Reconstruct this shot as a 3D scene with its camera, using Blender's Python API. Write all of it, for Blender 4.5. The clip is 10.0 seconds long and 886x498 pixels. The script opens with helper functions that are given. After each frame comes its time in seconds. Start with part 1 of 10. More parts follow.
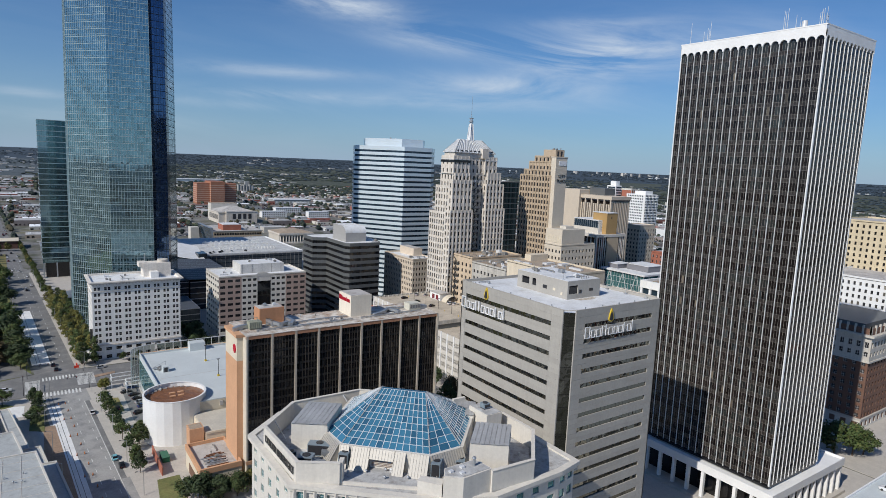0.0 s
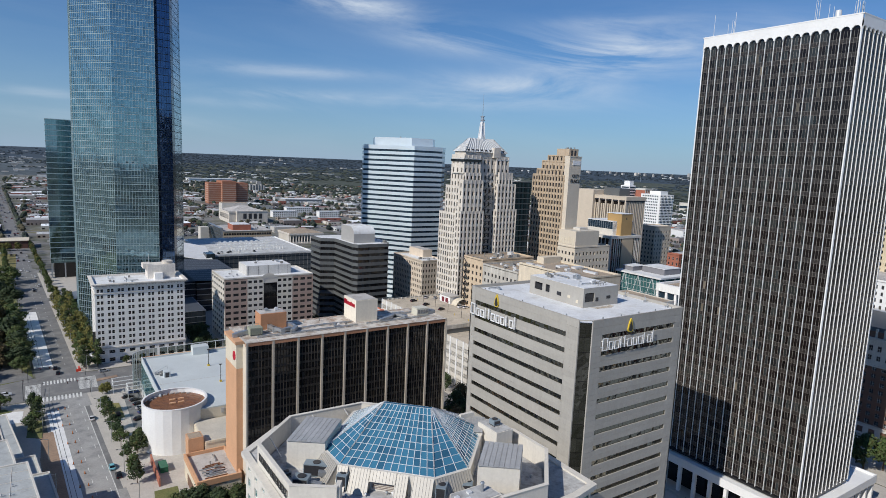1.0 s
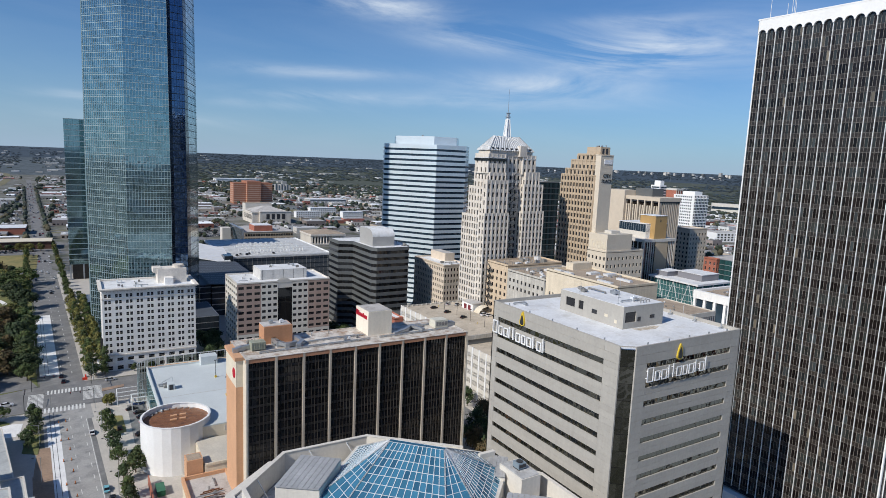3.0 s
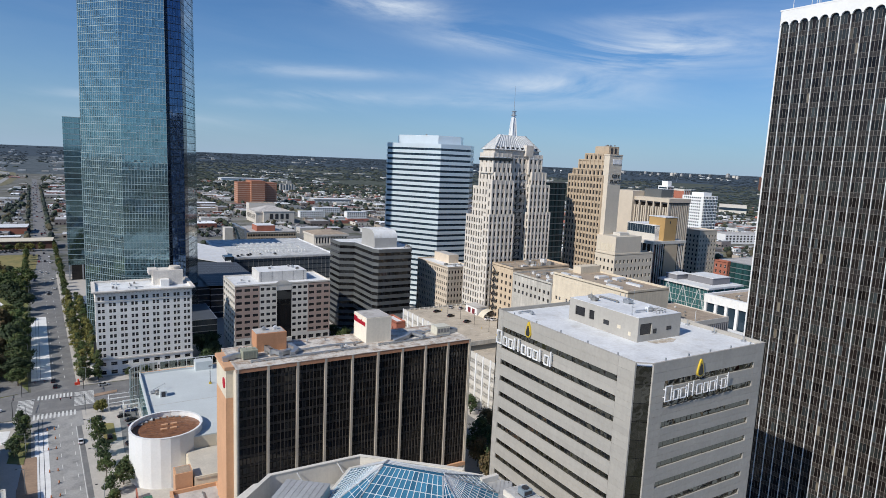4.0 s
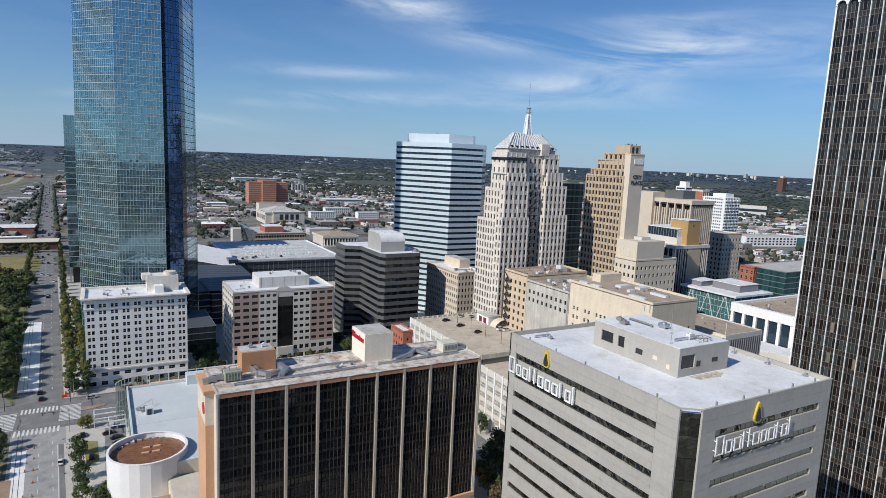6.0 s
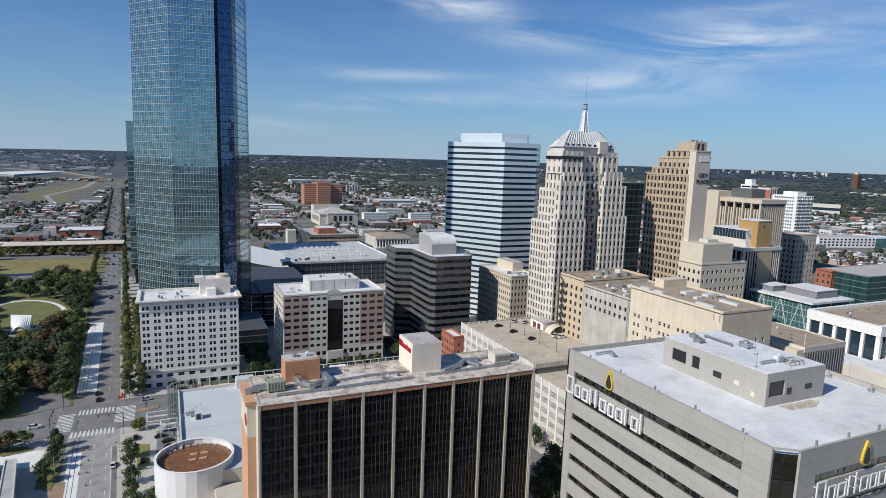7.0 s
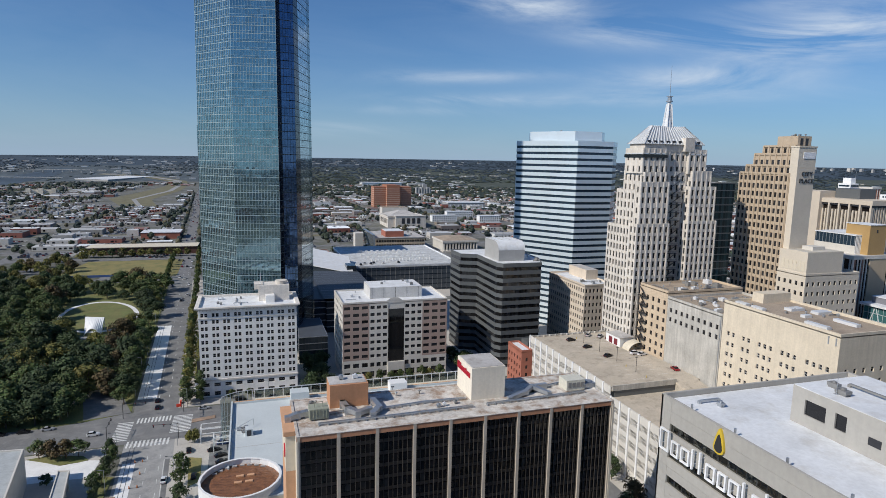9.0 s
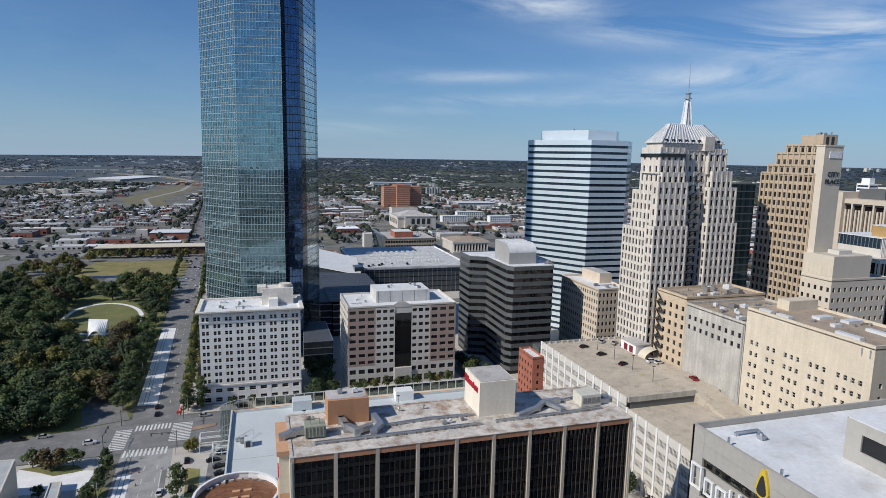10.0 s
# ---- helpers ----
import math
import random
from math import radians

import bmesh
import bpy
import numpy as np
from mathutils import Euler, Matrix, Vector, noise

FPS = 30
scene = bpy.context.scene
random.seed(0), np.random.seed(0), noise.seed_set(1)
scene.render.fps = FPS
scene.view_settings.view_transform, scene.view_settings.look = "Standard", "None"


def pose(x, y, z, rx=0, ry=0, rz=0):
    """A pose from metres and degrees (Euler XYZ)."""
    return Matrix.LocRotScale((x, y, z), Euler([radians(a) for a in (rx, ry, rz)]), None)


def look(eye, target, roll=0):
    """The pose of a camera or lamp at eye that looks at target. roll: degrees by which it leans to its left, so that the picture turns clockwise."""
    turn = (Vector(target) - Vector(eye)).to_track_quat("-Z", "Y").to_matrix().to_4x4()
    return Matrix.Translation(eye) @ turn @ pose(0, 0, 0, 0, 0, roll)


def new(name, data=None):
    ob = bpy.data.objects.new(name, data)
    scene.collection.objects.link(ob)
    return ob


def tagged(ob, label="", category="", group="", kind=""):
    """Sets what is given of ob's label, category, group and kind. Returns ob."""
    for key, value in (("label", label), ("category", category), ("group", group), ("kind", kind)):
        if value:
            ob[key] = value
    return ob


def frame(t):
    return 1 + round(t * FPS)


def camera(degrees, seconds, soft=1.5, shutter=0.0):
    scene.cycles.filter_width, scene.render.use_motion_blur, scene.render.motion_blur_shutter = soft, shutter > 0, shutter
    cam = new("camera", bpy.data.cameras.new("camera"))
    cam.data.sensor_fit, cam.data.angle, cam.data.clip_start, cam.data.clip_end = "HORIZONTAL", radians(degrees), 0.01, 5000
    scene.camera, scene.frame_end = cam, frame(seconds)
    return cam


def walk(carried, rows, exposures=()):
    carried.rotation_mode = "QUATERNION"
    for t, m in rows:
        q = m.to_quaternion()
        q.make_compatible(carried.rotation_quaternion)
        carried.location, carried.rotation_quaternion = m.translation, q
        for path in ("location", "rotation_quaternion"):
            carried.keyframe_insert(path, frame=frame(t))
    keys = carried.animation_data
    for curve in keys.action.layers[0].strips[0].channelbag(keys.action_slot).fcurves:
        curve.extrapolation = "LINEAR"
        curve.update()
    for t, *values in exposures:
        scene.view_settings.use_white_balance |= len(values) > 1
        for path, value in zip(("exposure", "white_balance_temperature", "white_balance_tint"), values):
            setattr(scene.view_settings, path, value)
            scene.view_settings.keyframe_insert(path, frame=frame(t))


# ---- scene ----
cam = camera(72.4, 10.0, soft=0.5)
PATH = [
    (0, (-36.569, -11.263, 109.601), (-35.432, -9.641, 109.325), 2.6),
    (0.5, (-33.412, -7.712, 109.583), (-32.288, -6.081, 109.305), 2.6),
    (1, (-30.356, -4.091, 109.59), (-29.251, -2.447, 109.311), 2.6),
    (1.5, (-27.328, -0.378, 109.573), (-26.251, 1.283, 109.292), 2.6),
    (2, (-24.305, 3.447, 109.537), (-23.248, 5.121, 109.254), 2.6),
    (2.5, (-21.289, 7.263, 109.492), (-20.245, 8.945, 109.209), 2.5),
    (4, (-12.441, 18.7, 109.24), (-11.423, 20.397, 108.956), 2.6),
    (4.5, (-9.572, 22.548, 109.224), (-8.559, 24.248, 108.94), 2.6),
    (5, (-6.703, 26.392, 109.237), (-5.695, 28.096, 108.953), 2.6),
    (6.5, (1.523, 38.365, 109.23), (2.45, 40.113, 108.941), 2.4),
    (7, (4.039, 42.516, 109.192), (4.863, 44.315, 108.9), 1.9),
    (7.5, (6.544, 46.722, 109.128), (7.237, 48.575, 108.834), 1.4),
    (8, (8.973, 51.081, 108.995), (9.623, 52.949, 108.701), 1.2),
    (8.5, (11.267, 55.434, 108.85), (11.892, 57.311, 108.557), 1.2),
    (9, (13.384, 59.752, 108.717), (13.993, 61.635, 108.424), 1.2),
    (9.5, (15.358, 64.217, 108.642), (15.956, 66.103, 108.349), 1.3),
    (10, (17.243, 68.546, 108.629), (17.818, 70.439, 108.335), 1.2),
]
walk(cam, [(t, look(eye, aim, lean)) for t, eye, aim, lean in PATH], [(0, -0.06), (1.5, 0.03), (2.5, 0.08), (4.5, 0.10), (6.5, 0.12), (7.2, 0.05), (8, 0.0), (10, 0.0)])

# ---- light ----
SUN_TO = Vector((-0.765, -0.185, 0.618)).normalized()           # towards the sun: south, a little east
world = bpy.data.worlds.new("sky")
scene.world = world
world.use_nodes = True


def nd(tree, kind, **kw):
    n = tree.nodes.new(kind)
    for k, v in kw.items():
        if k == "op":
            n.operation = v
        elif k == "blend":
            n.data_type, n.blend_type = "RGBA", v
        else:
            n.inputs[k.replace("_", " ")].default_value = v
    return n


def sky_world():
    t = world.node_tree
    t.nodes.clear()
    ln = t.links.new
    sky = t.nodes.new("ShaderNodeTexSky")
    sky.sky_type, sky.sun_disc = "NISHITA", False
    sky.sun_elevation = math.asin(SUN_TO.z)
    sky.sun_rotation = math.atan2(SUN_TO.x, SUN_TO.y)
    sky.altitude, sky.air_density, sky.dust_density, sky.ozone_density = 350, 1.0, 0.3, 3.0
    co = t.nodes.new("ShaderNodeTexCoord")
    sep = t.nodes.new("ShaderNodeSeparateXYZ")
    ln(co.outputs["Generated"], sep.inputs[0])
    # azimuth and height of the line of sight
    az = nd(t, "ShaderNodeMath", op="ARCTAN2")
    ln(sep.outputs[0], az.inputs[0]), ln(sep.outputs[1], az.inputs[1])

    def calc(op, a, b):
        n = nd(t, "ShaderNodeMath", op=op)
        for k, v in enumerate((a, b)):
            if isinstance(v, (int, float)):
                n.inputs[k].default_value = v
            else:
                ln(v, n.inputs[k])
        return n.outputs[0]
    el = sep.outputs[2]
    com = t.nodes.new("ShaderNodeCombineXYZ")
    ln(az.outputs[0], com.inputs[0]), ln(calc("ADD", calc("MULTIPLY", el, 4.6), calc("MULTIPLY", az.outputs[0], 0.35)), com.inputs[1])
    wisp = nd(t, "ShaderNodeTexNoise", Scale=3.2, Detail=9, Roughness=0.62, Distortion=0.7)
    ln(com.outputs[0], wisp.inputs["Vector"])
    thin = nd(t, "ShaderNodeMapRange", From_Min=0.34, From_Max=0.72)
    ln(wisp.outputs[0], thin.inputs[0])
    # long cirrus banks: each an azimuth, height, half length, half depth, weight
    total = 0.05
    for a, e, sa, se, wt, lean in CIRRUS:
        da = calc("SUBTRACT", az.outputs[0], a)
        u = calc("DIVIDE", da, sa)
        v = calc("DIVIDE", calc("SUBTRACT", el, calc("ADD", calc("MULTIPLY", da, lean), e)), se)
        g = calc("POWER", 2.718, calc("MULTIPLY", calc("ADD", calc("MULTIPLY", u, u), calc("MULTIPLY", v, v)), -1.0))
        total = calc("ADD", total, calc("MULTIPLY", g, wt))
    amount = nd(t, "ShaderNodeMath", op="MULTIPLY")
    amount.use_clamp = True
    ln(total, amount.inputs[0]), ln(thin.outputs[0], amount.inputs[1])
    tint = nd(t, "ShaderNodeMix", blend="MULTIPLY")
    tint.inputs[0].default_value = 1
    tint.inputs[7].default_value = SKY_TINT
    ln(sky.outputs[0], tint.inputs[6])
    # pale haze low over the land
    haze = nd(t, "ShaderNodeMix", blend="MIX")
    ln(calc("MULTIPLY", calc("POWER", 2.718, calc("MULTIPLY", calc("MAXIMUM", el, 0.0), -11.0)), 0.85), haze.inputs[0])
    ln(tint.outputs[2], haze.inputs[6])
    haze.inputs[7].default_value = HAZE
    mix = nd(t, "ShaderNodeMix", blend="MIX")
    ln(amount.outputs[0], mix.inputs[0])
    ln(haze.outputs[2], mix.inputs[6])
    mix.inputs[7].default_value = CLOUD
    bg = t.nodes.new("ShaderNodeBackground")
    bg.inputs[1].default_value = SKY
    ln(mix.outputs[2], bg.inputs[0])
    out = t.nodes.new("ShaderNodeOutputWorld")
    ln(bg.outputs[0], out.inputs[0])


SKY = 0.0665
CLOUD = (10.0, 11.2, 12.6, 1)
HAZE = (5.0, 6.7, 8.9, 1)
SKY_TINT = (0.505, 0.91, 1.32, 1)
CIRRUS = [(0.827, 0.175, 0.107, 0.028, 1.5, 0.03), (0.597, 0.191, 0.098, 0.018, 0.9, -0.05), (0.699, 0.125, 0.132, 0.017, 1.0, 0.0), (0.445, 0.232, 0.096, 0.016, 1.0, -0.06), (0.327, 0.13, 0.12, 0.009, 0.7, 0.02), (0.815, 0.218, 0.083, 0.009, 0.7, 0.0), (0.011, 0.07, 0.058, 0.006, 0.5, 0.0), (0.262, 0.077, 0.091, 0.007, 0.4, 0.0), (1.089, 0.135, 0.081, 0.023, 0.7, 0), (0.11, 0.044, 0.12, 0.011, 0.35, 0), (0.62, 0.10, 0.20, 0.012, 0.45, 0.01), (0.35, 0.095, 0.12, 0.008, 0.5, 0), (0.95, 0.19, 0.16, 0.03, 0.7, 0)]
sky_world()
sun = new("sun", bpy.data.lights.new("sun", "SUN"))
sun.data.energy, sun.data.angle, sun.data.color = 4.1, radians(0.53), (1.0, 0.95, 0.87)
sun.matrix_world = SUN_TO.to_track_quat("Z", "Y").to_matrix().to_4x4()
scene.view_settings.exposure = 0.0


# ---- materials ----
def material(name, color, rough=0.7, metal=0.0, big=0.12, fine=0.10, size=6.0, grain=0.6, streak=0.0, rand=0.0, island=0.0,
             bump=0.0, spec=0.5, second=None, wave=0.0, mask=0.5):
    """A surface of one base colour that varies at two scales; second: a second colour in blotches; wave: slow dents of glass."""
    m = bpy.data.materials.new(name)
    m.use_nodes = True
    t = m.node_tree
    ln = t.links.new
    b = t.nodes["Principled BSDF"]
    b.inputs["Roughness"].default_value, b.inputs["Metallic"].default_value = rough, metal
    b.inputs["Specular IOR Level"].default_value = spec
    geo = t.nodes.new("ShaderNodeNewGeometry")
    pos = geo.outputs["Position"]
    value = None

    def times(socket):
        nonlocal value
        if value is None:
            value = socket
        else:
            mul = nd(t, "ShaderNodeMath", op="MULTIPLY")
            ln(value, mul.inputs[0]), ln(socket, mul.inputs[1])
            value = mul.outputs[0]

    def vary(socket, amount, lo=0.3, hi=0.7):
        r = nd(t, "ShaderNodeMapRange", From_Min=lo, From_Max=hi, To_Min=1 - amount, To_Max=1 + amount)
        ln(socket, r.inputs[0])
        times(r.outputs[0])

    n1 = nd(t, "ShaderNodeTexNoise", Scale=1 / size, Detail=4, Roughness=0.6)
    ln(pos, n1.inputs["Vector"])
    n2 = nd(t, "ShaderNodeTexNoise", Scale=1 / grain, Detail=3, Roughness=0.6)
    ln(pos, n2.inputs["Vector"])
    vary(n1.outputs[0], big), vary(n2.outputs[0], fine)
    if streak:
        mp = t.nodes.new("ShaderNodeMapping")
        mp.inputs["Scale"].default_value = (0.9, 0.9, 0.05)
        ln(pos, mp.inputs[0])
        n3 = nd(t, "ShaderNodeTexNoise", Scale=1.0, Detail=4, Roughness=0.7)
        ln(mp.outputs[0], n3.inputs["Vector"])
        vary(n3.outputs[0], streak)
    if rand:
        info = t.nodes.new("ShaderNodeObjectInfo")
        vary(info.outputs["Random"], rand, 0, 1)
    if island:
        vary(geo.outputs["Random Per Island"], island, 0, 1)
    hsv = nd(t, "ShaderNodeHueSaturation")
    hsv.inputs["Color"].default_value = (*color, 1)
    if second:
        mix = nd(t, "ShaderNodeMix", blend="MIX")
        mix.inputs[6].default_value, mix.inputs[7].default_value = (*color, 1), (*second, 1)
        pick = nd(t, "ShaderNodeMapRange", From_Min=mask - 0.08, From_Max=mask + 0.12)
        if island:
            wn = nd(t, "ShaderNodeTexWhiteNoise")
            wn.noise_dimensions = "1D"
            ln(geo.outputs["Random Per Island"], wn.inputs["W"])
            ln(wn.outputs[0], pick.inputs[0])
        elif rand:
            wn = nd(t, "ShaderNodeTexWhiteNoise")
            wn.noise_dimensions = "1D"
            ln(info.outputs["Random"], wn.inputs["W"])
            ln(wn.outputs[0], pick.inputs[0])
        else:
            n4 = nd(t, "ShaderNodeTexNoise", Scale=1.7 / size, Detail=7, Roughness=0.65)
            ln(pos, n4.inputs["Vector"])
            ln(n4.outputs[0], pick.inputs[0])
        ln(pick.outputs[0], mix.inputs[0])
        ln(mix.outputs[2], hsv.inputs["Color"])
    ln(value, hsv.inputs["Value"])
    ln(hsv.outputs[0], b.inputs["Base Color"])
    if bump or wave:
        bp = nd(t, "ShaderNodeBump", Strength=bump or 1.0, Distance=0.05 if not wave else wave)
        if wave:
            nw = nd(t, "ShaderNodeTexNoise", Scale=0.45, Detail=1)
            ln(pos, nw.inputs["Vector"])
            ln(nw.outputs[0], bp.inputs["Height"])
        else:
            ln(n2.outputs[0], bp.inputs["Height"])
        ln(bp.outputs[0], b.inputs["Normal"])
    return m


def glass_mat(name, color, metal, rough=0.04, island=0.25, second=None, mask=0.5, wave=0.02, rand=0.0, spec=0.5):
    return material(name, color, rough, metal, 0.04, 0.03, 20, 3, island=island, second=second, mask=mask, wave=wave, rand=rand, spec=spec)


LIME = material("limestone", (0.60, 0.55, 0.485), 0.85, big=0.10, fine=0.08, streak=0.10, bump=0.2)
LIME_TRIM = material("pale_stone", (0.66, 0.615, 0.555), 0.8, streak=0.08)
WHITE_BRICK = material("white_glazed_brick", (0.80, 0.785, 0.75), 0.6, big=0.06, fine=0.06, streak=0.06)
WHITE_PAINT = material("white_paint", (0.78, 0.78, 0.77), 0.55, big=0.04, fine=0.03)
GREY_PANEL = material("grey_precast", (0.375, 0.355, 0.32), 0.75, big=0.05, fine=0.05, rand=0.05, streak=0.04)
ROOF_WHITE = material("white_membrane", (0.68, 0.695, 0.71), 0.7, big=0.12, fine=0.07, size=6, second=(0.57, 0.565, 0.55), mask=0.60)
ROOF_GREY = material("grey_roofing", (0.46, 0.44, 0.42), 0.85, big=0.16, fine=0.1, size=7, second=(0.30, 0.27, 0.24), mask=0.60)
WORN_ROOF = material("worn_stained_roofing", (0.57, 0.535, 0.485), 0.85, big=0.18, fine=0.13, size=4.5, second=(0.30, 0.215, 0.155), mask=0.535)
ROOF_BROWN = material("gravel_roofing", (0.36, 0.29, 0.22), 0.95, big=0.15, fine=0.14, size=8, second=(0.25, 0.20, 0.16), mask=0.58)
ROOF_BLUE = material("pale_blue_deck", (0.54, 0.58, 0.585), 0.6, big=0.06, fine=0.04, size=10)
SALMON = material("salmon_stucco", (0.58, 0.33, 0.19), 0.8, big=0.06, fine=0.05)
CREAM = material("cream_stucco", (0.64, 0.57, 0.45), 0.8, big=0.06, fine=0.05, streak=0.05)
PIER = material("pale_pier", (0.62, 0.56, 0.46), 0.7, big=0.05, fine=0.05)
TAN = material("tan_brick", (0.62, 0.54, 0.42), 0.85, big=0.07, fine=0.06, streak=0.07)
PEACH = material("peach_brick", (0.53, 0.42, 0.30), 0.85, big=0.08, fine=0.08, streak=0.08)
CONCRETE = material("bare_concrete", (0.44, 0.42, 0.38), 0.9, big=0.14, fine=0.08, streak=0.2, bump=0.3)
RED_BRICK = material("red_brick", (0.36, 0.13, 0.085), 0.85, big=0.1, fine=0.1)
DARK_BRICK = material("brown_brick", (0.12, 0.06, 0.045), 0.85, big=0.1, fine=0.1)
BROWN_STONE = material("pink_brown_granite", (0.36, 0.27, 0.23), 0.7, big=0.05, fine=0.06)
PALE_STONE = material("light_grey_stone", (0.58, 0.55, 0.50), 0.75, big=0.06, fine=0.06)
STEEL = material("galvanised_steel", (0.45, 0.47, 0.49), 0.4, 0.7, big=0.1, fine=0.08)
DULL_METAL = material("dull_grey_metal", (0.24, 0.235, 0.225), 0.6, 0.2, big=0.15, fine=0.1)
DARK_METAL = material("dark_metal", (0.05, 0.05, 0.055), 0.45, 0.4)
WHITE_METAL = material("white_metal", (0.70, 0.71, 0.72), 0.4, 0.2, big=0.05, fine=0.03)
ASPHALT = material("asphalt", (0.165, 0.165, 0.165), 0.9, big=0.14, fine=0.12, size=9, bump=0.2, second=(0.225, 0.22, 0.215), mask=0.55)
ROAD_PALE = material("worn_concrete_road", (0.32, 0.315, 0.305), 0.9, big=0.12, fine=0.10, size=8, second=(0.22, 0.22, 0.22), mask=0.57)
WALKWAY = material("pale_pavement", (0.46, 0.43, 0.39), 0.9, big=0.08, fine=0.08, size=4)
NEW_CONCRETE = material("new_white_concrete", (0.74, 0.74, 0.735), 0.8, big=0.09, fine=0.06, size=5)
DIRT = material("bare_earth", (0.30, 0.21, 0.15), 0.95, big=0.2, fine=0.15)
LAWN = material("mown_lawn", (0.13, 0.15, 0.05), 0.95, big=0.15, fine=0.2, size=12, second=(0.17, 0.16, 0.06), mask=0.5)
DRY_GRASS = material("dry_field_grass", (0.24, 0.20, 0.075), 0.95, big=0.12, fine=0.15, size=18, second=(0.16, 0.16, 0.06), mask=0.52)
MARK = material("road_marking", (0.62, 0.62, 0.60), 0.7, big=0.12, fine=0.15, grain=0.4)
WOOD_ROOF = material("rust_brown_roof", (0.215, 0.097, 0.045), 0.38, big=0.3, fine=0.2, size=2.2, second=(0.12, 0.05, 0.026), mask=0.56)
BARK = material("bark", (0.10, 0.075, 0.055), 0.95)
BLACK_GLASS = glass_mat("black_glass", (0.010, 0.010, 0.011), 0.0, 0.05, 0.3, second=(0.03, 0.032, 0.034), mask=0.75)
WINDOW = glass_mat("window_glass", (0.026, 0.026, 0.028), 0.0, 0.06, 0.3, rand=0.5, second=(0.16, 0.145, 0.12), mask=0.84, spec=0.32)
BRONZE_GLASS = glass_mat("bronze_glass", (0.014, 0.011, 0.010), 0.0, 0.10, 0.6, second=(0.032, 0.038, 0.04), mask=0.8, spec=0.3, wave=0.0)
BLUE_GLASS = glass_mat("blue_glass", (0.075, 0.25, 0.37), 0.45, 0.08, 0.12, rand=0.3, second=(0.05, 0.16, 0.25), mask=0.7, wave=0.03)
DEVON_GLASS = glass_mat("green_blue_glass", (0.24, 0.37, 0.40), 0.9, 0.05, 0.12, second=(0.19, 0.30, 0.325), mask=0.85, wave=0.0)
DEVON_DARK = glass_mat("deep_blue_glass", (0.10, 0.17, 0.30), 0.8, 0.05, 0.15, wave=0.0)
OKT_GLASS = glass_mat("dark_blue_glass", (0.035, 0.062, 0.09), 0.35, 0.06, 0.2, wave=0.01)
OKT_BAND = material("silvered_pale_blue_glass", (0.70, 0.79, 0.85), 0.22, 0.25, big=0.03, fine=0.02, spec=0.9)
TEAL_GLASS = glass_mat("teal_glass", (0.10, 0.26, 0.27), 0.5, 0.06, 0.25)
RIBBON_GLASS = glass_mat("ribbon_glass", (0.15, 0.15, 0.13), 0.95, 0.03, 0.25, wave=0.10)
GOLD_PANEL = material("gold_panel", (0.42, 0.27, 0.11), 0.6, big=0.05, fine=0.05)
SIGN_RED = material("red_sign", (0.45, 0.01, 0.03), 0.5)
SIGN_WHITE = material("white_sign", (0.80, 0.80, 0.80), 0.5)
SIGN_YELLOW = material("yellow_sign", (0.60, 0.42, 0.04), 0.5)
SIGN_DARK = material("dark_sign", (0.03, 0.03, 0.03), 0.5)


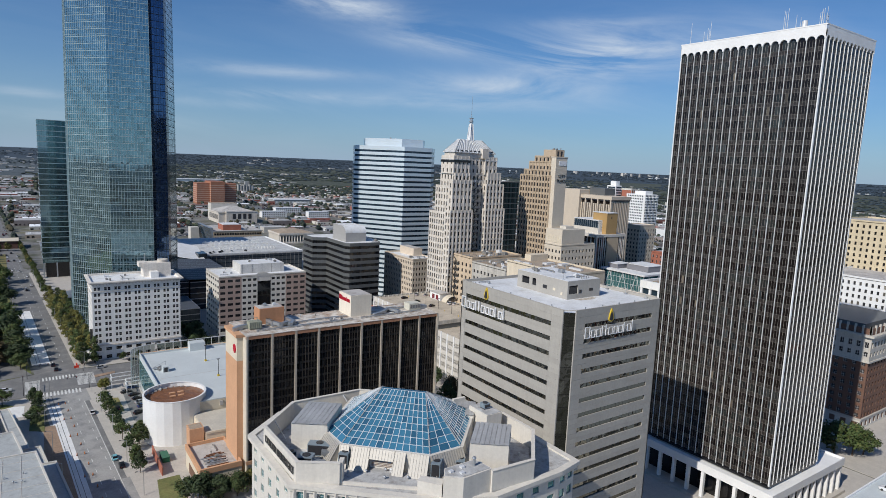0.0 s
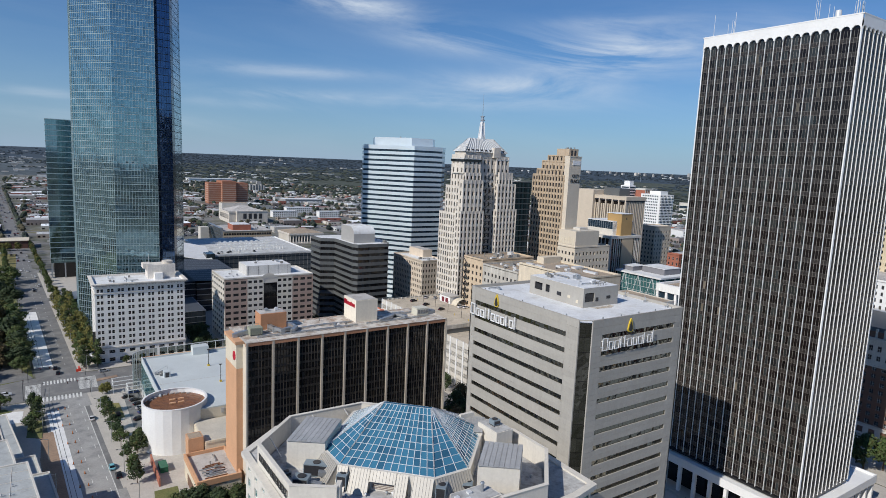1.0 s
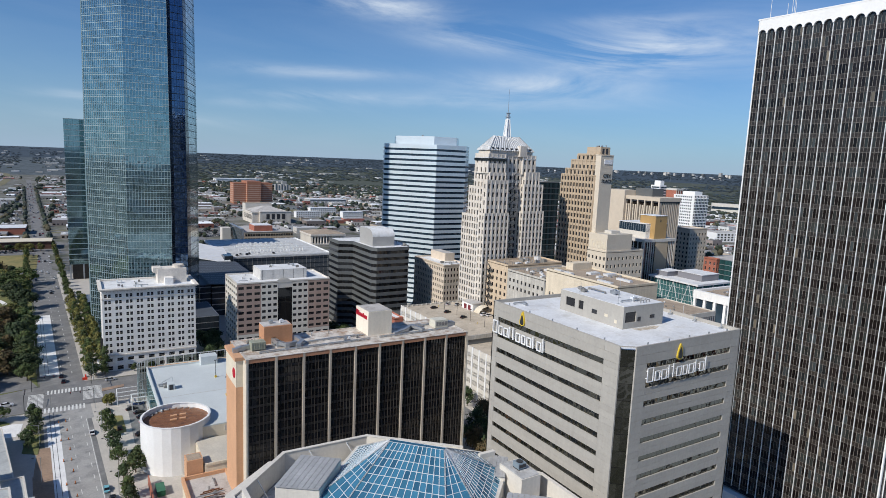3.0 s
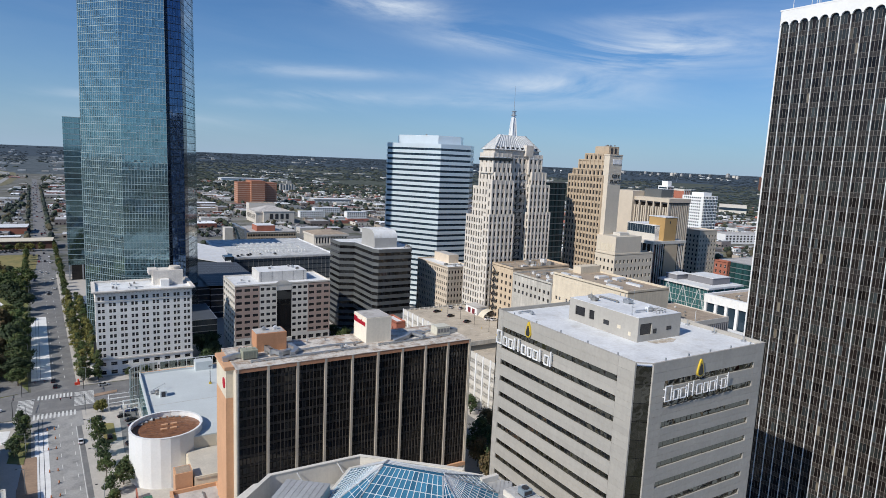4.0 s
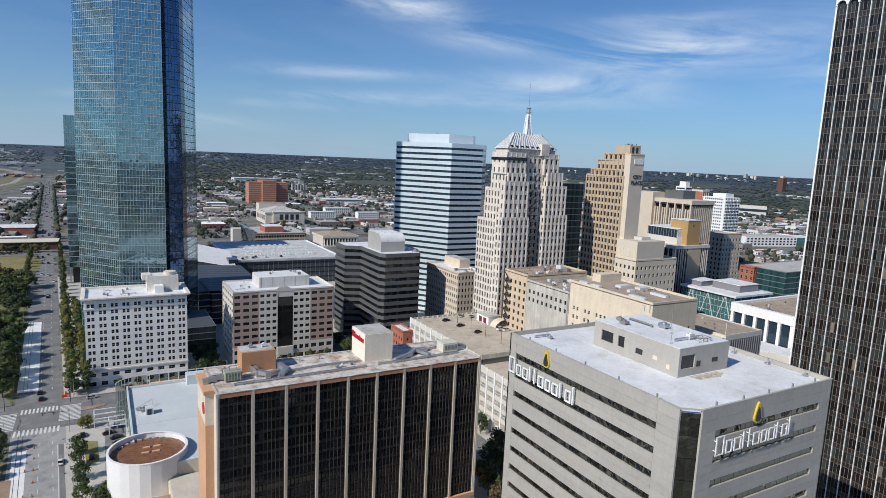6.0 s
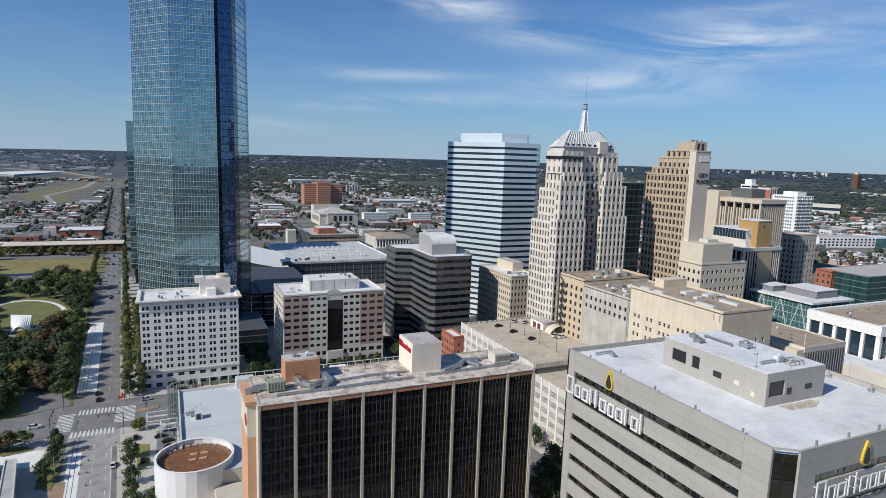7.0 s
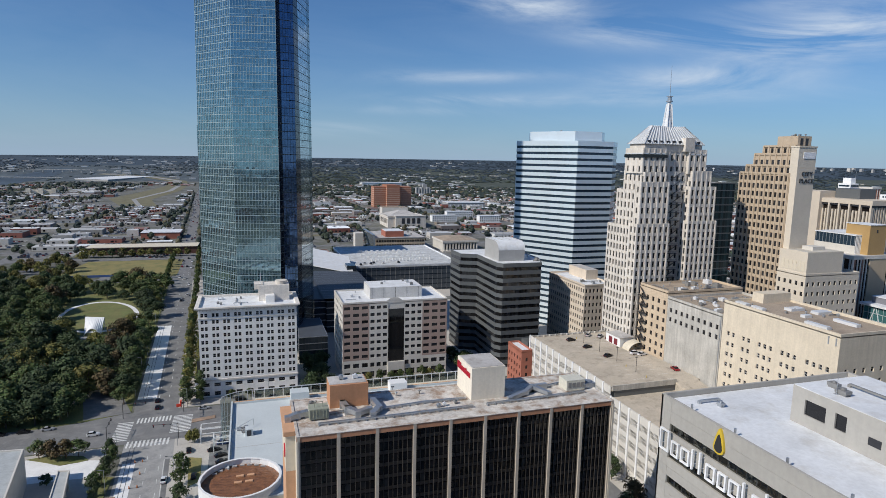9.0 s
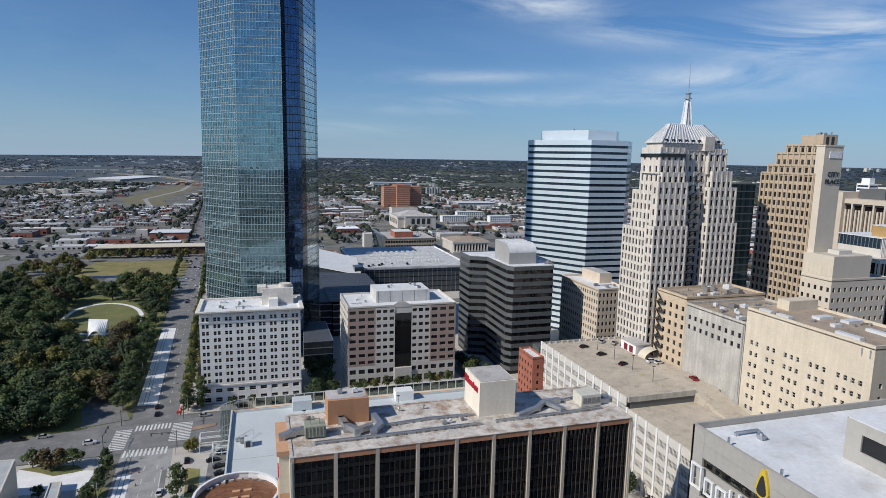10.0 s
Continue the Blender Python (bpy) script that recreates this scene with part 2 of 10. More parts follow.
# ---- mesh helpers ----
class Mesh:
    """Collects faces of several materials into one mesh."""

    def __init__(self):
        self.v, self.f, self.m = [], [], []

    def face(self, pts, mi=0):
        n = len(self.v)
        self.v += [tuple(p) for p in pts]
        self.f.append(tuple(range(n, n + len(pts))))
        self.m.append(mi)

    def box(self, x0, y0, z0, x1, y1, z1, mi=0, bottom=True):
        n = len(self.v)
        self.v += [(x0, y0, z0), (x1, y0, z0), (x1, y1, z0), (x0, y1, z0), (x0, y0, z1), (x1, y0, z1), (x1, y1, z1), (x0, y1, z1)]
        fs = [(4, 5, 6, 7), (0, 1, 5, 4), (1, 2, 6, 5), (2, 3, 7, 6), (3, 0, 4, 7)] + ([(3, 2, 1, 0)] if bottom else [])
        self.f += [tuple(n + i for i in q) for q in fs]
        self.m += [mi] * len(fs)
        return self

    def prism(self, poly, z0, z1, mi=0, top=None, bottom=True):
        n, k = len(self.v), len(poly)
        self.v += [(x, y, z0) for x, y in poly] + [(x, y, z1) for x, y in poly]
        for i in range(k):
            j = (i + 1) % k
            self.f.append((n + i, n + j, n + k + j, n + k + i))
            self.m.append(mi)
        self.f.append(tuple(n + k + i for i in range(k)))
        self.m.append(mi if top is None else top)
        if bottom:
            self.f.append(tuple(n + i for i in reversed(range(k))))
            self.m.append(mi)
        return self

    def ring(self, outer, inner, z0, z1, mi=0):
        """A wall between two outlines with the same number of corners."""
        k = len(outer)
        for i in range(k):
            j = (i + 1) % k
            o0, o1, i0, i1 = outer[i], outer[j], inner[i], inner[j]
            self.face([(*o0, z0), (*o1, z0), (*o1, z1), (*o0, z1)], mi)
            self.face([(*i1, z0), (*i0, z0), (*i0, z1), (*i1, z1)], mi)
            self.face([(*o0, z1), (*o1, z1), (*i1, z1), (*i0, z1)], mi)
            self.face([(*o1, z0), (*o0, z0), (*i0, z0), (*i1, z0)], mi)
        return self

    def tube(self, x, y, z0, z1, r0, r1=None, n=10, mi=0, top=None):
        r1 = r0 if r1 is None else r1
        k = len(self.v)
        for z, r in ((z0, r0), (z1, r1)):
            self.v += [(x + r * math.cos(2 * math.pi * i / n), y + r * math.sin(2 * math.pi * i / n), z) for i in range(n)]
        for i in range(n):
            self.f.append((k + i, k + (i + 1) % n, k + n + (i + 1) % n, k + n + i))
            self.m.append(mi)
        self.f.append(tuple(k + n + i for i in range(n)))
        self.m.append(mi if top is None else top)
        self.f.append(tuple(k + i for i in reversed(range(n))))
        self.m.append(mi)
        return self

    def beam(self, a, b, w, h=None, mi=0):
        """A square bar from a to b."""
        a, b = Vector(a), Vector(b)
        d = (b - a).normalized()
        s = d.cross(Vector((0, 0, 1)))
        s = s.normalized() if s.length > 1e-4 else Vector((1, 0, 0))
        u = s.cross(d).normalized()
        h = w if h is None else h
        s, u = s * w / 2, u * h / 2
        n = len(self.v)
        for p in (a, b):
            self.v += [tuple(p + q) for q in (-s - u, s - u, s + u, -s + u)]
        fs = [(0, 1, 2, 3), (7, 6, 5, 4), (0, 4, 5, 1), (1, 5, 6, 2), (2, 6, 7, 3), (3, 7, 4, 0)]
        self.f += [tuple(n + i for i in q) for q in fs]
        self.m += [mi] * 6
        return self

    def data(self, name, mats):
        me = bpy.data.meshes.new(name)
        me.from_pydata(self.v, [], self.f)
        for m in mats:
            me.materials.append(m)
        if len(mats) > 1:
            me.polygons.foreach_set("material_index", self.m)
        me.update()
        return me


def thing(name, label, category, group="", at=(0, 0, 0), kind=""):
    ob = new(name)
    ob.empty_display_size = 0.5
    ob.location = at
    return tagged(ob, label, category, group, kind)


def part(name, me, mats, parent, label="", kind=""):
    """Links a Mesh (in world metres) or ready mesh data under a thing or part."""
    if isinstance(me, Mesh):
        me = me.data(name, mats if isinstance(mats, (list, tuple)) else [mats])
    ob = new(name, me)
    ob.parent = parent
    base, up = Vector((0, 0, 0)), parent
    while up is not None:
        base, up = base + up.location, up.parent
    ob.location = -base
    return tagged(ob, label, kind=kind)


def single(name, me, mats, label, category, group="", kind=""):
    ob = new(name, me.data(name, mats if isinstance(mats, (list, tuple)) else [mats]))
    return tagged(ob, label, category, group, kind)


def mesh_of(faces):
    M = Mesh()
    for f in faces:
        M.face(f)
    return M


def material_of(name):
    return bpy.data.materials[name]


def clear_glass(name, tint):
    """A see-through smoked pane."""
    m = bpy.data.materials.new(name)
    m.use_nodes = True
    t = m.node_tree
    p = t.nodes["Principled BSDF"]
    p.inputs["Base Color"].default_value, p.inputs["Roughness"].default_value = (0.02, 0.025, 0.025, 1), 0.05
    see = t.nodes.new("ShaderNodeBsdfTransparent")
    see.inputs[0].default_value = (*tint, 1)
    mix = t.nodes.new("ShaderNodeMixShader")
    mix.inputs[0].default_value = 0.3
    t.links.new(see.outputs[0], mix.inputs[1]), t.links.new(p.outputs[0], mix.inputs[2])
    t.links.new(mix.outputs[0], t.nodes["Material Output"].inputs[0])
    return m


# the four sides of a box: start, direction along, outward normal
def sides(x0, y0, x1, y1):
    return {"S": ((x0, y0), (0, 1), (-1, 0), y1 - y0), "E": ((x1, y0), (-1, 0), (0, -1), x1 - x0),
            "N": ((x1, y1), (0, -1), (1, 0), y1 - y0), "W": ((x0, y1), (1, 0), (0, 1), x1 - x0)}


def spaced(width, n, w, edge=None, pairs=0.0):
    """n openings of width w along a wall; pairs: the gap inside a pair, when each opening is two."""
    edge = (width / n - w) / 2 if edge is None else edge
    step = (width - 2 * edge - w) / max(1, n - 1)
    out = []
    for i in range(n):
        u = edge + i * step
        if pairs:
            h = (w - pairs) / 2
            out += [(u, u + h), (u + h + pairs, u + w)]
        else:
            out.append((u, u + w))
    return out


def storeys(z0, floor, n, sill, h):
    return [(z0 + floor * i + sill, z0 + floor * i + sill + h) for i in range(n)]


def pierced(M, side, z0, z1, cols, rows, depth=0.3, mi=0):
    """A wall side with real openings and their reveals."""
    (px, py), (ux, uy), (nx, ny), W = side

    def P(u, z, d=0.0):
        return (px + ux * u - nx * d, py + uy * u - ny * d, z)

    def strip(u0, u1, a, b):
        if u1 - u0 > 1e-4 and b - a > 1e-4:
            M.face([P(u0, a), P(u1, a), P(u1, b), P(u0, b)], mi)

    z = z0
    for a, b in rows:
        strip(0, W, z, a)
        u = 0
        for c, d in cols:
            strip(u, c, a, b)
            M.face([P(c, a), P(c, a, depth), P(c, b, depth), P(c, b)], mi)
            M.face([P(d, a, depth), P(d, a), P(d, b), P(d, b, depth)], mi)
            M.face([P(c, a), P(d, a), P(d, a, depth), P(c, a, depth)], mi)
            M.face([P(c, b, depth), P(d, b, depth), P(d, b), P(c, b)], mi)
            u = d
        strip(u, W, a, b)
        z = b
    strip(0, W, z, z1)


WINDOWS = {}


def window_data(w, h, frame_mat, glass, bars=(1, 1), t=0.07):
    """A framed window, shared by all of its size: local x along the wall, y outwards, z up, from its lower middle."""
    key = (round(w, 2), round(h, 2), frame_mat.name, glass.name, bars)
    if key not in WINDOWS:
        M = Mesh()

        def cuts(a, b, k):
            if k < 0:
                return [a, b], []
            pos, bar = [a], []
            for i in range(k + 2):
                m = a + t / 2 + (b - a - t) * i / (k + 1)
                pos += [m - t / 2, m + t / 2] if i else [m + t / 2]
                bar.append(len(pos) - 2)
            return pos[:-1] + [b], bar
        us, ub = cuts(-w / 2, w / 2, bars[0])
        zs, zb = cuts(0, h, bars[1])
        n = len(zs)
        M.v = [(u, 0, z) for u in us for z in zs]
        for i in range(len(us) - 1):
            for k in range(n - 1):
                M.f.append((i * n + k, (i + 1) * n + k, (i + 1) * n + k + 1, i * n + k + 1))
                M.m.append(0 if i in ub or k in zb else 1)
        WINDOWS[key] = M.data("window", [frame_mat, glass])
    return WINDOWS[key]


def fill_windows(parent, side, cols, rows, frame_mat=None, glass=None, depth=0.28, bars=(0, 1), single_parts=True, name="window"):
    """A window in each opening of a wall side: objects of their own, or one joined part."""
    frame_mat, glass = frame_mat or WHITE_METAL, glass or WINDOW
    (px, py), (ux, uy), (nx, ny), W = side
    base = parent.location
    rest = Mesh()
    for a, b in rows:
        for c, d in cols:
            u = (c + d) / 2
            x, y = px + ux * u - nx * depth, py + uy * u - ny * depth
            if single_parts:
                ob = new(name, window_data(d - c, b - a, frame_mat, glass, bars))
                ob.parent = parent
                ob.matrix_local = Matrix(((ux, nx, 0, x - base.x), (uy, ny, 0, y - base.y), (0, 0, 1, a - base.z), (0, 0, 0, 1)))
            else:
                h = (d - c) / 2
                rest.face([(x - ux * h, y - uy * h, a), (x + ux * h, y + uy * h, a), (x + ux * h, y + uy * h, b), (x - ux * h, y - uy * h, b)], 0)
    if not single_parts and rest.f:
        part("window_grid", rest, glass, parent, kind="stuff")


def flat_roof(parent, x0, y0, x1, y1, z, roof, rim, h=0.9, t=0.4):
    """Roofing sheet with a raised rim."""
    part("roof", Mesh().box(x0 + t, y0 + t, z - 0.3, x1 - t, y1 - t, z), roof, parent)
    o, i = [(x0, y0), (x1, y0), (x1, y1), (x0, y1)], [(x0 + t, y0 + t), (x1 - t, y0 + t), (x1 - t, y1 - t), (x0 + t, y1 - t)]
    part("parapet", Mesh().ring(o, i, z - 0.3, z + h), rim, parent)


def roof_units(parent, x0, y0, x1, y1, z, n, seed, big=2.5):
    """Air-handling boxes and vents scattered on a roof."""
    r = random.Random(seed)
    for _ in range(n):
        x, y = r.uniform(x0, x1), r.uniform(y0, y1)
        a, b, h = r.uniform(0.7, big), r.uniform(0.7, big), r.uniform(0.4, 0.5 * big)
        M = Mesh()
        style = r.random()
        if style < 0.55:
            M.box(x - a / 2, y - b / 2, z + 0.25, x + a / 2, y + b / 2, z + h + 0.25)
            M.box(x - a / 2 + 0.1, y - b / 2 + 0.1, z, x - a / 2 + 0.3, y + b / 2 - 0.1, z + 0.25)
            M.box(x + a / 2 - 0.3, y - b / 2 + 0.1, z, x + a / 2 - 0.1, y + b / 2 - 0.1, z + 0.25)
            M.tube(x, y, z + h + 0.25, z + h + 0.5, min(a, b) * 0.3, n=8)
            part("roof_unit", M, r.choice((STEEL, DULL_METAL, DULL_METAL, WHITE_METAL)), parent)
        elif style < 0.78:
            M.tube(x, y, z, z + 0.6 + 0.2 * big, 0.16, n=8).tube(x, y, z + 0.6 + 0.2 * big, z + 0.85 + 0.2 * big, 0.42, 0.2, 10)
            part("roof_vent", M, r.choice((STEEL, DULL_METAL)), parent)
        else:
            f = r.choice((0, 1))
            u = (1.2 * big + 0.6) * (1 if f else 0), (1.2 * big + 0.6) * (0 if f else 1)
            p, q = (max(x0, x - u[0]), max(y0, y - u[1]), z + 0.4), (min(x1, x + u[0]), min(y1, y + u[1]), z + 0.4)
            M.beam(p, q, 0.28)
            for e in (p, q):
                M.box(e[0] - 0.2, e[1] - 0.2, z, e[0] + 0.2, e[1] + 0.2, z + 0.42)
            part("roof_pipe", M, r.choice((STEEL, DULL_METAL)), parent)


def block(name, label, category, x0, y0, x1, y1, z1, wall, roof, specs, rim=None, parapet=0.9, frame_mat=None, glass=None, bars=(0, 1),
          z0=0.0, depth=0.3, parts_on="SE", group="", core=None):
    """A building with pierced walls. specs: side -> list of (z from, z to, columns, rows)."""
    b = thing(name, label, category, group, ((x0 + x1) / 2, (y0 + y1) / 2, z0))
    sd = sides(x0, y0, x1, y1)
    for key in "SENW":
        sp = specs.get(key) or specs.get("*")
        M = Mesh()
        if not sp:
            pierced(M, sd[key], z0, z1, [], [], depth)
        else:
            z = z0
            for za, zb, cols, rows in sp(sd[key][3]):
                if za > z:
                    pierced(M, sd[key], z, za, [], [])
                pierced(M, sd[key], za, zb, cols, rows, depth)
                fill_windows(b, sd[key], cols, rows, frame_mat, glass, depth - 0.02, bars, key in parts_on)
                z = zb
            if z < z1:
                pierced(M, sd[key], z, z1, [], [])
        part("wall", M, wall, b)
    flat_roof(b, x0, y0, x1, y1, z1, roof, rim or wall, parapet)
    return b


# ---- ground, streets and park ----
EYE = 109.0


RIM = [(-180, 0.30), (-60, 0.42), (-20, 0.38), (-8, 0.20), (2, 0.12), (25, 0.0), (70, 0.02), (110, 0.25), (180, 0.30)]


def land(x, y):
    """Height of the land, which swells towards the rim as a long view over the plain does, lowest along the river."""
    r = math.hypot(x, y - 60)
    if r < 2400:
        return 0.0
    b = math.degrees(math.atan2(x, y - 60))
    low = 0.3
    for (p, u), (q, v) in zip(RIM, RIM[1:]):
        if p <= b <= q:
            low = u + (v - u) * (b - p) / (q - p)
    f = min(1, (r - 2400) / 2450) ** 0.85
    return EYE - r * math.tan(math.atan(EYE / 2400) * (1 - f) + radians(low) * f)


def ground_sheet():
    M = Mesh()
    rings = [0, 60, 140, 260, 420, 640, 900, 1200, 1450, 1700, 2050, 2400, 2550, 2750, 3000, 3300, 3600, 3900, 4200, 4500, 4850]
    n = 96
    cx, cy = 0, 60
    for r in rings:
        for i in range(n):
            a = 2 * math.pi * i / n
            M.v.append((cx + r * math.cos(a), cy + r * math.sin(a), land(cx + r * math.cos(a), cy + r * math.sin(a)) - 0.02))
    for k in range(len(rings) - 1):
        for i in range(n):
            j = (i + 1) % n
            M.f.append((k * n + i, (k + 1) * n + i, (k + 1) * n + j, k * n + j))
            M.m.append(0)
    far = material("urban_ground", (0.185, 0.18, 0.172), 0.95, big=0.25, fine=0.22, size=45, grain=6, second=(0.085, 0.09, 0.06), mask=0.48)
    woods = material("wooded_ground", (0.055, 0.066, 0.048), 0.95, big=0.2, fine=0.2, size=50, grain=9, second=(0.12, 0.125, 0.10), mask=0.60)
    # the two farthest grounds hold the blue of distant haze in their base colour
    plain = material("hazy_patchwork", (0.092, 0.112, 0.124), 0.95, big=0.3, fine=0.3, size=40, grain=12, second=(0.045, 0.062, 0.070), mask=0.48)
    rim = material("hazy_rim_ground", (0.034, 0.054, 0.076), 0.95, big=0.2, fine=0.2, size=120, grain=22, second=(0.055, 0.072, 0.085), mask=0.60)

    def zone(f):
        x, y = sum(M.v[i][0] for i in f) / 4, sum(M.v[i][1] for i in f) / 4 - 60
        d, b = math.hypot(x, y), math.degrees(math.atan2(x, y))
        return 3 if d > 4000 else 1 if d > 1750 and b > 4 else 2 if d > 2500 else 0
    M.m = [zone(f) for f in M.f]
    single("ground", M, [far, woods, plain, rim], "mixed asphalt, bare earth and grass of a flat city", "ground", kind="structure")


ground_sheet()


def road_r(y):
    return -10 - 0.058 * (y - 200)


def road_l(y):
    return road_r(y) - 17.5


def sloped(y0, y1, a, b, z, n=1):
    """A slab along the avenue between offsets a and b from its kerb."""
    M = Mesh()
    for i in range(n):
        p, q = y0 + (y1 - y0) * i / n, y0 + (y1 - y0) * (i + 1) / n
        M.prism([(road_r(p) + a, p), (road_r(p) + b, p), (road_r(q) + b, q), (road_r(q) + a, q)], z - 0.15, z)
    return M


def streets():
    t = dict(kind="structure")
    single("road", sloped(-200, 300, -17.5, 0, 0.02), ROAD_PALE, "pale worn concrete avenue with several lanes", "road", **t)
    single("road", sloped(330, 640, -17.5, 0, 0.02), ASPHALT, "grey asphalt avenue along the park", "road", **t)
    single("road", sloped(640, 2300, -14.8, -2.2, 0.02), ASPHALT, "grey worn avenue running to the horizon", "road", **t)
    single("road", Mesh().box(-900, 300, -0.13, 1500, 330, 0.02), ASPHALT, "grey asphalt cross street", "road", **t)
    single("road", Mesh().box(-10, 143, -0.13, 900, 172, 0.02), ASPHALT, "grey asphalt street between the towers", "road", **t)
    single("road", Mesh().box(112, 172.5, -0.13, 130, 299.5, 0.02), ASPHALT, "shaded asphalt side street", "road", **t)
    single("road", Mesh().box(222, 216, -0.13, 242, 299.5, 0.02), ASPHALT, "asphalt side street", "road", **t)
    single("road", Mesh().box(112, 330.5, -0.13, 124, 700, 0.02), ASPHALT, "asphalt side street", "road", **t)
    single("road", Mesh().box(-900, 620, -0.13, 1500, 636, 0.021), ASPHALT, "asphalt cross street", "road", **t)
    single("road", Mesh().box(-900, 740, -0.13, 1500, 754, 0.021), ASPHALT, "asphalt cross street", "road", **t)
    # pale streetcar lane along the south kerb
    single("road", sloped(150, 284, -16.4, -12.2, 0.035), NEW_CONCRETE, "new white concrete streetcar lane", "road", **t)
    single("road", sloped(345, 470, -17.4, -9.5, 0.035), NEW_CONCRETE, "new white concrete streetcar lane", "road", **t)
    for k, (a, b) in enumerate(((150, 297), (345, 470))):
        for o in (-15.2, -13.8):
            single("streetcar_rail", sloped(a, b, o, o + 0.15, 0.06), DARK_METAL, "dark steel streetcar rail set in concrete", "rail", kind="structure")
    # pavements, each a raised slab with a kerb
    pave = WALKWAY
    single("pavement", sloped(172, 300, 0, 6.5, 0.15), pave, "pale paved sidewalk beside the avenue", "pavement", **t)
    single("pavement", Mesh().prism([(road_r(172) + 6.5, 172), (112, 172), (112, 300), (road_r(300) + 6.5, 300)], -0.1, 0.13), pave, "paved city block", "pavement", **t)
    single("pavement", Mesh().prism([(road_r(331), 331), (112, 331), (112, 500), (road_r(500), 500)], -0.1, 0.14), pave, "paved city block", "pavement", **t)
    single("pavement", Mesh().prism([(road_r(512), 512), (250, 512), (250, 619), (road_r(619), 619)], -0.1, 0.14), pave, "paved city block", "pavement", **t)
    single("pavement", Mesh().prism([(road_r(20), 20), (222, 20), (222, 142), (road_r(142), 142)], -0.1, 0.14), pave, "paved city block", "pavement", **t)
    single("pavement", Mesh().box(130, 172.6, -0.1, 222, 299.6, 0.14), pave, "paved city block", "pavement", **t)
    single("pavement", Mesh().box(242, 172.6, -0.1, 480, 299.6, 0.14), pave, "paved city block", "pavement", **t)
    single("pavement", Mesh().box(124, 331, -0.1, 420, 500, 0.14), pave, "paved city block", "pavement", **t)
    single("pavement", Mesh().box(223, 0, -0.1, 480, 142, 0.14), pave, "paved city block", "pavement", **t)
    single("pavement", sloped(60, 262, -21.5, -15.8, 0.06), DIRT, "bare earth strip under reconstruction", "pavement", **t)
    single("pavement", Mesh().prism([(-160, 60), (road_l(60) - 4, 60), (road_l(299) - 4, 299), (-160, 299)], -0.1, 0.05), WALKWAY, "grey paved plaza beside the avenue", "pavement", **t)
    single("pavement", Mesh().prism([(-64, 278), (-39.8, 277), (-39.2, 289), (-43, 290), (-51.7, 288.3), (-57, 292), (-64, 296)], 0, 0.12), NEW_CONCRETE, "new white concrete walk", "pavement", **t)
    single("planted_island", Mesh().prism([(-38, 260.5), (-33, 257.5), (-32.5, 275), (-37.2, 277)], 0.02, 0.2), LAWN, "corner lawn with small trees", "lawn", **t)
    single("pavement", Mesh().prism([(-37.8, 259.8), (-33.4, 257), (-33.6, 240), (-36.5, 246)], 0, 0.11), WALKWAY, "pale concrete walk", "pavement", **t)
    single("road", sloped(205, 284, -2.5, -0.9, 0.04), ASPHALT, "dark asphalt gutter lane", "road", **t)
    # crossing stripes
    def stripes(x0, y0, x1, y1, n, along):
        for i in range(n):
            f = (i + 0.25) / n
            g = (i + 0.75) / n
            if along == "x":
                M = Mesh().box(x0 + (x1 - x0) * f, y0, 0.03, x0 + (x1 - x0) * g, y1, 0.045)
            else:
                M = Mesh().box(x0, y0 + (y1 - y0) * f, 0.03, x1, y0 + (y1 - y0) * g, 0.045)
            single("crossing_stripe", M, MARK, "worn white zebra stripe on asphalt", "road marking", "zebra crossing stripes", "structure")
    stripes(-32.5, 318.5, -19, 323.5, 10, "x")
    stripes(-33, 296.5, -17.5, 302, 11, "x")
    stripes(-18.5, 306, -11, 323, 12, "y")
    stripes(-39, 303, -33.2, 321, 12, "y")
    # lane dashes and edge lines
    for o in (-8.6, -4.4):
        for y in range(150, 292, 9):
            single("lane_dash", sloped(y, y + 3, o, o + 0.18, 0.045), MARK, "short white lane dash", "road marking", "lane dashes", "structure")
        for y in range(345, 700, 12):
            single("lane_dash", sloped(y, y + 3, o, o + 0.2, 0.045), MARK, "short white lane dash", "road marking", "lane dashes", "structure")
    single("lane_line", sloped(150, 284, -2.9, -2.7, 0.045), MARK, "long white lane line", "road marking", kind="structure")
    single("kerb_island", sloped(205, 284, -0.9, 0, 0.16), WALKWAY, "narrow concrete kerb island", "kerb", kind="structure")
    single("planted_island", Mesh().prism([(-11, 313.6), (-2, 316), (-2, 319), (-11, 317)], 0.02, 0.2), DIRT, "bare planting strip by the crossing", "planter", **t)
    # park ground
    single("park_ground", Mesh().prism([(road_l(331) - 1, 331), (road_l(619) - 1, 619), (-330, 619), (-330, 318), (-66, 323), (-52, 325.5)], -0.1, 0.08), LAWN, "shaded grass of a city park", "ground", **t)
    single("park_plaza", Mesh().prism([(-36, 330.5), (-43, 352), (-50, 360), (-60, 358), (-53, 327)], 0, 0.16), ASPHALT, "dark paved park entrance", "pavement", **t)
    def oval(cx, cy, a, b, n=40):
        return [(cx + a * math.cos(2 * math.pi * i / n) - 0.16 * b * math.sin(2 * math.pi * i / n), cy + b * math.sin(2 * math.pi * i / n)) for i in range(n)]
    single("lawn_path", Mesh().prism(oval(-84, 506, 24.5, 43), 0, 0.14), NEW_CONCRETE, "pale path round the oval lawn", "path", **t)
    single("great_lawn", Mesh().prism(oval(-84, 506, 21.5, 39.5), 0, 0.19), LAWN, "oval mown lawn in the park", "lawn", **t)
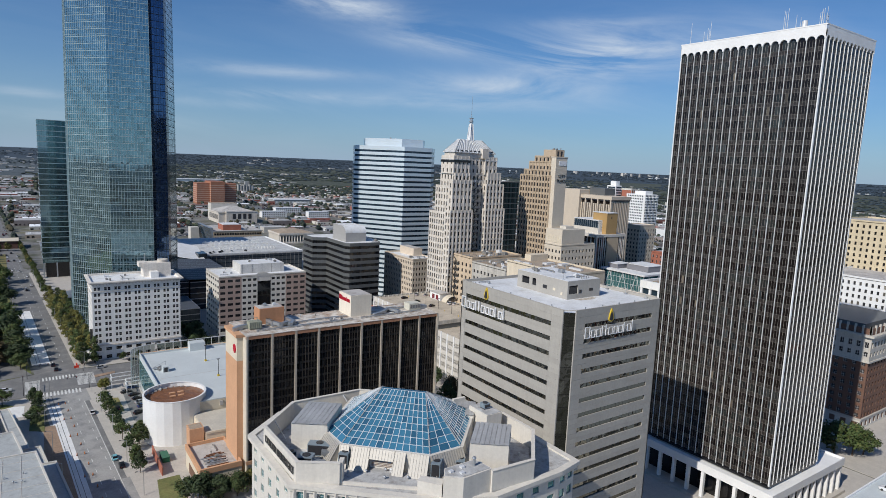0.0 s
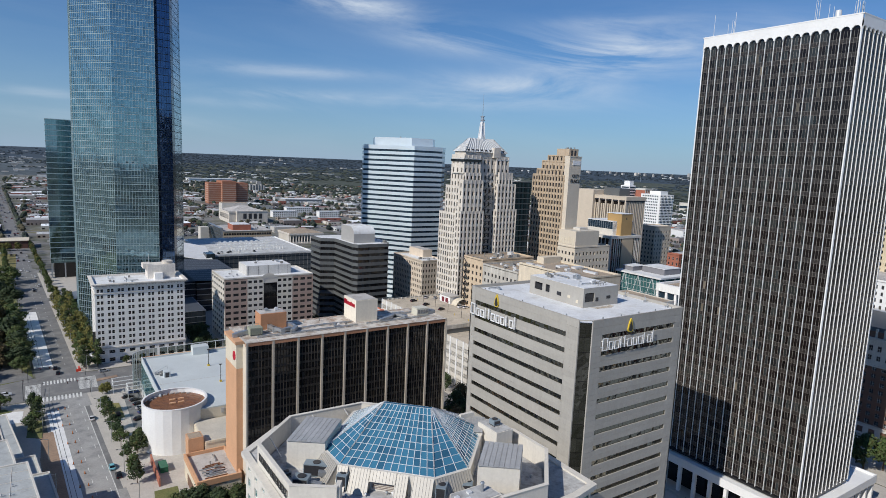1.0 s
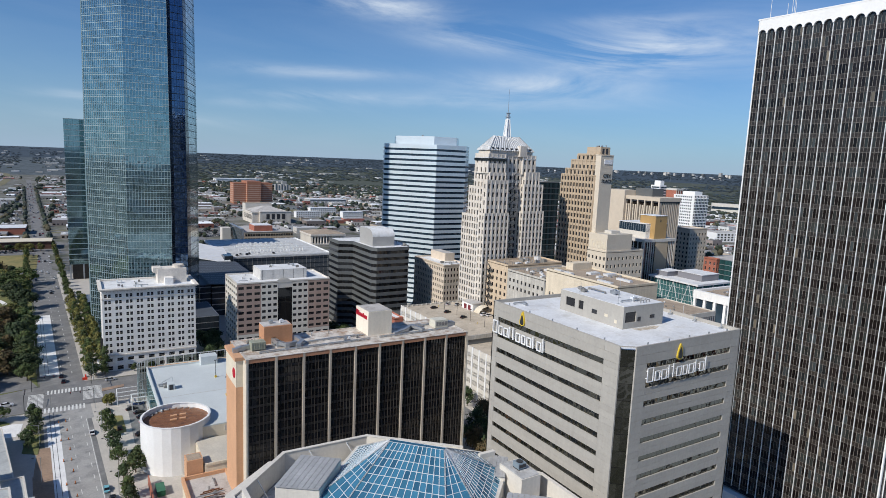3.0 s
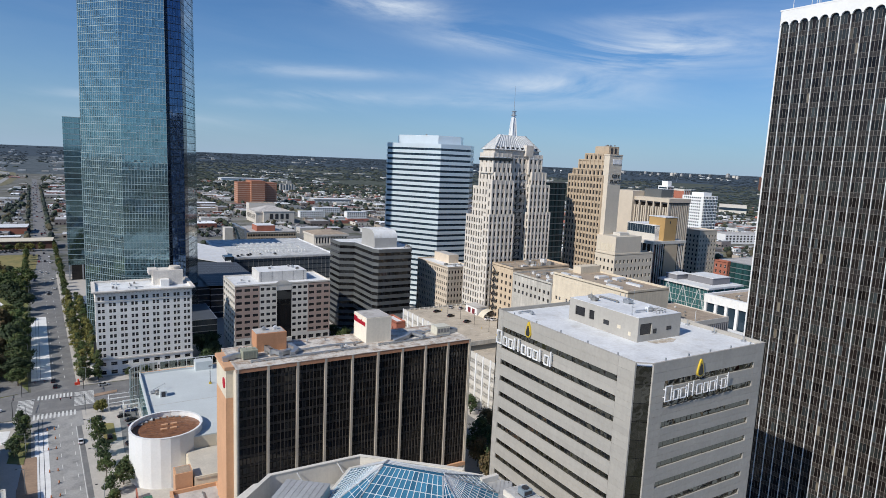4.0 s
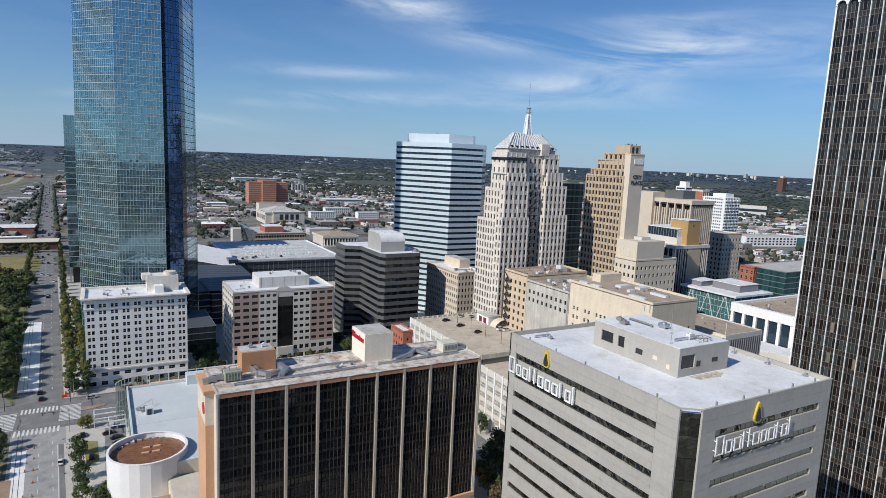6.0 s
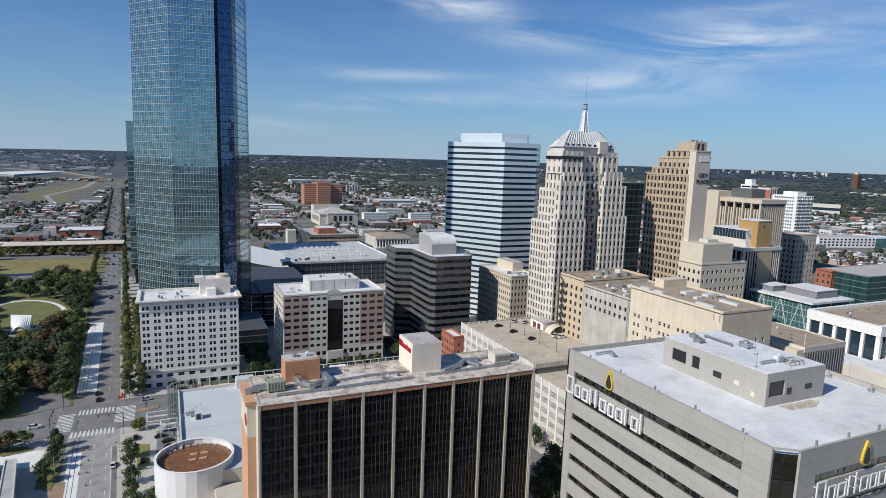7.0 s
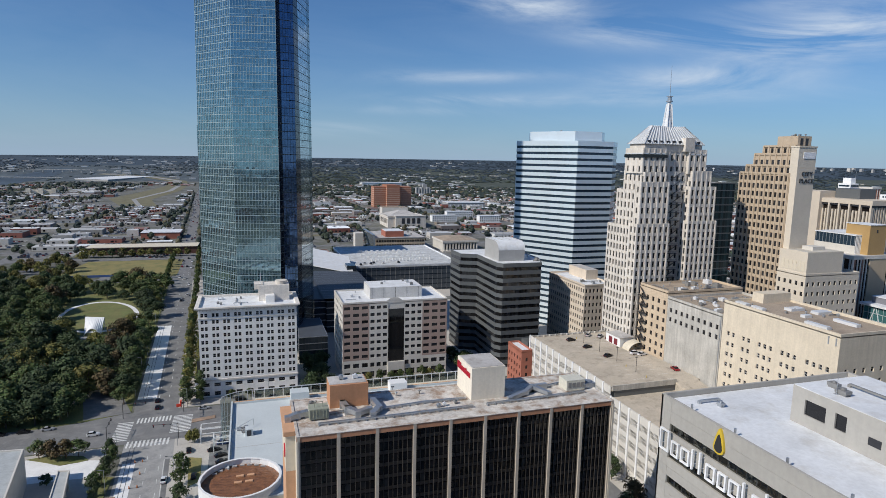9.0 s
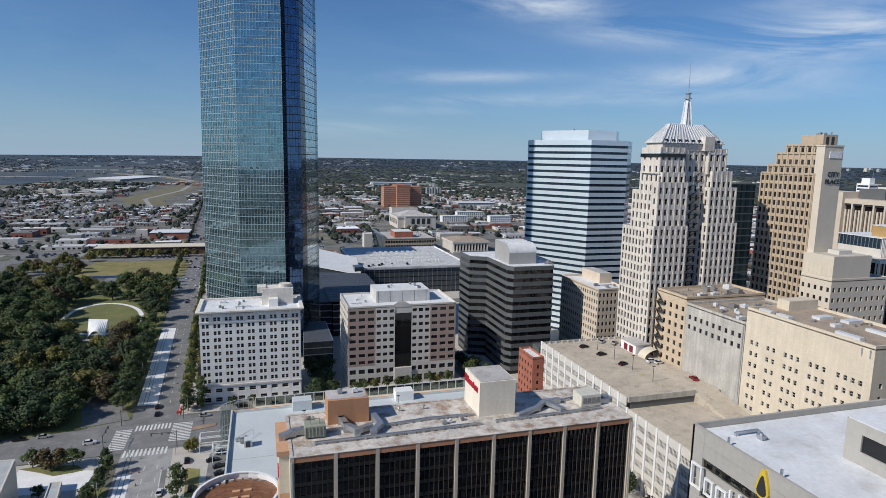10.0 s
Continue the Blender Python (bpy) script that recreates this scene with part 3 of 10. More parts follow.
    single("sports_field", Mesh().prism([(-150, 655), (-50, 645), (-52, 735), (-140, 735)], -0.05, 0.1), DRY_GRASS, "yellowing open grass field", "field", **t)
    single("field_fence", Mesh().box(-150, 648, 0, -75, 648.3, 2), material("blue_mesh", (0.05, 0.10, 0.25), 0.8), "blue fabric fence along the field", "fence")
    single("planted_island", Mesh().prism([(-64, 296.1), (-57.4, 292.2), (-51.7, 288.6), (-46, 289.2), (-43.1, 290.3), (-45.7, 294.1), (-57.3, 297.1)], 0.05, 0.22), LAWN, "crescent of bright lawn under small trees", "planter", **t)
    single("planted_island", Mesh().prism([(-8.1, 262), (-4.4, 264.5), (-4.9, 281), (-9.5, 283)], 0.1, 0.24), DRY_GRASS, "planting strip with ornamental grass", "planter", **t)
    single("planted_island", Mesh().prism([(-3, 198), (4, 198), (3, 176), (-5, 180)], 0.1, 0.2), LAWN, "small lawn by a driveway", "lawn", **t)
    single("car_park", Mesh().prism([(-2.5, 252), (4.6, 246), (4.6, 292), (-2.5, 292)], 0.05, 0.17), ASPHALT, "small asphalt car park", "car park", **t)
    single("driveway", Mesh().prism([(-3, 200), (9, 200), (6, 219), (-2, 222)], 0.05, 0.19), WALKWAY, "concrete service yard", "yard", **t)
    M = Mesh()                               # stage canopy: a flat white roof that curves up over an arched front
    n = 12
    F, B = (Vector((-81.5, 455.5, 0)), Vector((-71.5, 452.0, 0))), (Vector((-84.3, 473.0, 0)), Vector((-73.0, 469.0, 0)))
    for i in range(n):
        f, g = i / n, (i + 1) / n
        p, q, u, v = F[0].lerp(F[1], f), F[0].lerp(F[1], g), B[0].lerp(B[1], f), B[0].lerp(B[1], g)
        za, zb = 1.2 + 4.2 * math.sin(math.pi * f), 1.2 + 4.2 * math.sin(math.pi * g)
        up = Vector((0, 0, 1))
        M.face([p + up * za, q + up * zb, v + up * 8.0, u + up * 8.0])
        M.face([u + up * 7.7, v + up * 7.7, q + up * (zb - 0.3), p + up * (za - 0.3)])
        M.face([p + up * (za - 0.3), q + up * (zb - 0.3), q + up * zb, p + up * za])
        M.face([v + up * 7.7, u + up * 7.7, u + up * 8.0, v + up * 8.0])
    for p in (*F, *B):
        M.beam((p.x, p.y, 0.1), (p.x, p.y, 1.2 if p in F else 7.8), 0.35)
    single("stage_canopy", M, WHITE_PAINT, "white arched canopy over an outdoor stage", "stage")
    single("stage_floor", Mesh().prism([(-83.5, 455), (-71, 450.5), (-69.5, 446), (-84, 450.5)], 0.1, 0.6), ROAD_PALE, "grey stage floor before the canopy", "stage", **t)


streets()


# ---- the tower with white fins ----
def fitted(ob, k, shift=(0, 0, 0)):
    """Sets a finished building at k of its size and distance from the block's middle point, then shifts it."""
    c = Vector((-9.6, 22.5, 109.2))
    ob.location = c + (ob.location - c) * k + Vector(shift)
    ob.scale = (k, k, k)


def finned_tower():
    x0, y0, x1, y1, zb, zt = 152.0, 75.4, 184.4, 121.6, 11.8, 152.6
    b = thing("office_tower", "tall dark glass office tower with white vertical fins and arched crown", "skyscraper", at=(168, 98, 0))
    floors = 36
    fh = (zt - 3.4 - zb - 1.5) / floors
    nS, nE = 18, 13
    part("core", Mesh().box(x0 + 0.35, y0 + 0.35, zb, x1 - 0.35, y1 - 0.35, zt - 1), BLACK_GLASS, b)
    PALE_BRONZE = glass_mat("grey_green_pane", (0.030, 0.033, 0.031), 0.05, 0.09, 0.4)
    BLIND = glass_mat("drawn_blind", (0.14, 0.12, 0.09), 0.0, 0.1, 0.5)
    rr = random.Random(8)
    BROWN_BAR = material("bronze_bar", (0.17, 0.155, 0.14), 0.5)
    spandrel = material("brown_spandrel", (0.024, 0.019, 0.016), 0.35, big=0.05, fine=0.05, island=0.25)
    sd = sides(x0, y0, x1, y1)
    for key in "SENW":
        (px, py), (ux, uy), (nx, ny), W = sd[key]
        n = nS if key in "SN" else nE
        bw = W / n
        glass, sp, mull, fine_m = Mesh(), Mesh(), Mesh(), Mesh()
        blinds, hazy = Mesh(), Mesh()
        pale_floor = [rr.random() < 0.22 for _ in range(floors)]

        def P(u, z, d):
            d *= 0.6 if key in "EW" and d < 0 else 1
            return (px + ux * u + nx * d, py + uy * u + ny * d, z)
        for f in range(floors):
            za = zb + 1.5 + f * fh
            for i in range(n):
                for k in range(3):
                    u0 = i * bw + bw * k / 3 + 0.05
                    u1 = i * bw + bw * (k + 1) / 3 - 0.05
                    q = [P(u0, za + 1.25, -0.24), P(u1, za + 1.25, -0.24), P(u1, za + fh - 0.05, -0.24), P(u0, za + fh - 0.05, -0.24)]
                    if key == "S" and i < 3 and f >= 8:
                        o = new("pane", pane_data(u1 - u0, fh - 1.3, BRONZE_GLASS))
                        o.parent = b
                        x, y, _ = P((u0 + u1) / 2, 0, -0.24)
                        o.matrix_local = Matrix(((ux, nx, 0, x - 168), (uy, ny, 0, y - 98), (0, 0, 1, za + 1.25), (0, 0, 0, 1)))
                    elif rr.random() < (0.022 if f > floors - 7 else 0.003):
                        blinds.face(q)
                    elif rr.random() < (0.6 if pale_floor[f] else 0.05):
                        hazy.face(q)
                    else:
                        glass.face(q)
                    sp.face([P(u0, za + 0.03, -0.22), P(u1, za + 0.03, -0.22), P(u1, za + 1.2, -0.22), P(u0, za + 1.2, -0.22)])
            for h in (0.0, 1.22):
                mull.face([P(0, za + h - 0.04, -0.16), P(W, za + h - 0.04, -0.16), P(W, za + h + 0.04, -0.16), P(0, za + h + 0.04, -0.16)])
        for i in range(n):
            for k in (1, 2):
                u = i * bw + bw * k / 3
                fine_m.face([P(u - 0.05, zb + 1.5, -0.16), P(u + 0.05, zb + 1.5, -0.16), P(u + 0.05, zt - 4, -0.16), P(u - 0.05, zt - 4, -0.16)])
        part("glazing", glass, BRONZE_GLASS, b, kind="stuff")
        part("glazing", hazy, PALE_BRONZE, b, "grey-green panes with lowered screens", kind="stuff")
        part("glazing", blinds, BLIND, b, "panes with pale drawn blinds", kind="stuff")
        part("spandrel_grid", sp, spandrel, b, kind="stuff")
        part("transom_grid", mull, BROWN_BAR, b, kind="stuff")
        part("mullion_grid", fine_m, BROWN_BAR, b, kind="stuff")
        # fins
        for i in range(n + 1):
            u = i * bw
            w, d = (0.085, 0.10) if key in "SN" else (0.09, 0.06)
            p = [P(u - w, 0, -0.5)[:2], P(u + w, 0, -0.5)[:2], P(u + w * 0.7, 0, d)[:2], P(u - w * 0.7, 0, d)[:2]]
            part("fin", Mesh().prism(p, zb + 1.0, zt - 3.2), WHITE_PAINT, b)
        # crown with an arch over each bay
        for i in range(n):
            M = Mesh()
            u0, u1 = i * bw, (i + 1) * bw
            seg = 8
            arc = [((u0 + u1) / 2 - (bw / 2 - 0.22) * math.cos(math.pi * k / seg), zt - 3.9 + (bw / 2 - 0.22) * math.sin(math.pi * k / seg)) for k in range(seg + 1)]
            for k in range(seg):
                (a, za), (c, zc) = arc[k], arc[k + 1]
                M.face([P(a, za, .25), P(c, zc, .25), P(c, zt, .25), P(a, zt, .25)])
                M.face([P(a, za, .25), P(a, za, -0.4), P(c, zc, -0.4), P(c, zc, .25)])
            M.face([P(u0, zt - 3.9, .25), P(u0 + 0.22, zt - 3.9, .25), P(u0 + 0.22, zt, .25), P(u0, zt, .25)])
            M.face([P(u1 - 0.22, zt - 3.9, .25), P(u1, zt - 3.9, .25), P(u1, zt, .25), P(u1 - 0.22, zt, .25)])
            part("crown_arch", M, WHITE_PAINT, b)
    o = [(x0 - .3, y0 - .3), (x1 + .3, y0 - .3), (x1 + .3, y1 + .3), (x0 - .3, y1 + .3)]
    i = [(x0 + 0.2, y0 + 0.2), (x1 - 0.2, y0 + 0.2), (x1 - 0.2, y1 - 0.2), (x0 + 0.2, y1 - 0.2)]
    part("parapet", Mesh().ring(o, i, zt - 0.1, zt + 0.25), WHITE_PAINT, b)
    part("roof", Mesh().box(x0, y0, zt - 1.6, x1, y1, zt - 1.2), ROOF_GREY, b)
    # podium: slab, columns and dark recess
    px0, py0, px1, py1 = 148.8, 72.4, 199, 125
    part("podium_slab", Mesh().box(px0, py0, 9.2, px1, py1, 11.2), WHITE_PAINT, b)
    part("podium_rim", Mesh().ring([(px0, py0), (px1, py0), (px1, py1), (px0, py1)], [(px0 + 0.5, py0 + 0.5), (px1 - 0.5, py0 + 0.5), (px1 - 0.5, py1 - 0.5), (px0 + 0.5, py1 - 0.5)], 11.2, 11.9), WHITE_PAINT, b)
    part("lobby", Mesh().box(px0 + 5, py0 + 5, 0, px1 - 5, py1 - 5, 9.2), BLACK_GLASS, b)
    for k in range(10):
        y = py0 + 1 + (py1 - py0 - 2) * k / 9
        part("column", Mesh().box(px0 + 0.4, y - 0.5, 0, px0 + 1.6, y + 0.5, 9.2), WHITE_PAINT, b)
    for k in range(1, 11):
        x = px0 + 1 + (px1 - px0 - 2) * k / 10
        part("column", Mesh().box(x - 0.5, py0 + 0.4, 0, x + 0.5, py0 + 1.6, 9.2), WHITE_PAINT, b)
    # aerials
    r = random.Random(4)
    for k in range(15):
        x, y = (x0 + r.uniform(0.5, 4), y0 + r.uniform(0.5, 17)) if k < 10 else (x0 + r.uniform(0.5, 2), y1 - r.uniform(1, 15))
        h = r.uniform(3, 7.5)
        part("aerial", Mesh().tube(x, y, zt - 1.2, zt + h, 0.09, 0.05, 6), WHITE_METAL, b)
    part("radome", Mesh().tube(x0 + 1.6, y0 + 7, zt - 1.2, zt + 2.2, 0.9, 0.75, 12), WHITE_METAL, b)
    M = Mesh()
    for dx in (0, 1.2):
        M.tube(x0 + 1.5 + dx, y0 + 1.2, zt - 1.2, zt + 3.5, 0.08, n=6)
    M.beam((x0 + 1.5, y0 + 1.2, zt + 1.5), (x0 + 2.7, y0 + 1.2, zt + 1.5), 0.1).beam((x0 + 1.5, y0 + 1.2, zt + 2.7), (x0 + 2.7, y0 + 1.2, zt + 2.7), 0.1)
    part("aerial_frame", M, STEEL, b)
    part("plinth", Mesh().box(px0 - 1, py0 - 1, -2, px1 + 1, py1 + 1, 0), WALKWAY, b)
    fitted(b, 1.0, (0.6, -0.9, 1.2))


PANES = {}


def pane_data(w, h, mat):
    key = (round(w, 2), round(h, 2), mat.name)
    if key not in PANES:
        PANES[key] = Mesh().box(-w / 2, -0.03, 0, w / 2, 0, h).data("pane", [mat])
    return PANES[key]


finned_tower()


# ---- grey office block with ribbon windows ----
def letters(parent, origin, along, out, total, h, sizes, mat, thick=0.3, off=0.5, stroke=0.27):
    """A row of plain open frames and bars on stand-offs, in place of a company's sign. sizes: width and height of each."""
    o, a, d = Vector(origin), Vector(along), Vector(out)
    unit = total / sum(w for w, _ in sizes)
    u = 0.0
    for w, tall in sizes:
        w *= unit
        hh = h * tall
        t = min(stroke, w * 0.5)
        x0, x1 = u + 0.08 * w, u + 0.86 * w
        bars = [(x0, x0 + t, 0, hh)]
        if w > 0.75 * unit:
            bars += [(x1 - t, x1, 0, hh), (x0 + t, x1 - t, 0, t * 0.8), (x0 + t, x1 - t, hh - t * 0.8, hh)]
        M = Mesh()
        for p, q, za, zb in bars:
            c = [o + a * p + d * off, o + a * q + d * off, o + a * q + d * (off + thick), o + a * p + d * (off + thick)]
            M.prism([(v.x, v.y) for v in c], o.z + za, o.z + zb)
        for f in (0.25, 0.75):
            e = o + a * (x0 + t / 2) + Vector((0, 0, hh * f))
            M.beam(e - d * 0.1, e + d * off, 0.1)
        part("sign_shape", M, mat, parent)
        u += w


LONG_SIGN = [(1.2, 1.45), (.95, 1), (1.05, 1), (.7, 1.3), (.55, 1.4), (1.05, 1), (.9, 1), (1.05, 1), (.7, 1.3), (.95, 1), (.55, 1.5)]
RED_SIGN = [(1.1, 1.5), (1, 1.4), (.9, 1), (.8, 1), (.9, 1), (.65, 1.3), (.95, 1), (1, 1)]


def drop_mark(parent, origin, along, out, h):
    o, a, d = Vector(origin), Vector(along), Vector(out)
    for s, mat, t in ((1.0, SIGN_YELLOW, 0.30), (0.70, SIGN_DARK, 0.36)):
        M = Mesh()
        n = 16
        prof = []
        for i in range(n):
            f = 2 * math.pi * i / n
            w = 0.36 * math.sin(f) * (0.35 + 0.65 * (0.5 + 0.5 * math.cos(f)))
            prof.append((w * h * s, (0.36 - 0.36 * math.cos(f) * (1.0 if math.cos(f) > 0 else 1.75)) * h * s))
        pts = [(o + a * u + Vector((0, 0, v + (1 - s) * 0.25 * h))) for u, v in prof]
        front = [p + d * t for p in pts]
        M.face(front)
        for i in range(n):
            j = (i + 1) % n
            M.face([pts[i], pts[j], front[j], front[i]])
        part("drop_emblem", M, mat, parent, "black and yellow drop emblem")


def ribbon_block():
    x0, y0, x1, y1, zt = 71.8, 88.8, 108.6, 133.0, 75.3
    c = 2.7                                       # cut corner
    b = thing("office_building", "grey precast office block with dark ribbon windows and white sign", "office building", at=(90, 110, 0))
    outline = [(x0, y0 + c * 0.7), (x0 + c, y0), (x1, y0), (x1, y1), (x0, y1)]
    ins = 0.35
    inner = [(x0 + ins, y0 + c * 0.7 + 0.2), (x0 + c + 0.2, y0 + ins), (x1 - ins, y0 + ins), (x1 - ins, y1 - ins), (x0 + ins, y1 - ins)]
    part("core", Mesh().prism(inner, 0, zt - 1.2), BLACK_GLASS, b)
    fh, top = 3.98, 71.6
    rr = random.Random(6)
    rows = [(top - k * fh - 1.25, top - k * fh) for k in range(18)]
    rows = [r for r in rows if r[0] > 1.5][::-1]
    ends = {"S": (4.0, 2.2), "E": (3.4, 3.4), "N": (4, 4), "W": (4, 4)}
    sd = {"S": ((x0, y0 + c * 0.7), (0, 1), (-1, 0), y1 - y0 - c * 0.7), "E": ((x1, y0), (-1, 0), (0, -1), x1 - x0 - c),
          "N": ((x1, y1), (0, -1), (1, 0), y1 - y0), "W": ((x0, y1), (1, 0), (0, 1), x1 - x0)}
    for key, ((px, py), (ux, uy), (nx, ny), W) in sd.items():
        e0, e1 = ends[key]

        def bar(u0, u1, za, zb, name="panel"):
            q = [(px + ux * u - nx * d, py + uy * u - ny * d) for u, d in ((u0, 0), (u1, 0), (u1, 0.34), (u0, 0.34))]
            if key in "SE":
                part(name, Mesh().prism(q, za, zb), GREY_PANEL, b)
            else:
                back.prism(q, za, zb)
        back = Mesh()
        z = 0.0
        g = 0.03
        for a, t in rows + [(zt, zt)]:
            # spandrel in two courses with a joint between, in three lengths
            lengths = [0, e0, W - e1, W]
            mid = z + (a - z) * 0.5
            for za, zb in (((z, mid), (mid, a)) if a - z > 2 else ((z, a),)):
                for u0, u1 in zip(lengths, lengths[1:]):
                    bar(u0 + (g if u0 else 0), u1, za + g, zb)
            if t > a:
                bar(0, e0, a + g, t), bar(W - e1 + g, W, a + g, t)
                M = Mesh()
                k = max(6, round((W - e0 - e1) / 1.55))
                us = [e0]
                for i in range(1, k):
                    m = e0 + (W - e0 - e1) * i / k
                    us += [m - 0.05, m + 0.05]
                us.append(W - e1)
                for i, u in enumerate(us):           # panes lean a little one way or another
                    o1, o2 = 0.30 + rr.uniform(-.035, .035), 0.30 + rr.uniform(-.035, .035)
                    M.v += [(px + ux * u - nx * o1, py + uy * u - ny * o1, a), (px + ux * u - nx * o2, py + uy * u - ny * o2, t)]
                for i in range(len(us) - 1):
                    M.f.append((2 * i, 2 * i + 2, 2 * i + 3, 2 * i + 1))
                    M.m.append(i % 2)
                part("ribbon_window", M, [RIBBON_GLASS, DARK_METAL], b)
            z = t
        if back.f:
            part("back_cladding", back, GREY_PANEL, b, kind="stuff")
    # glass corner
    M = Mesh()
    p, q = Vector((x0, y0 + c * 0.7, 0)), Vector((x0 + c, y0, 0))
    inw = Vector((0.35, 0.5, 0)).normalized() * 0.35
    for i in range(2):
        for k in range(21):
            a, d = p.lerp(q, i / 2) + inw, p.lerp(q, (i + 1) / 2) + inw
            z0, z1 = 0.1 + (zt - 0.6) * k / 21, (zt - 0.6) * (k + 1) / 21
            M.face([(a.x, a.y, z0), (d.x - 0.03, d.y, z0), (d.x - 0.03, d.y, z1), (a.x, a.y, z1)])
    part("corner_glazing", M, RIBBON_GLASS, b)
    part("roof", Mesh().prism([(x0 + .4, y0 + 2.2), (x0 + 2.9, y0 + .4), (x1 - .4, y0 + .4), (x1 - .4, y1 - .4), (x0 + .4, y1 - .4)], zt - 1.0, zt - 0.7), ROOF_WHITE, b)
    part("coping", Mesh().ring(outline, inner, zt - 0.02, zt + 0.12), GREY_PANEL, b)
    # roof house with its windows
    hx0, hy0, hx1, hy1, hz = 84.2, 101.4, 97.4, 121.9, zt + 4.4
    hs = sides(hx0, hy0, hx1, hy1)
    M = Mesh()
    spec = {"S": ([(12.5, 14.1), (15.4, 18.5)], [(zt + 0.9, zt + 3.0)]), "E": ([(9.1, 12.6)], [(zt + 0.7, zt + 3.1)]), "N": ([], []), "W": ([], [])}
    for key, (cols, rws) in spec.items():
        pierced(M, hs[key], zt - 0.9, hz, cols, rws, 0.25)
        fill_windows(b, hs[key], cols, rws, DARK_METAL, BLACK_GLASS, 0.22, (0, 0))
    part("roof_house", M, GREY_PANEL, b)
    part("roof_house_top", Mesh().box(hx0 + .1, hy0 + .1, hz - 0.25, hx1 - .1, hy1 - .1, hz + 0.06), ROOF_WHITE, b)
    for u, w, za, zb in ((7.6, 1.0, 0.75, 1.75), (3.0, 1.5, 1.1, 1.9)):
        f = part("small_window", Mesh().box(hx1 - u - w, hy0 - 0.06, zt + za, hx1 - u, hy0 + 0.1, zt + zb), DARK_METAL, b)
        part("pane", Mesh().box(hx1 - u - w + 0.08, hy0 - 0.075, zt + za + 0.08, hx1 - u - 0.08, hy0 - 0.055, zt + zb - 0.08), BLACK_GLASS, f)
    for x, y, h in ((hx0 + 2.2, hy1 - 4.5, 2.4), (hx0 + 1.2, hy0 + 3.0, 3.0), (hx0 + 6.5, hy0 + 7.5, 4.2)):
        part("roof_mast", Mesh().tube(x, y, hz, hz + h, 0.05, 0.03, 6).box(x - 0.25, y - 0.25, hz, x + 0.25, y + 0.25, hz + 0.12), STEEL, b)
    R = Mesh()
    for k in range(4):
        R.beam((hx0 + 6.5 + k, hy0 + 1.2, hz + 0.75), (hx0 + 6.5 + k, hy0 + 3.0, hz + 0.75), 0.09)
        R.beam((hx0 + 6.5 + k, hy0 + 1.2, hz), (hx0 + 6.5 + k, hy0 + 1.2, hz + 0.75), 0.08)
        R.beam((hx0 + 6.5 + k, hy0 + 3.0, hz), (hx0 + 6.5 + k, hy0 + 3.0, hz + 0.75), 0.08)
    R.beam((hx0 + 6.5, hy0 + 1.2, hz + 0.75), (hx0 + 9.5, hy0 + 1.2, hz + 0.75), 0.1).beam((hx0 + 6.5, hy0 + 3.0, hz + 0.75), (hx0 + 9.5, hy0 + 3.0, hz + 0.75), 0.1)
    part("pipe_rack", R, DULL_METAL, b)
    part("louvre", Mesh().box(hx0 - 0.05, 109.4, zt + 0.9, hx0 + 0.02, 111.0, zt + 1.9), DARK_METAL, b)
    roof_units(b, hx0 + 2, hy0 + 3, hx1 - 2, hy1 - 2, hz + 0.06, 6, 8, 1.8)
    roof_units(b, x0 + 4, y1 - 6, x0 + 9, y1 - 3, zt - 0.7, 2, 9, 1.0)
    part("wall_plate", Mesh().box(hx0 - 0.06, 106.0, zt + 1.0, hx0 + 0.02, 107.0, zt + 1.7), CREAM, b)
    part("wall_plate", Mesh().box(hx0 - 0.06, 103.2, zt + 0.2, hx0 + 0.02, 103.9, zt + 1.0), CREAM, b)
    patch = material("rusty_puddle_stain", (0.42, 0.35, 0.27), 0.8, big=0.2, fine=0.15, size=1.5, second=(0.6, 0.58, 0.55), mask=0.5)
    part("roof_stain", mesh_of([[(hx0 + 2.4, hy0 - 0.3, zt - 0.693), (hx0 + 3.2, hy0 - 2.2, zt - 0.693), (hx0 + 8, hy0 - 2.6, zt - 0.693), (hx0 + 10.5, hy0 - 1.4, zt - 0.693), (hx0 + 10, hy0 - 0.3, zt - 0.693)]]), patch, b)
    for k in range(5):
        part("parapet_anchor", Mesh().tube(x0 + 1.0, y0 + 7 + 8 * k, zt - 0.7, zt + 0.35, 0.16, n=6), STEEL, b)
        part("parapet_anchor", Mesh().tube(x0 + 7 + 6.5 * k, y0 + 1.0, zt - 0.7, zt + 0.35, 0.16, n=6), STEEL, b)
    for k in range(6):
        part("roof_anchor", Mesh().tube(x1 - 1.5, y0 + 4 + 7 * k, zt - 0.7, zt + 0.6, 0.12, n=6).box(x1 - 1.9, y0 + 3.6 + 7 * k, zt - 0.7, x1 - 1.1, y0 + 4.4 + 7 * k, zt - 0.4), STEEL, b)
    letters(b, (x0, y1 - 0.9, 67.6), (0, -1, 0), (-1, 0, 0), 20.5, 2.2, LONG_SIGN, SIGN_WHITE)
    drop_mark(b, (x0 - 0.02, y1 - 12.0, 71.7), (0, -1, 0), (-1, 0, 0), 3.6)
    letters(b, (77.4, y0, 67.8), (1, 0, 0), (0, -1, 0), 19.6, 2.1, LONG_SIGN, SIGN_WHITE, 0.12, 0.45, 0.22)
    drop_mark(b, (87.6, y0 - 0.02, 71.2), (1, 0, 0), (0, -1, 0), 3.5)
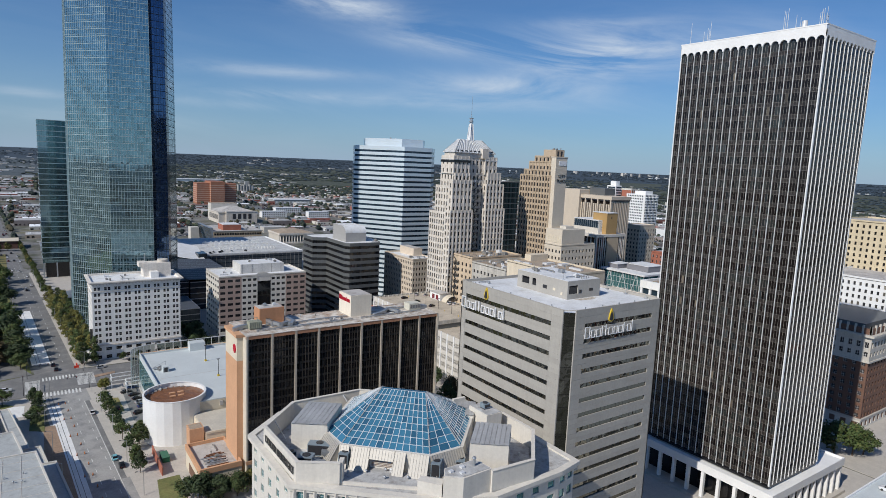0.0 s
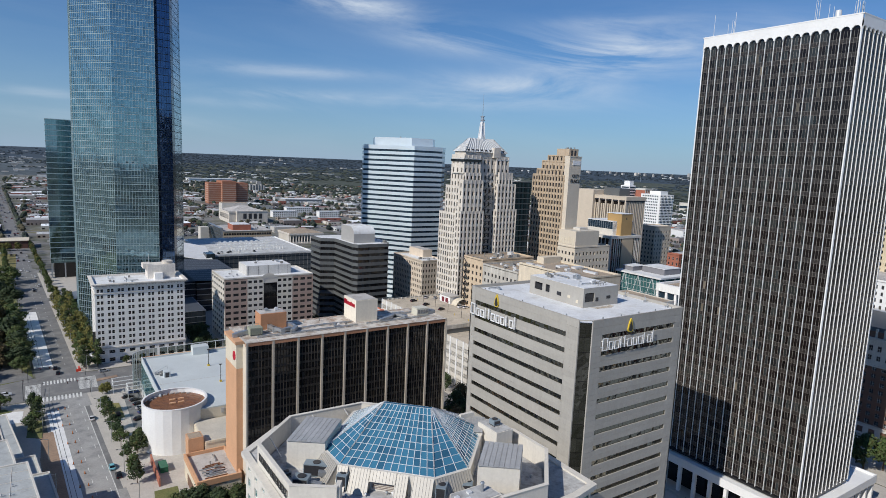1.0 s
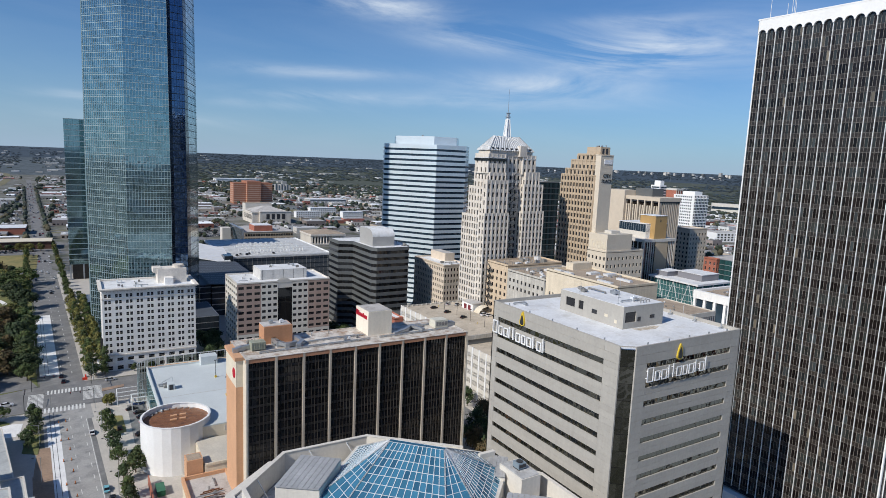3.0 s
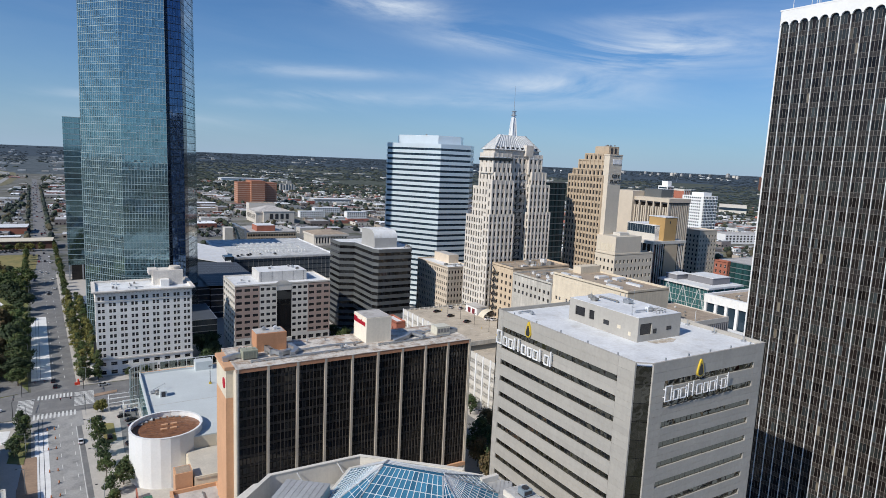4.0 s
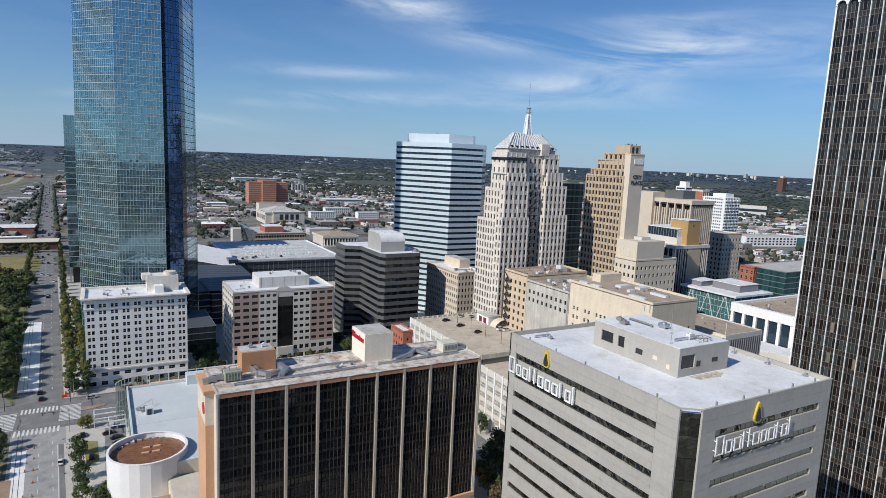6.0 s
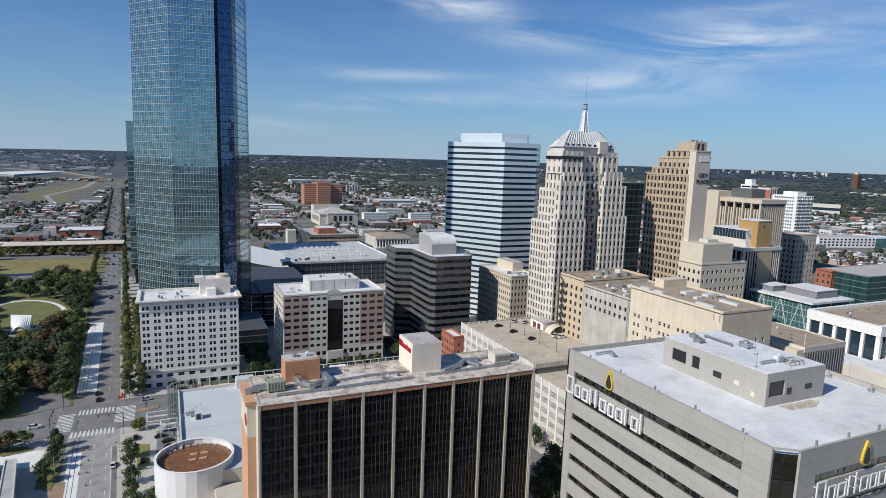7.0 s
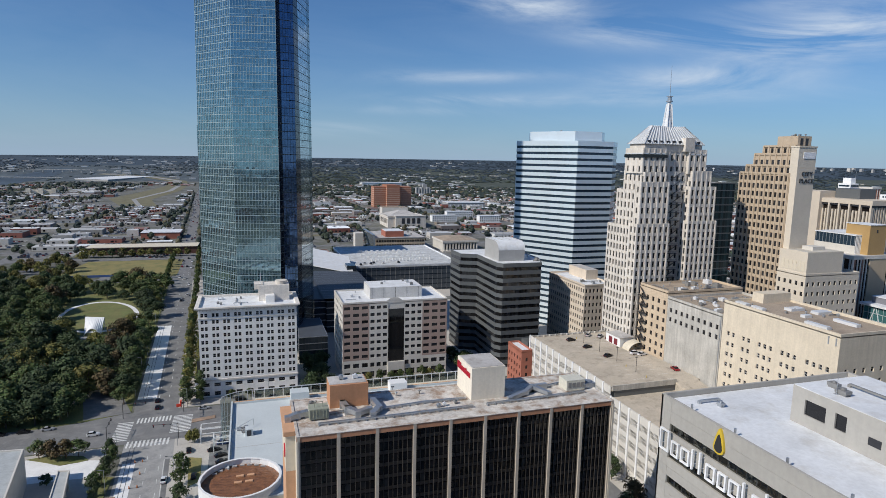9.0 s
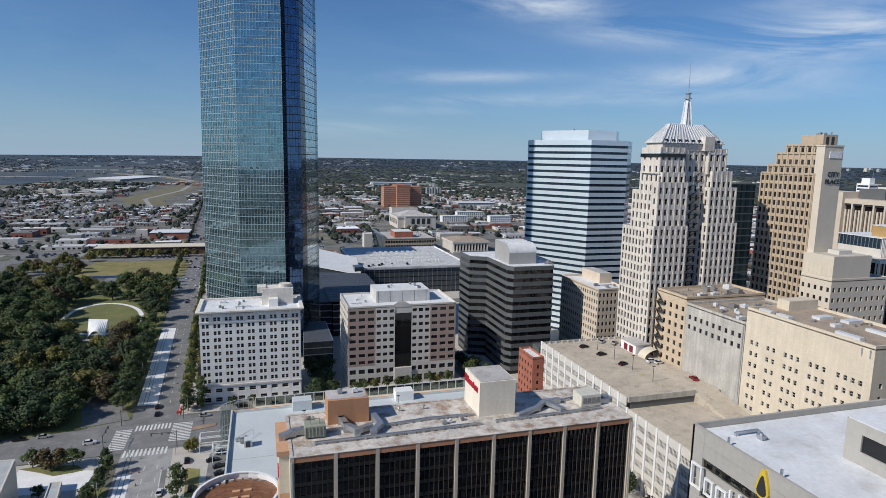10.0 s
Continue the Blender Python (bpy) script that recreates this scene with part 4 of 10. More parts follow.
    part("plinth", Mesh().prism(outline, -8, 0), GREY_PANEL, b)
    fitted(b, 0.96, (0.3, -0.2, -0.3))


ribbon_block()


# ---- dark glass hotel slab with pale piers ----
def slab_hotel():
    x0, x1, y0, y1, zt = 22.0, 97.0, 181.5, 200.7, 51.2
    material("weathered_salmon", (0.47, 0.23, 0.13), 0.8, big=0.12, fine=0.1)
    b = thing("hotel_slab", "long hotel slab of black glass bays between pale piers, worn roof", "hotel", at=(60, 191, 0))
    part("core", Mesh().box(x0, y0 + 0.6, 0, x1, y1 - 0.6, zt - 0.8), BLACK_GLASS, b)
    frame = material("dark_bronze_frame", (0.055, 0.047, 0.04), 0.5)
    BAY_GLASS = glass_mat("brown_bay_glass", (0.026, 0.023, 0.021), 0.0, 0.06, 0.5, second=(0.045, 0.042, 0.038), mask=0.72, spec=0.6)
    HOTEL_PIER = material("tan_pier", (0.48, 0.42, 0.345), 0.75, big=0.06, fine=0.06, streak=0.08)
    bays, floors = 9, 15
    bw = (x1 - x0) / bays
    fh = (zt - 1.0 - 8.0) / floors
    for face in (0, 1):
        yy, s = ((y0, -1), (y1, 1))[face]
        for i in range(bays + 1):
            x = x0 + i * bw
            part("pier", Mesh().box(x - 0.35, min(yy + 0.6 * s, yy - 0.7 * s), 6.0, x + 0.35, max(yy + 0.6 * s, yy - 0.7 * s), zt - 0.02), HOTEL_PIER, b)
        for i in range(bays):
            g, sp = Mesh(), Mesh()
            for f in range(floors):
                for k in range(7):
                    u0 = x0 + i * bw + 0.45 + (bw - 0.9) * k / 7 + 0.05
                    u1 = x0 + i * bw + 0.45 + (bw - 0.9) * (k + 1) / 7 - 0.05
                    za = 8.0 + f * fh
                    ya = yy + 0.30 * s * -1
                    g.face([(u0, ya, za + 1.0), (u1, ya, za + 1.0), (u1, ya, za + fh - 0.08), (u0, ya, za + fh - 0.08)])
                    sp.face([(u0, ya, za + 0.05), (u1, ya, za + 0.05), (u1, ya, za + 0.92), (u0, ya, za + 0.92)])
            part("bay_glazing", g, BAY_GLASS, b)
            part("bay_spandrels", sp, frame, b)
            m = Mesh()
            for k in range(8):
                u = x0 + i * bw + 0.45 + (bw - 0.9) * k / 7
                m.box(u - 0.04, yy - 0.15, 8.0, u + 0.04, yy + 0.15, zt - 1.0)
            part("bay_mullions", m, frame, b)
        part("cornice_band", Mesh().box(x0 - 0.4, min(yy, yy + 0.5 * s), zt - 1.15, x1 + 0.4, max(yy, yy + 0.5 * s), zt), material_of("weathered_salmon"), b)
        part("base_band", Mesh().box(x0 - 0.4, min(yy, yy + 0.9 * s), 6.8, x1 + 0.4, max(yy, yy + 0.9 * s), 8.0), SALMON, b)
    part("base_wall", Mesh().box(x0 - 0.2, y0 - 0.4, 0, x1 + 0.2, y1 + 0.4, 6.8), CREAM, b)
    # end stair towers
    part("end_wall", Mesh().box(x0 - 2.4, y0 + 3.0, 0, x0 - 0.4, y1 - 3.0, zt - 9), SALMON, b)
    part("end_wall_top", Mesh().box(x0 - 2.4, y0 + 3.0, zt - 9, x0 - 0.4, y1 - 3.0, zt - 1.0), CREAM, b)
    part("end_cornice", Mesh().box(x0 - 2.8, y0 + 2.6, zt - 1.0, x0 + 0.2, y1 - 2.6, zt), SALMON, b)
    part("end_pier", Mesh().box(x0 - 0.4, y0 - 0.7, 0, x0 + 0.0, y1 + 0.7, zt - 0.9), PIER, b)
    part("end_pier", Mesh().box(x1, y0 - 0.7, 0, x1 + 0.5, y1 + 0.7, zt - 0.9), PIER, b)
    part("roof", Mesh().prism([(x0 - 2.4, y0 + 3), (x0, y0 + 3), (x0, y0), (x1, y0), (x1, y1), (x0, y1), (x0, y1 - 3), (x0 - 2.4, y1 - 3)], zt - 0.4, zt - 0.05), WORN_ROOF, b)
    part("roof_edge", Mesh().ring([(x0 - .4, y0 - .62), (x1 + .4, y0 - .62), (x1 + .4, y1 + .62), (x0 - .4, y1 + .62)], [(x0 + .2, y0), (x1 - .2, y0), (x1 - .2, y1), (x0 + .2, y1)], zt, zt + 0.12), WORN_ROOF, b)
    part("end_emblem", Mesh().tube(0, 0, 0, 0.2, 1.5, n=20), SIGN_RED, b).matrix_local = Matrix.Translation((x0 - 2.4 - 60, 191 - 191 - 4.2, zt - 5.2)) @ Matrix.Rotation(-math.pi / 2, 4, "Y")
    # roof houses
    part("sign_house", Mesh().box(63.5, 190.1, zt - 0.1, 72.2, 200.4, zt + 8.0), material("pale_cream_paint", (0.74, 0.675, 0.565), 0.8, big=0.05, fine=0.05, streak=0.05), b, "cream roof house that carries a red sign")
    part("sign_house_roof", Mesh().box(63.8, 190.4, zt + 8.0, 71.9, 200.1, zt + 8.12), ROOF_GREY, b)
    letters(b, (63.5, 199.9, zt + 5.3), (0, -1, 0), (-1, 0, 0), 9.0, 1.2, RED_SIGN, SIGN_RED, 0.2, 0.1, 0.3)
    part("stair_house", Mesh().box(30.2, 194.0, zt - 0.1, 39.1, 200.2, zt + 5.4), material("burnt_salmon_stucco", (0.47, 0.235, 0.125), 0.8, big=0.07, fine=0.06, streak=0.05), b, "burnt salmon roof house")
    part("stair_house_roof", Mesh().box(30.2, 194.7, zt + 5.4, 38.8, 200.0, zt + 5.5), ROOF_GREY, b)
    roof_units(b, 32, 196, 37, 199, zt + 5.5, 2, 3, 1.6)
    roof_units(b, 42, 188, 60, 198, zt, 5, 22, 1.0)
    roof_units(b, 24, 195, 29, 199, zt, 3, 12, 1.4)
    # plant and ductwork
    GREEN = material("faded_green_plant", (0.30, 0.31, 0.24), 0.6, big=0.1, fine=0.08)
    u = Mesh().box(25.0, 188.2, zt + 0.3, 29.2, 191.6, zt + 2.6)
    for k in range(6):
        u.box(25.1 + 0.72 * k, 188.08, zt + 0.5, 25.18 + 0.72 * k, 188.2, zt + 2.5)
    u.box(25.2, 188.4, zt, 25.5, 191.4, zt + 0.3).box(28.7, 188.4, zt, 29.0, 191.4, zt + 0.3)
    part("cooling_unit", u, GREEN, b, "faded green cooling unit")
    f = Mesh()
    for x in (26.2, 28.0):
        f.beam((x, 189.5, zt + 2.6), (x, 189.5, zt + 3.8), 0.12)
    f.beam((26.2, 189.5, zt + 3.8), (28.0, 189.5, zt + 3.8), 0.12)
    part("lifting_frame", f, GREEN, b)
    w = Mesh().box(88.9, 189.2, zt + 0.1, 94.1, 193.4, zt + 2.8)
    for k in range(4):
        w.box(89.3 + 1.2 * k, 189.08, zt + 0.9, 90.2 + 1.2 * k, 189.2, zt + 2.2, 1)
    part("roof_hut", w, [material("cream_enamel", (0.60, 0.58, 0.49), 0.5), DULL_METAL], b, "cream louvred roof hut")
    part("fan_unit", Mesh().box(94.6, 189.9, zt, 97.6, 192.4, zt + 1.3).tube(96.1, 191.1, zt + 1.3, zt + 1.6, 0.9, n=14), STEEL, b)

    def duct(points, w, h, name="duct"):
        M = Mesh()
        for p, q in zip(points, points[1:]):
            M.beam((*p[:2], zt + p[2]), (*q[:2], zt + q[2]), w, h)
        for p in points:
            M.box(p[0] - w * .5, p[1] - w * .5, zt, p[0] + w * .5, p[1] + w * .5, zt + p[2] + h / 2)
        part(name, M, STEEL, b)
    duct([(20.4, 189.4, 0.7), (22.6, 190.4, 0.9), (24.9, 191.0, 0.9)], 1.3, 1.1)
    duct([(33.0, 194.0, 1.3), (33.6, 190.0, 1.3), (35.6, 188.0, 0.9), (38.6, 189.6, 0.8)], 1.25, 1.1)
    duct([(40.2, 193.6, 1.2), (40.8, 189.6, 1.0), (38.8, 186.8, 0.9)], 1.25, 1.0)
    duct([(72.6, 187.8, 0.5), (78.0, 190.0, 0.8), (80.4, 191.8, 1.3), (83.2, 188.0, 0.7)], 1.1, 0.9)
    duct([(80.4, 191.8, 1.2), (84.6, 193.0, 0.8)], 1.1, 0.9)
    for pts in ([(26.7, 185.4, 0.45), (43.2, 185.5, 0.45), (62.5, 186.0, 0.45)], [(40.5, 190.0, 0.4), (52, 191.2, 0.4), (62.5, 191.0, 0.4)], [(66.2, 186.3, 0.45), (80, 186.6, 0.45), (93.0, 187.3, 0.45)], [(84.6, 193.0, 0.4), (95, 195.5, 0.4)], [(29.5, 190.6, 0.35), (33, 191, 0.35)]):
        M = Mesh()
        for p, q in zip(pts, pts[1:]):
            for o in (0, 0.45):
                M.beam((p[0], p[1] + o, zt + p[2]), (q[0], q[1] + o, zt + q[2]), 0.26)
            n = int((Vector(q) - Vector(p)).length / 2.2) + 1
            for k in range(n):
                c = Vector(p).lerp(Vector(q), k / n)
                M.box(c.x - 0.12, c.y - 0.25, zt, c.x + 0.12, c.y + 0.75, zt + 0.3)
        part("pipe_run", M, STEEL, b)


slab_hotel()


# ---- hotel with the glass pyramid ----
TERRACE = material("grey_terrace_roofing", (0.43, 0.43, 0.425), 0.85, big=0.2, fine=0.12, size=3, second=(0.27, 0.255, 0.24), mask=0.58)
SHEET_GREY = material("grey_roof_sheet", (0.46, 0.46, 0.455), 0.5, 0.3, big=0.12, fine=0.08, rand=0.08)


def shrink(poly, d):
    """An outline moved inwards by d (convex outlines)."""
    n = len(poly)
    area = sum(poly[i][0] * poly[(i + 1) % n][1] - poly[(i + 1) % n][0] * poly[i][1] for i in range(n))
    s = 1 if area > 0 else -1
    out = []
    for i in range(n):
        a, b, c = Vector(poly[i - 1]), Vector(poly[i]), Vector(poly[(i + 1) % n])
        u, v = (b - a).normalized(), (c - b).normalized()
        nu, nv = Vector((-u.y, u.x)) * s, Vector((-v.y, v.x)) * s
        k = (nu + nv)
        k = k / max(0.2, k.dot(nu))
        out.append(tuple(b + k * d))
    return out


def poly_side(a, b):
    """A wall side between two plan corners of a counter-clockwise outline, for pierced()."""
    u = (Vector(b) - Vector(a))
    W = u.length
    u /= W
    # walk the other way so that the normal points outwards
    return (tuple(b), (-u.x, -u.y), (u.y, -u.x), W)


def pyramid_hotel():
    b = thing("hotel", "cream hotel with a blue glass pyramid skylight on its roof", "hotel", at=(32, 96, 0))
    body = [(4.2, 95.2), (24.5, 77.0), (36.5, 71.4), (54.4, 72.0), (60.3, 73.2), (60.5, 92), (50, 116), (36, 127.5), (14, 127.5), (4.2, 119)]
    zt = 46.5
    part("core", Mesh().prism(shrink(body, 0.4), 0, zt - 0.5), CREAM, b)
    n = len(body)
    for i in range(n):
        a, c = body[i], body[(i + 1) % n]
        sd = poly_side(a, c)
        W = sd[3]
        M = Mesh()
        vis = i in (0, 9)
        k = max(2, int(W / 4.2))
        rows = storeys(7, 3.55, 11, 1.0, 2.0)
        cols = spaced(W, k, 1.9)
        pierced(M, sd, 0, zt, cols, rows, 0.3)
        fill_windows(b, sd, cols, rows, WHITE_METAL, TEAL_GLASS, 0.26, (1, 1), vis)
        part("wall", M, CREAM_PALE, b)
    part("ledge", Mesh().ring([tuple(p) for p in shrink(body, -0.9)], shrink(body, 0.6), zt - 0.4, zt + 0.5), CREAM_PALE, b)
    part("ledge_mould", Mesh().ring([tuple(p) for p in shrink(body, -0.5)], shrink(body, 0.2), zt - 1.1, zt - 0.4), CREAM_PALE, b)
    part("lower_roof", Mesh().prism(shrink(body, 0.6), zt - 0.6, zt + 0.1), TERRACE, b)
    # high screen walls at the sides and back, a low kerb along the front
    def wall_run(name, pts, z0, z1, t, mat, cap=True):
        for k in range(len(pts) - 1):
            a, c = Vector((*pts[k], 0)), Vector((*pts[k + 1], 0))
            d = (c - a).normalized()
            o = Vector((-d.y, d.x, 0)) * t / 2
            e = d * (t / 2 if k < len(pts) - 2 else 0)
            q = [(v.x, v.y) for v in (a - o, c + e - o, c + e + o, a + o)]
            part(name, Mesh().prism(q, z0, z1), mat, b)
            if cap:
                o2, e2 = o * 1.5, d * 0.1
                q = [(v.x, v.y) for v in (a - o2 - e2, c + e + e2 - o2, c + e + e2 + o2, a + o2 - e2)]
                part(name + "_cap", Mesh().prism(q, z1 + 0.003 * k, z1 + 0.14 + 0.003 * k), CREAM_PALE, b)
    z1p = 51.2
    wall_run("parapet", [(12.2, 89.9), (5.3, 94.4), (5.1, 112.8), (15.2, 122.7), (32.9, 122.5), (48.5, 109.0)], zt + 0.1, z1p, 0.5, CREAM_PALE)
    part("parapet_end", Mesh().prism([(12.0, 90.3), (12.7, 89.8), (14.0, 91.6), (13.3, 92.1)], zt + 0.1, z1p), CREAM_PALE, b)
    wall_run("parapet", [(36.2, 72.6), (46.5, 72.0), (56.2, 82.4), (56.2, 93.0), (52.4, 100.5)], zt + 0.1, z1p, 0.5, CREAM_PALE)
    wall_run("kerb", [(12.6, 90.2), (25.0, 80.3), (26.6, 76.0)], zt + 0.1, zt + 0.75, 0.35, CREAM_PALE, False)
    part("terrace_floor", Mesh().prism([(12.8, 90.4), (25.2, 80.6), (27, 76), (36, 73.2), (46, 72.8), (55.6, 82.6), (55.6, 92.6), (48, 108.5), (32.7, 121.8), (15.4, 122.0), (5.6, 112.6), (5.8, 94.8)], zt + 0.1, 46.95), TERRACE, b)
    # broad stone gutter in front of the kerb with its run of brackets
    for k in range(13):
        f = (k + 0.5) / 13
        x, y = 4.2 + 20.3 * f - 0.35, 95.2 - 18.2 * f - 0.35
        part("bracket", Mesh().prism([(x - .25, y - .25), (x + .25, y - .25), (x + .25, y + .25), (x - .25, y + .25)], zt - 2.4, zt - 0.45), CREAM_PALE, b)
    letters(b, (4.85, 111.8, 48.3), (0, -1, 0), (-1, 0, 0), 16.6, 1.5, [(1, 1)] * 4 + [(0.6, 1)] + [(1, 1)] * 6, SIGN_DARK, 0.12, 0.02, 0.32)
    # bracing behind the parapet
    for q in ((5.4, 110), (5.4, 103), (8, 115.6), (20, 122.2), (28, 122.2)):
        part("parapet_brace", Mesh().beam((q[0] + 2.0, q[1] - 2.2, 46.95), (q[0] + 0.2, q[1], 50.8), 0.15), WHITE_METAL, b)
    # pyramid
    cx, cy, z0, z1 = 33.5, 101.7, 51.0, 58.2

    def turned(q, z):
        f = radians(-45)
        return [Vector((cx + x * math.cos(f) - y * math.sin(f), cy + x * math.sin(f) + y * math.cos(f), z)) for x, y in q]

    def octa(g):
        a, c = 14.9 + g, 9.4 + 0.4 * g
        return turned([(a, c), (c, a), (-c, a), (-a, c), (-a, -c), (-c, -a), (c, -a), (a, -c)], z0)
    lo = octa(0)
    hi = turned([(5.3, 0.3), (5.2, 0.4), (-5.2, 0.4), (-5.3, 0.3), (-5.3, -0.3), (-5.2, -0.4), (5.2, -0.4), (5.3, -0.3)], z1)
    part("pyramid_skirt", Mesh().ring([(p.x, p.y) for p in octa(0.6)], [(p.x, p.y) for p in octa(-1)], 46.95, z0), CREAM_PALE, b)
    bars = Mesh()
    count = 0
    for i in range(8):
        a, c, d, e = lo[i], lo[(i + 1) % 8], hi[(i + 1) % 8], hi[i]
        W = (c - a).length
        nu, nv = (13, 9) if W > 12 else (3, 9)
        for u in range(nu):
            for v in range(nv):
                f = [((u + 0.03) / nu, (v + 0.03) / nv), ((u + 0.97) / nu, (v + 0.03) / nv), ((u + 0.97) / nu, (v + 0.97) / nv), ((u + 0.03) / nu, (v + 0.97) / nv)]
                pts = [a.lerp(c, s).lerp(e.lerp(d, s), t) for s, t in f]
                if count < 300:
                    part("pyramid_pane", mesh_of([pts]), BLUE_GLASS, b)
                    count += 1
                else:
                    rest_panes.face(pts)
        for u in range(nu + 1):
            w = 0.24 if u in (0, nu) else 0.12
            bars.beam(a.lerp(c, u / nu), e.lerp(d, u / nu), w)
        for v in range(nv + 1):
            bars.beam(a.lerp(e, v / nv), c.lerp(d, v / nv), 0.10)
    if rest_panes.f:
        part("pyramid_panes", rest_panes, BLUE_GLASS, b, kind="stuff")
    part("pyramid_frame", bars, WHITE_METAL, b)
    part("pyramid_cap", mesh_of([[p + Vector((0, 0, 0.05)) for p in hi]]), BLUE_GLASS, b)
    # sloping ribbed skirts and machine boxes round it
    ribbed = material("ribbed_metal", (0.40, 0.38, 0.345), 0.5, 0.2, big=0.05, fine=0.05)
    boxes = [([(9.4, 108.5), (15.8, 104.0), (22.4, 110.8), (16.2, 115.6)], 52.8, 53.5), ([(36.1, 79.8), (42.4, 75.0), (48.0, 80.7), (42.2, 85.7)], 54.0, 54.6), ([(44.5, 97.5), (48.5, 94.5), (53.0, 99.5), (49.0, 103.5)], 51.8, 52.0)]
    for q, za, zb in boxes:
        A, B, C, D = [Vector((*v, 0)) for v in q]
        up = lambda v, h: Vector((v.x, v.y, h))
        part("machine_house", mesh_of([[up(A, 46.9), up(B, 46.9), up(B, za), up(A, za)], [up(B, 46.9), up(C, 46.9), up(C, zb), up(B, za)], [up(C, 46.9), up(D, 46.9), up(D, zb), up(C, zb)],
                                       [up(D, 46.9), up(A, 46.9), up(A, za), up(D, zb)], [up(A, za), up(B, za), up(C, zb), up(D, zb)]]), CREAM_PALE, b)
        o = ((A - D).normalized() * 0.3)
        for i in range(8):
            f0, f1 = (i + 0.04) / 8, (i + 0.96) / 8
            lo4 = [up(A.lerp(B, f0) + o, za + 0.02), up(A.lerp(B, f1) + o, za + 0.02), up(D.lerp(C, f1) - o, zb + 0.06), up(D.lerp(C, f0) - o, zb + 0.06)]
            hi4 = [v + Vector((0, 0, 0.14)) for v in lo4]
            part("roof_sheet", mesh_of([hi4] + [[lo4[k], lo4[(k + 1) % 4], hi4[(k + 1) % 4], hi4[k]] for k in range(4)]), SHEET_GREY, b, "grey standing-seam roof sheet")
    # sloping ribbed skirts under the pyramid
    for i, runs in ((5, ((0.0, 0.10, 1), (0.14, 0.34, 1), (0.34, 0.62, 0.45), (0.62, 0.74, 1), (0.80, 1.0, 1))), (4, ((0.0, 1.0, 1),)), (6, ((0.0, 1.0, 1),)), (3, ((0.0, 0.3, 1), (0.7, 1.0, 1)))):
        a, c = lo[i], lo[(i + 1) % 8]
        o = ((a + c) / 2 - Vector((cx, cy, z0)))
        o.z = 0
        o = o.normalized()
        for t0, t1, dr in runs:
            p, q = a.lerp(c, t0) + o * 0.62, a.lerp(c, t1) + o * 0.62
            dn = o * 2.5 * dr - Vector((0, 0, 4.0 * dr))
            part("skirt_body", mesh_of([[p, q, q + dn, p + dn], [p, p + dn, Vector((p.x, p.y, (p + dn).z))], [q, q + dn, Vector((q.x, q.y, (q + dn).z))]]), ribbed, b)
            m = max(2, round((q - p).length / 0.62))
            for j in range(m + 1):
                s = p.lerp(q, j / m) + Vector((0, 0, 0.04))
                part("skirt_rib", Mesh().beam(s, s + dn, 0.14, 0.12), ribbed, b)
    n5 = Vector((-0.7071, -0.7071, 0))
    p, q = lo[5].lerp(lo[6], 0.36) + n5 * 0.7, lo[5].lerp(lo[6], 0.60) + n5 * 0.7
    for j in range(6):
        z = 47.3 + 0.32 * j
        part("louvre_blade", mesh_of([[(p.x, p.y, z), (q.x, q.y, z), (q.x + n5.x * .12, q.y + n5.y * .12, z + 0.2), (p.x + n5.x * .12, p.y + n5.y * .12, z + 0.2)]]), BROWN_STONE, b)
    # blocks along the front right
    part("front_penthouse", Mesh().prism([(26.4, 75.0), (29.4, 72.6), (36.6, 72.9), (36.0, 77.6), (28.4, 77.6)], 38, 51.5), CREAM_PALE, b)
    part("front_penthouse_roof", Mesh().prism([(26.8, 75.2), (29.5, 73.0), (36.2, 73.2), (35.7, 77.3), (28.4, 77.3)], 51.5, 51.6), TERRACE, b)
    part("front_stub", Mesh().prism([(23.6, 79.6), (26.6, 75.6), (28.3, 77.5), (25.2, 80.8)], 38, 49.4), CREAM_PALE, b)
    part("back_penthouse", Mesh().box(49.2, 90.4, 46.6, 53.6, 97.2, 53.0), CREAM_PALE, b)
    part("back_penthouse_roof", Mesh().box(49.4, 90.6, 53.0, 53.4, 97.0, 53.1), TERRACE, b)
    part("back_wall", Mesh().box(47.6, 101.4, 46.6, 51.2, 102.2, 53.2), CREAM_PALE, b)
    # air handlers with ducts, and mushroom vents
    for x, y, w, d, h, f in ((13.6, 102.8, 4.8, 2.2, 2.7, -38), (9.6, 100.4, 3.0, 2.4, 2.0, -40), (16.4, 96.2, 2.0, 3.0, 3.0, -45), (30.4, 83.0, 1.9, 2.9, 3.2, -45), (36.6, 83.2, 1.9, 3.4, 2.2, -40), (8.2, 105.0, 1.4, 1.4, 1.2, 10), (51.4, 94.0, 1.8, 1.8, 1.3, 0)):
        zb = 53.1 if x > 51 and y < 97 else 46.95
        ac_unit(b, x, y, zb, w, d, h, f)
    part("duct", Mesh().beam((13.0, 100.6, 48.6), (16.8, 99.0, 48.0), 1.1, 0.9), STEEL, b)
    part("duct", Mesh().beam((10.6, 99.6, 47.7), (12.6, 97.8, 47.6), 1.0, 0.8), STEEL, b)
    r = random.Random(8)
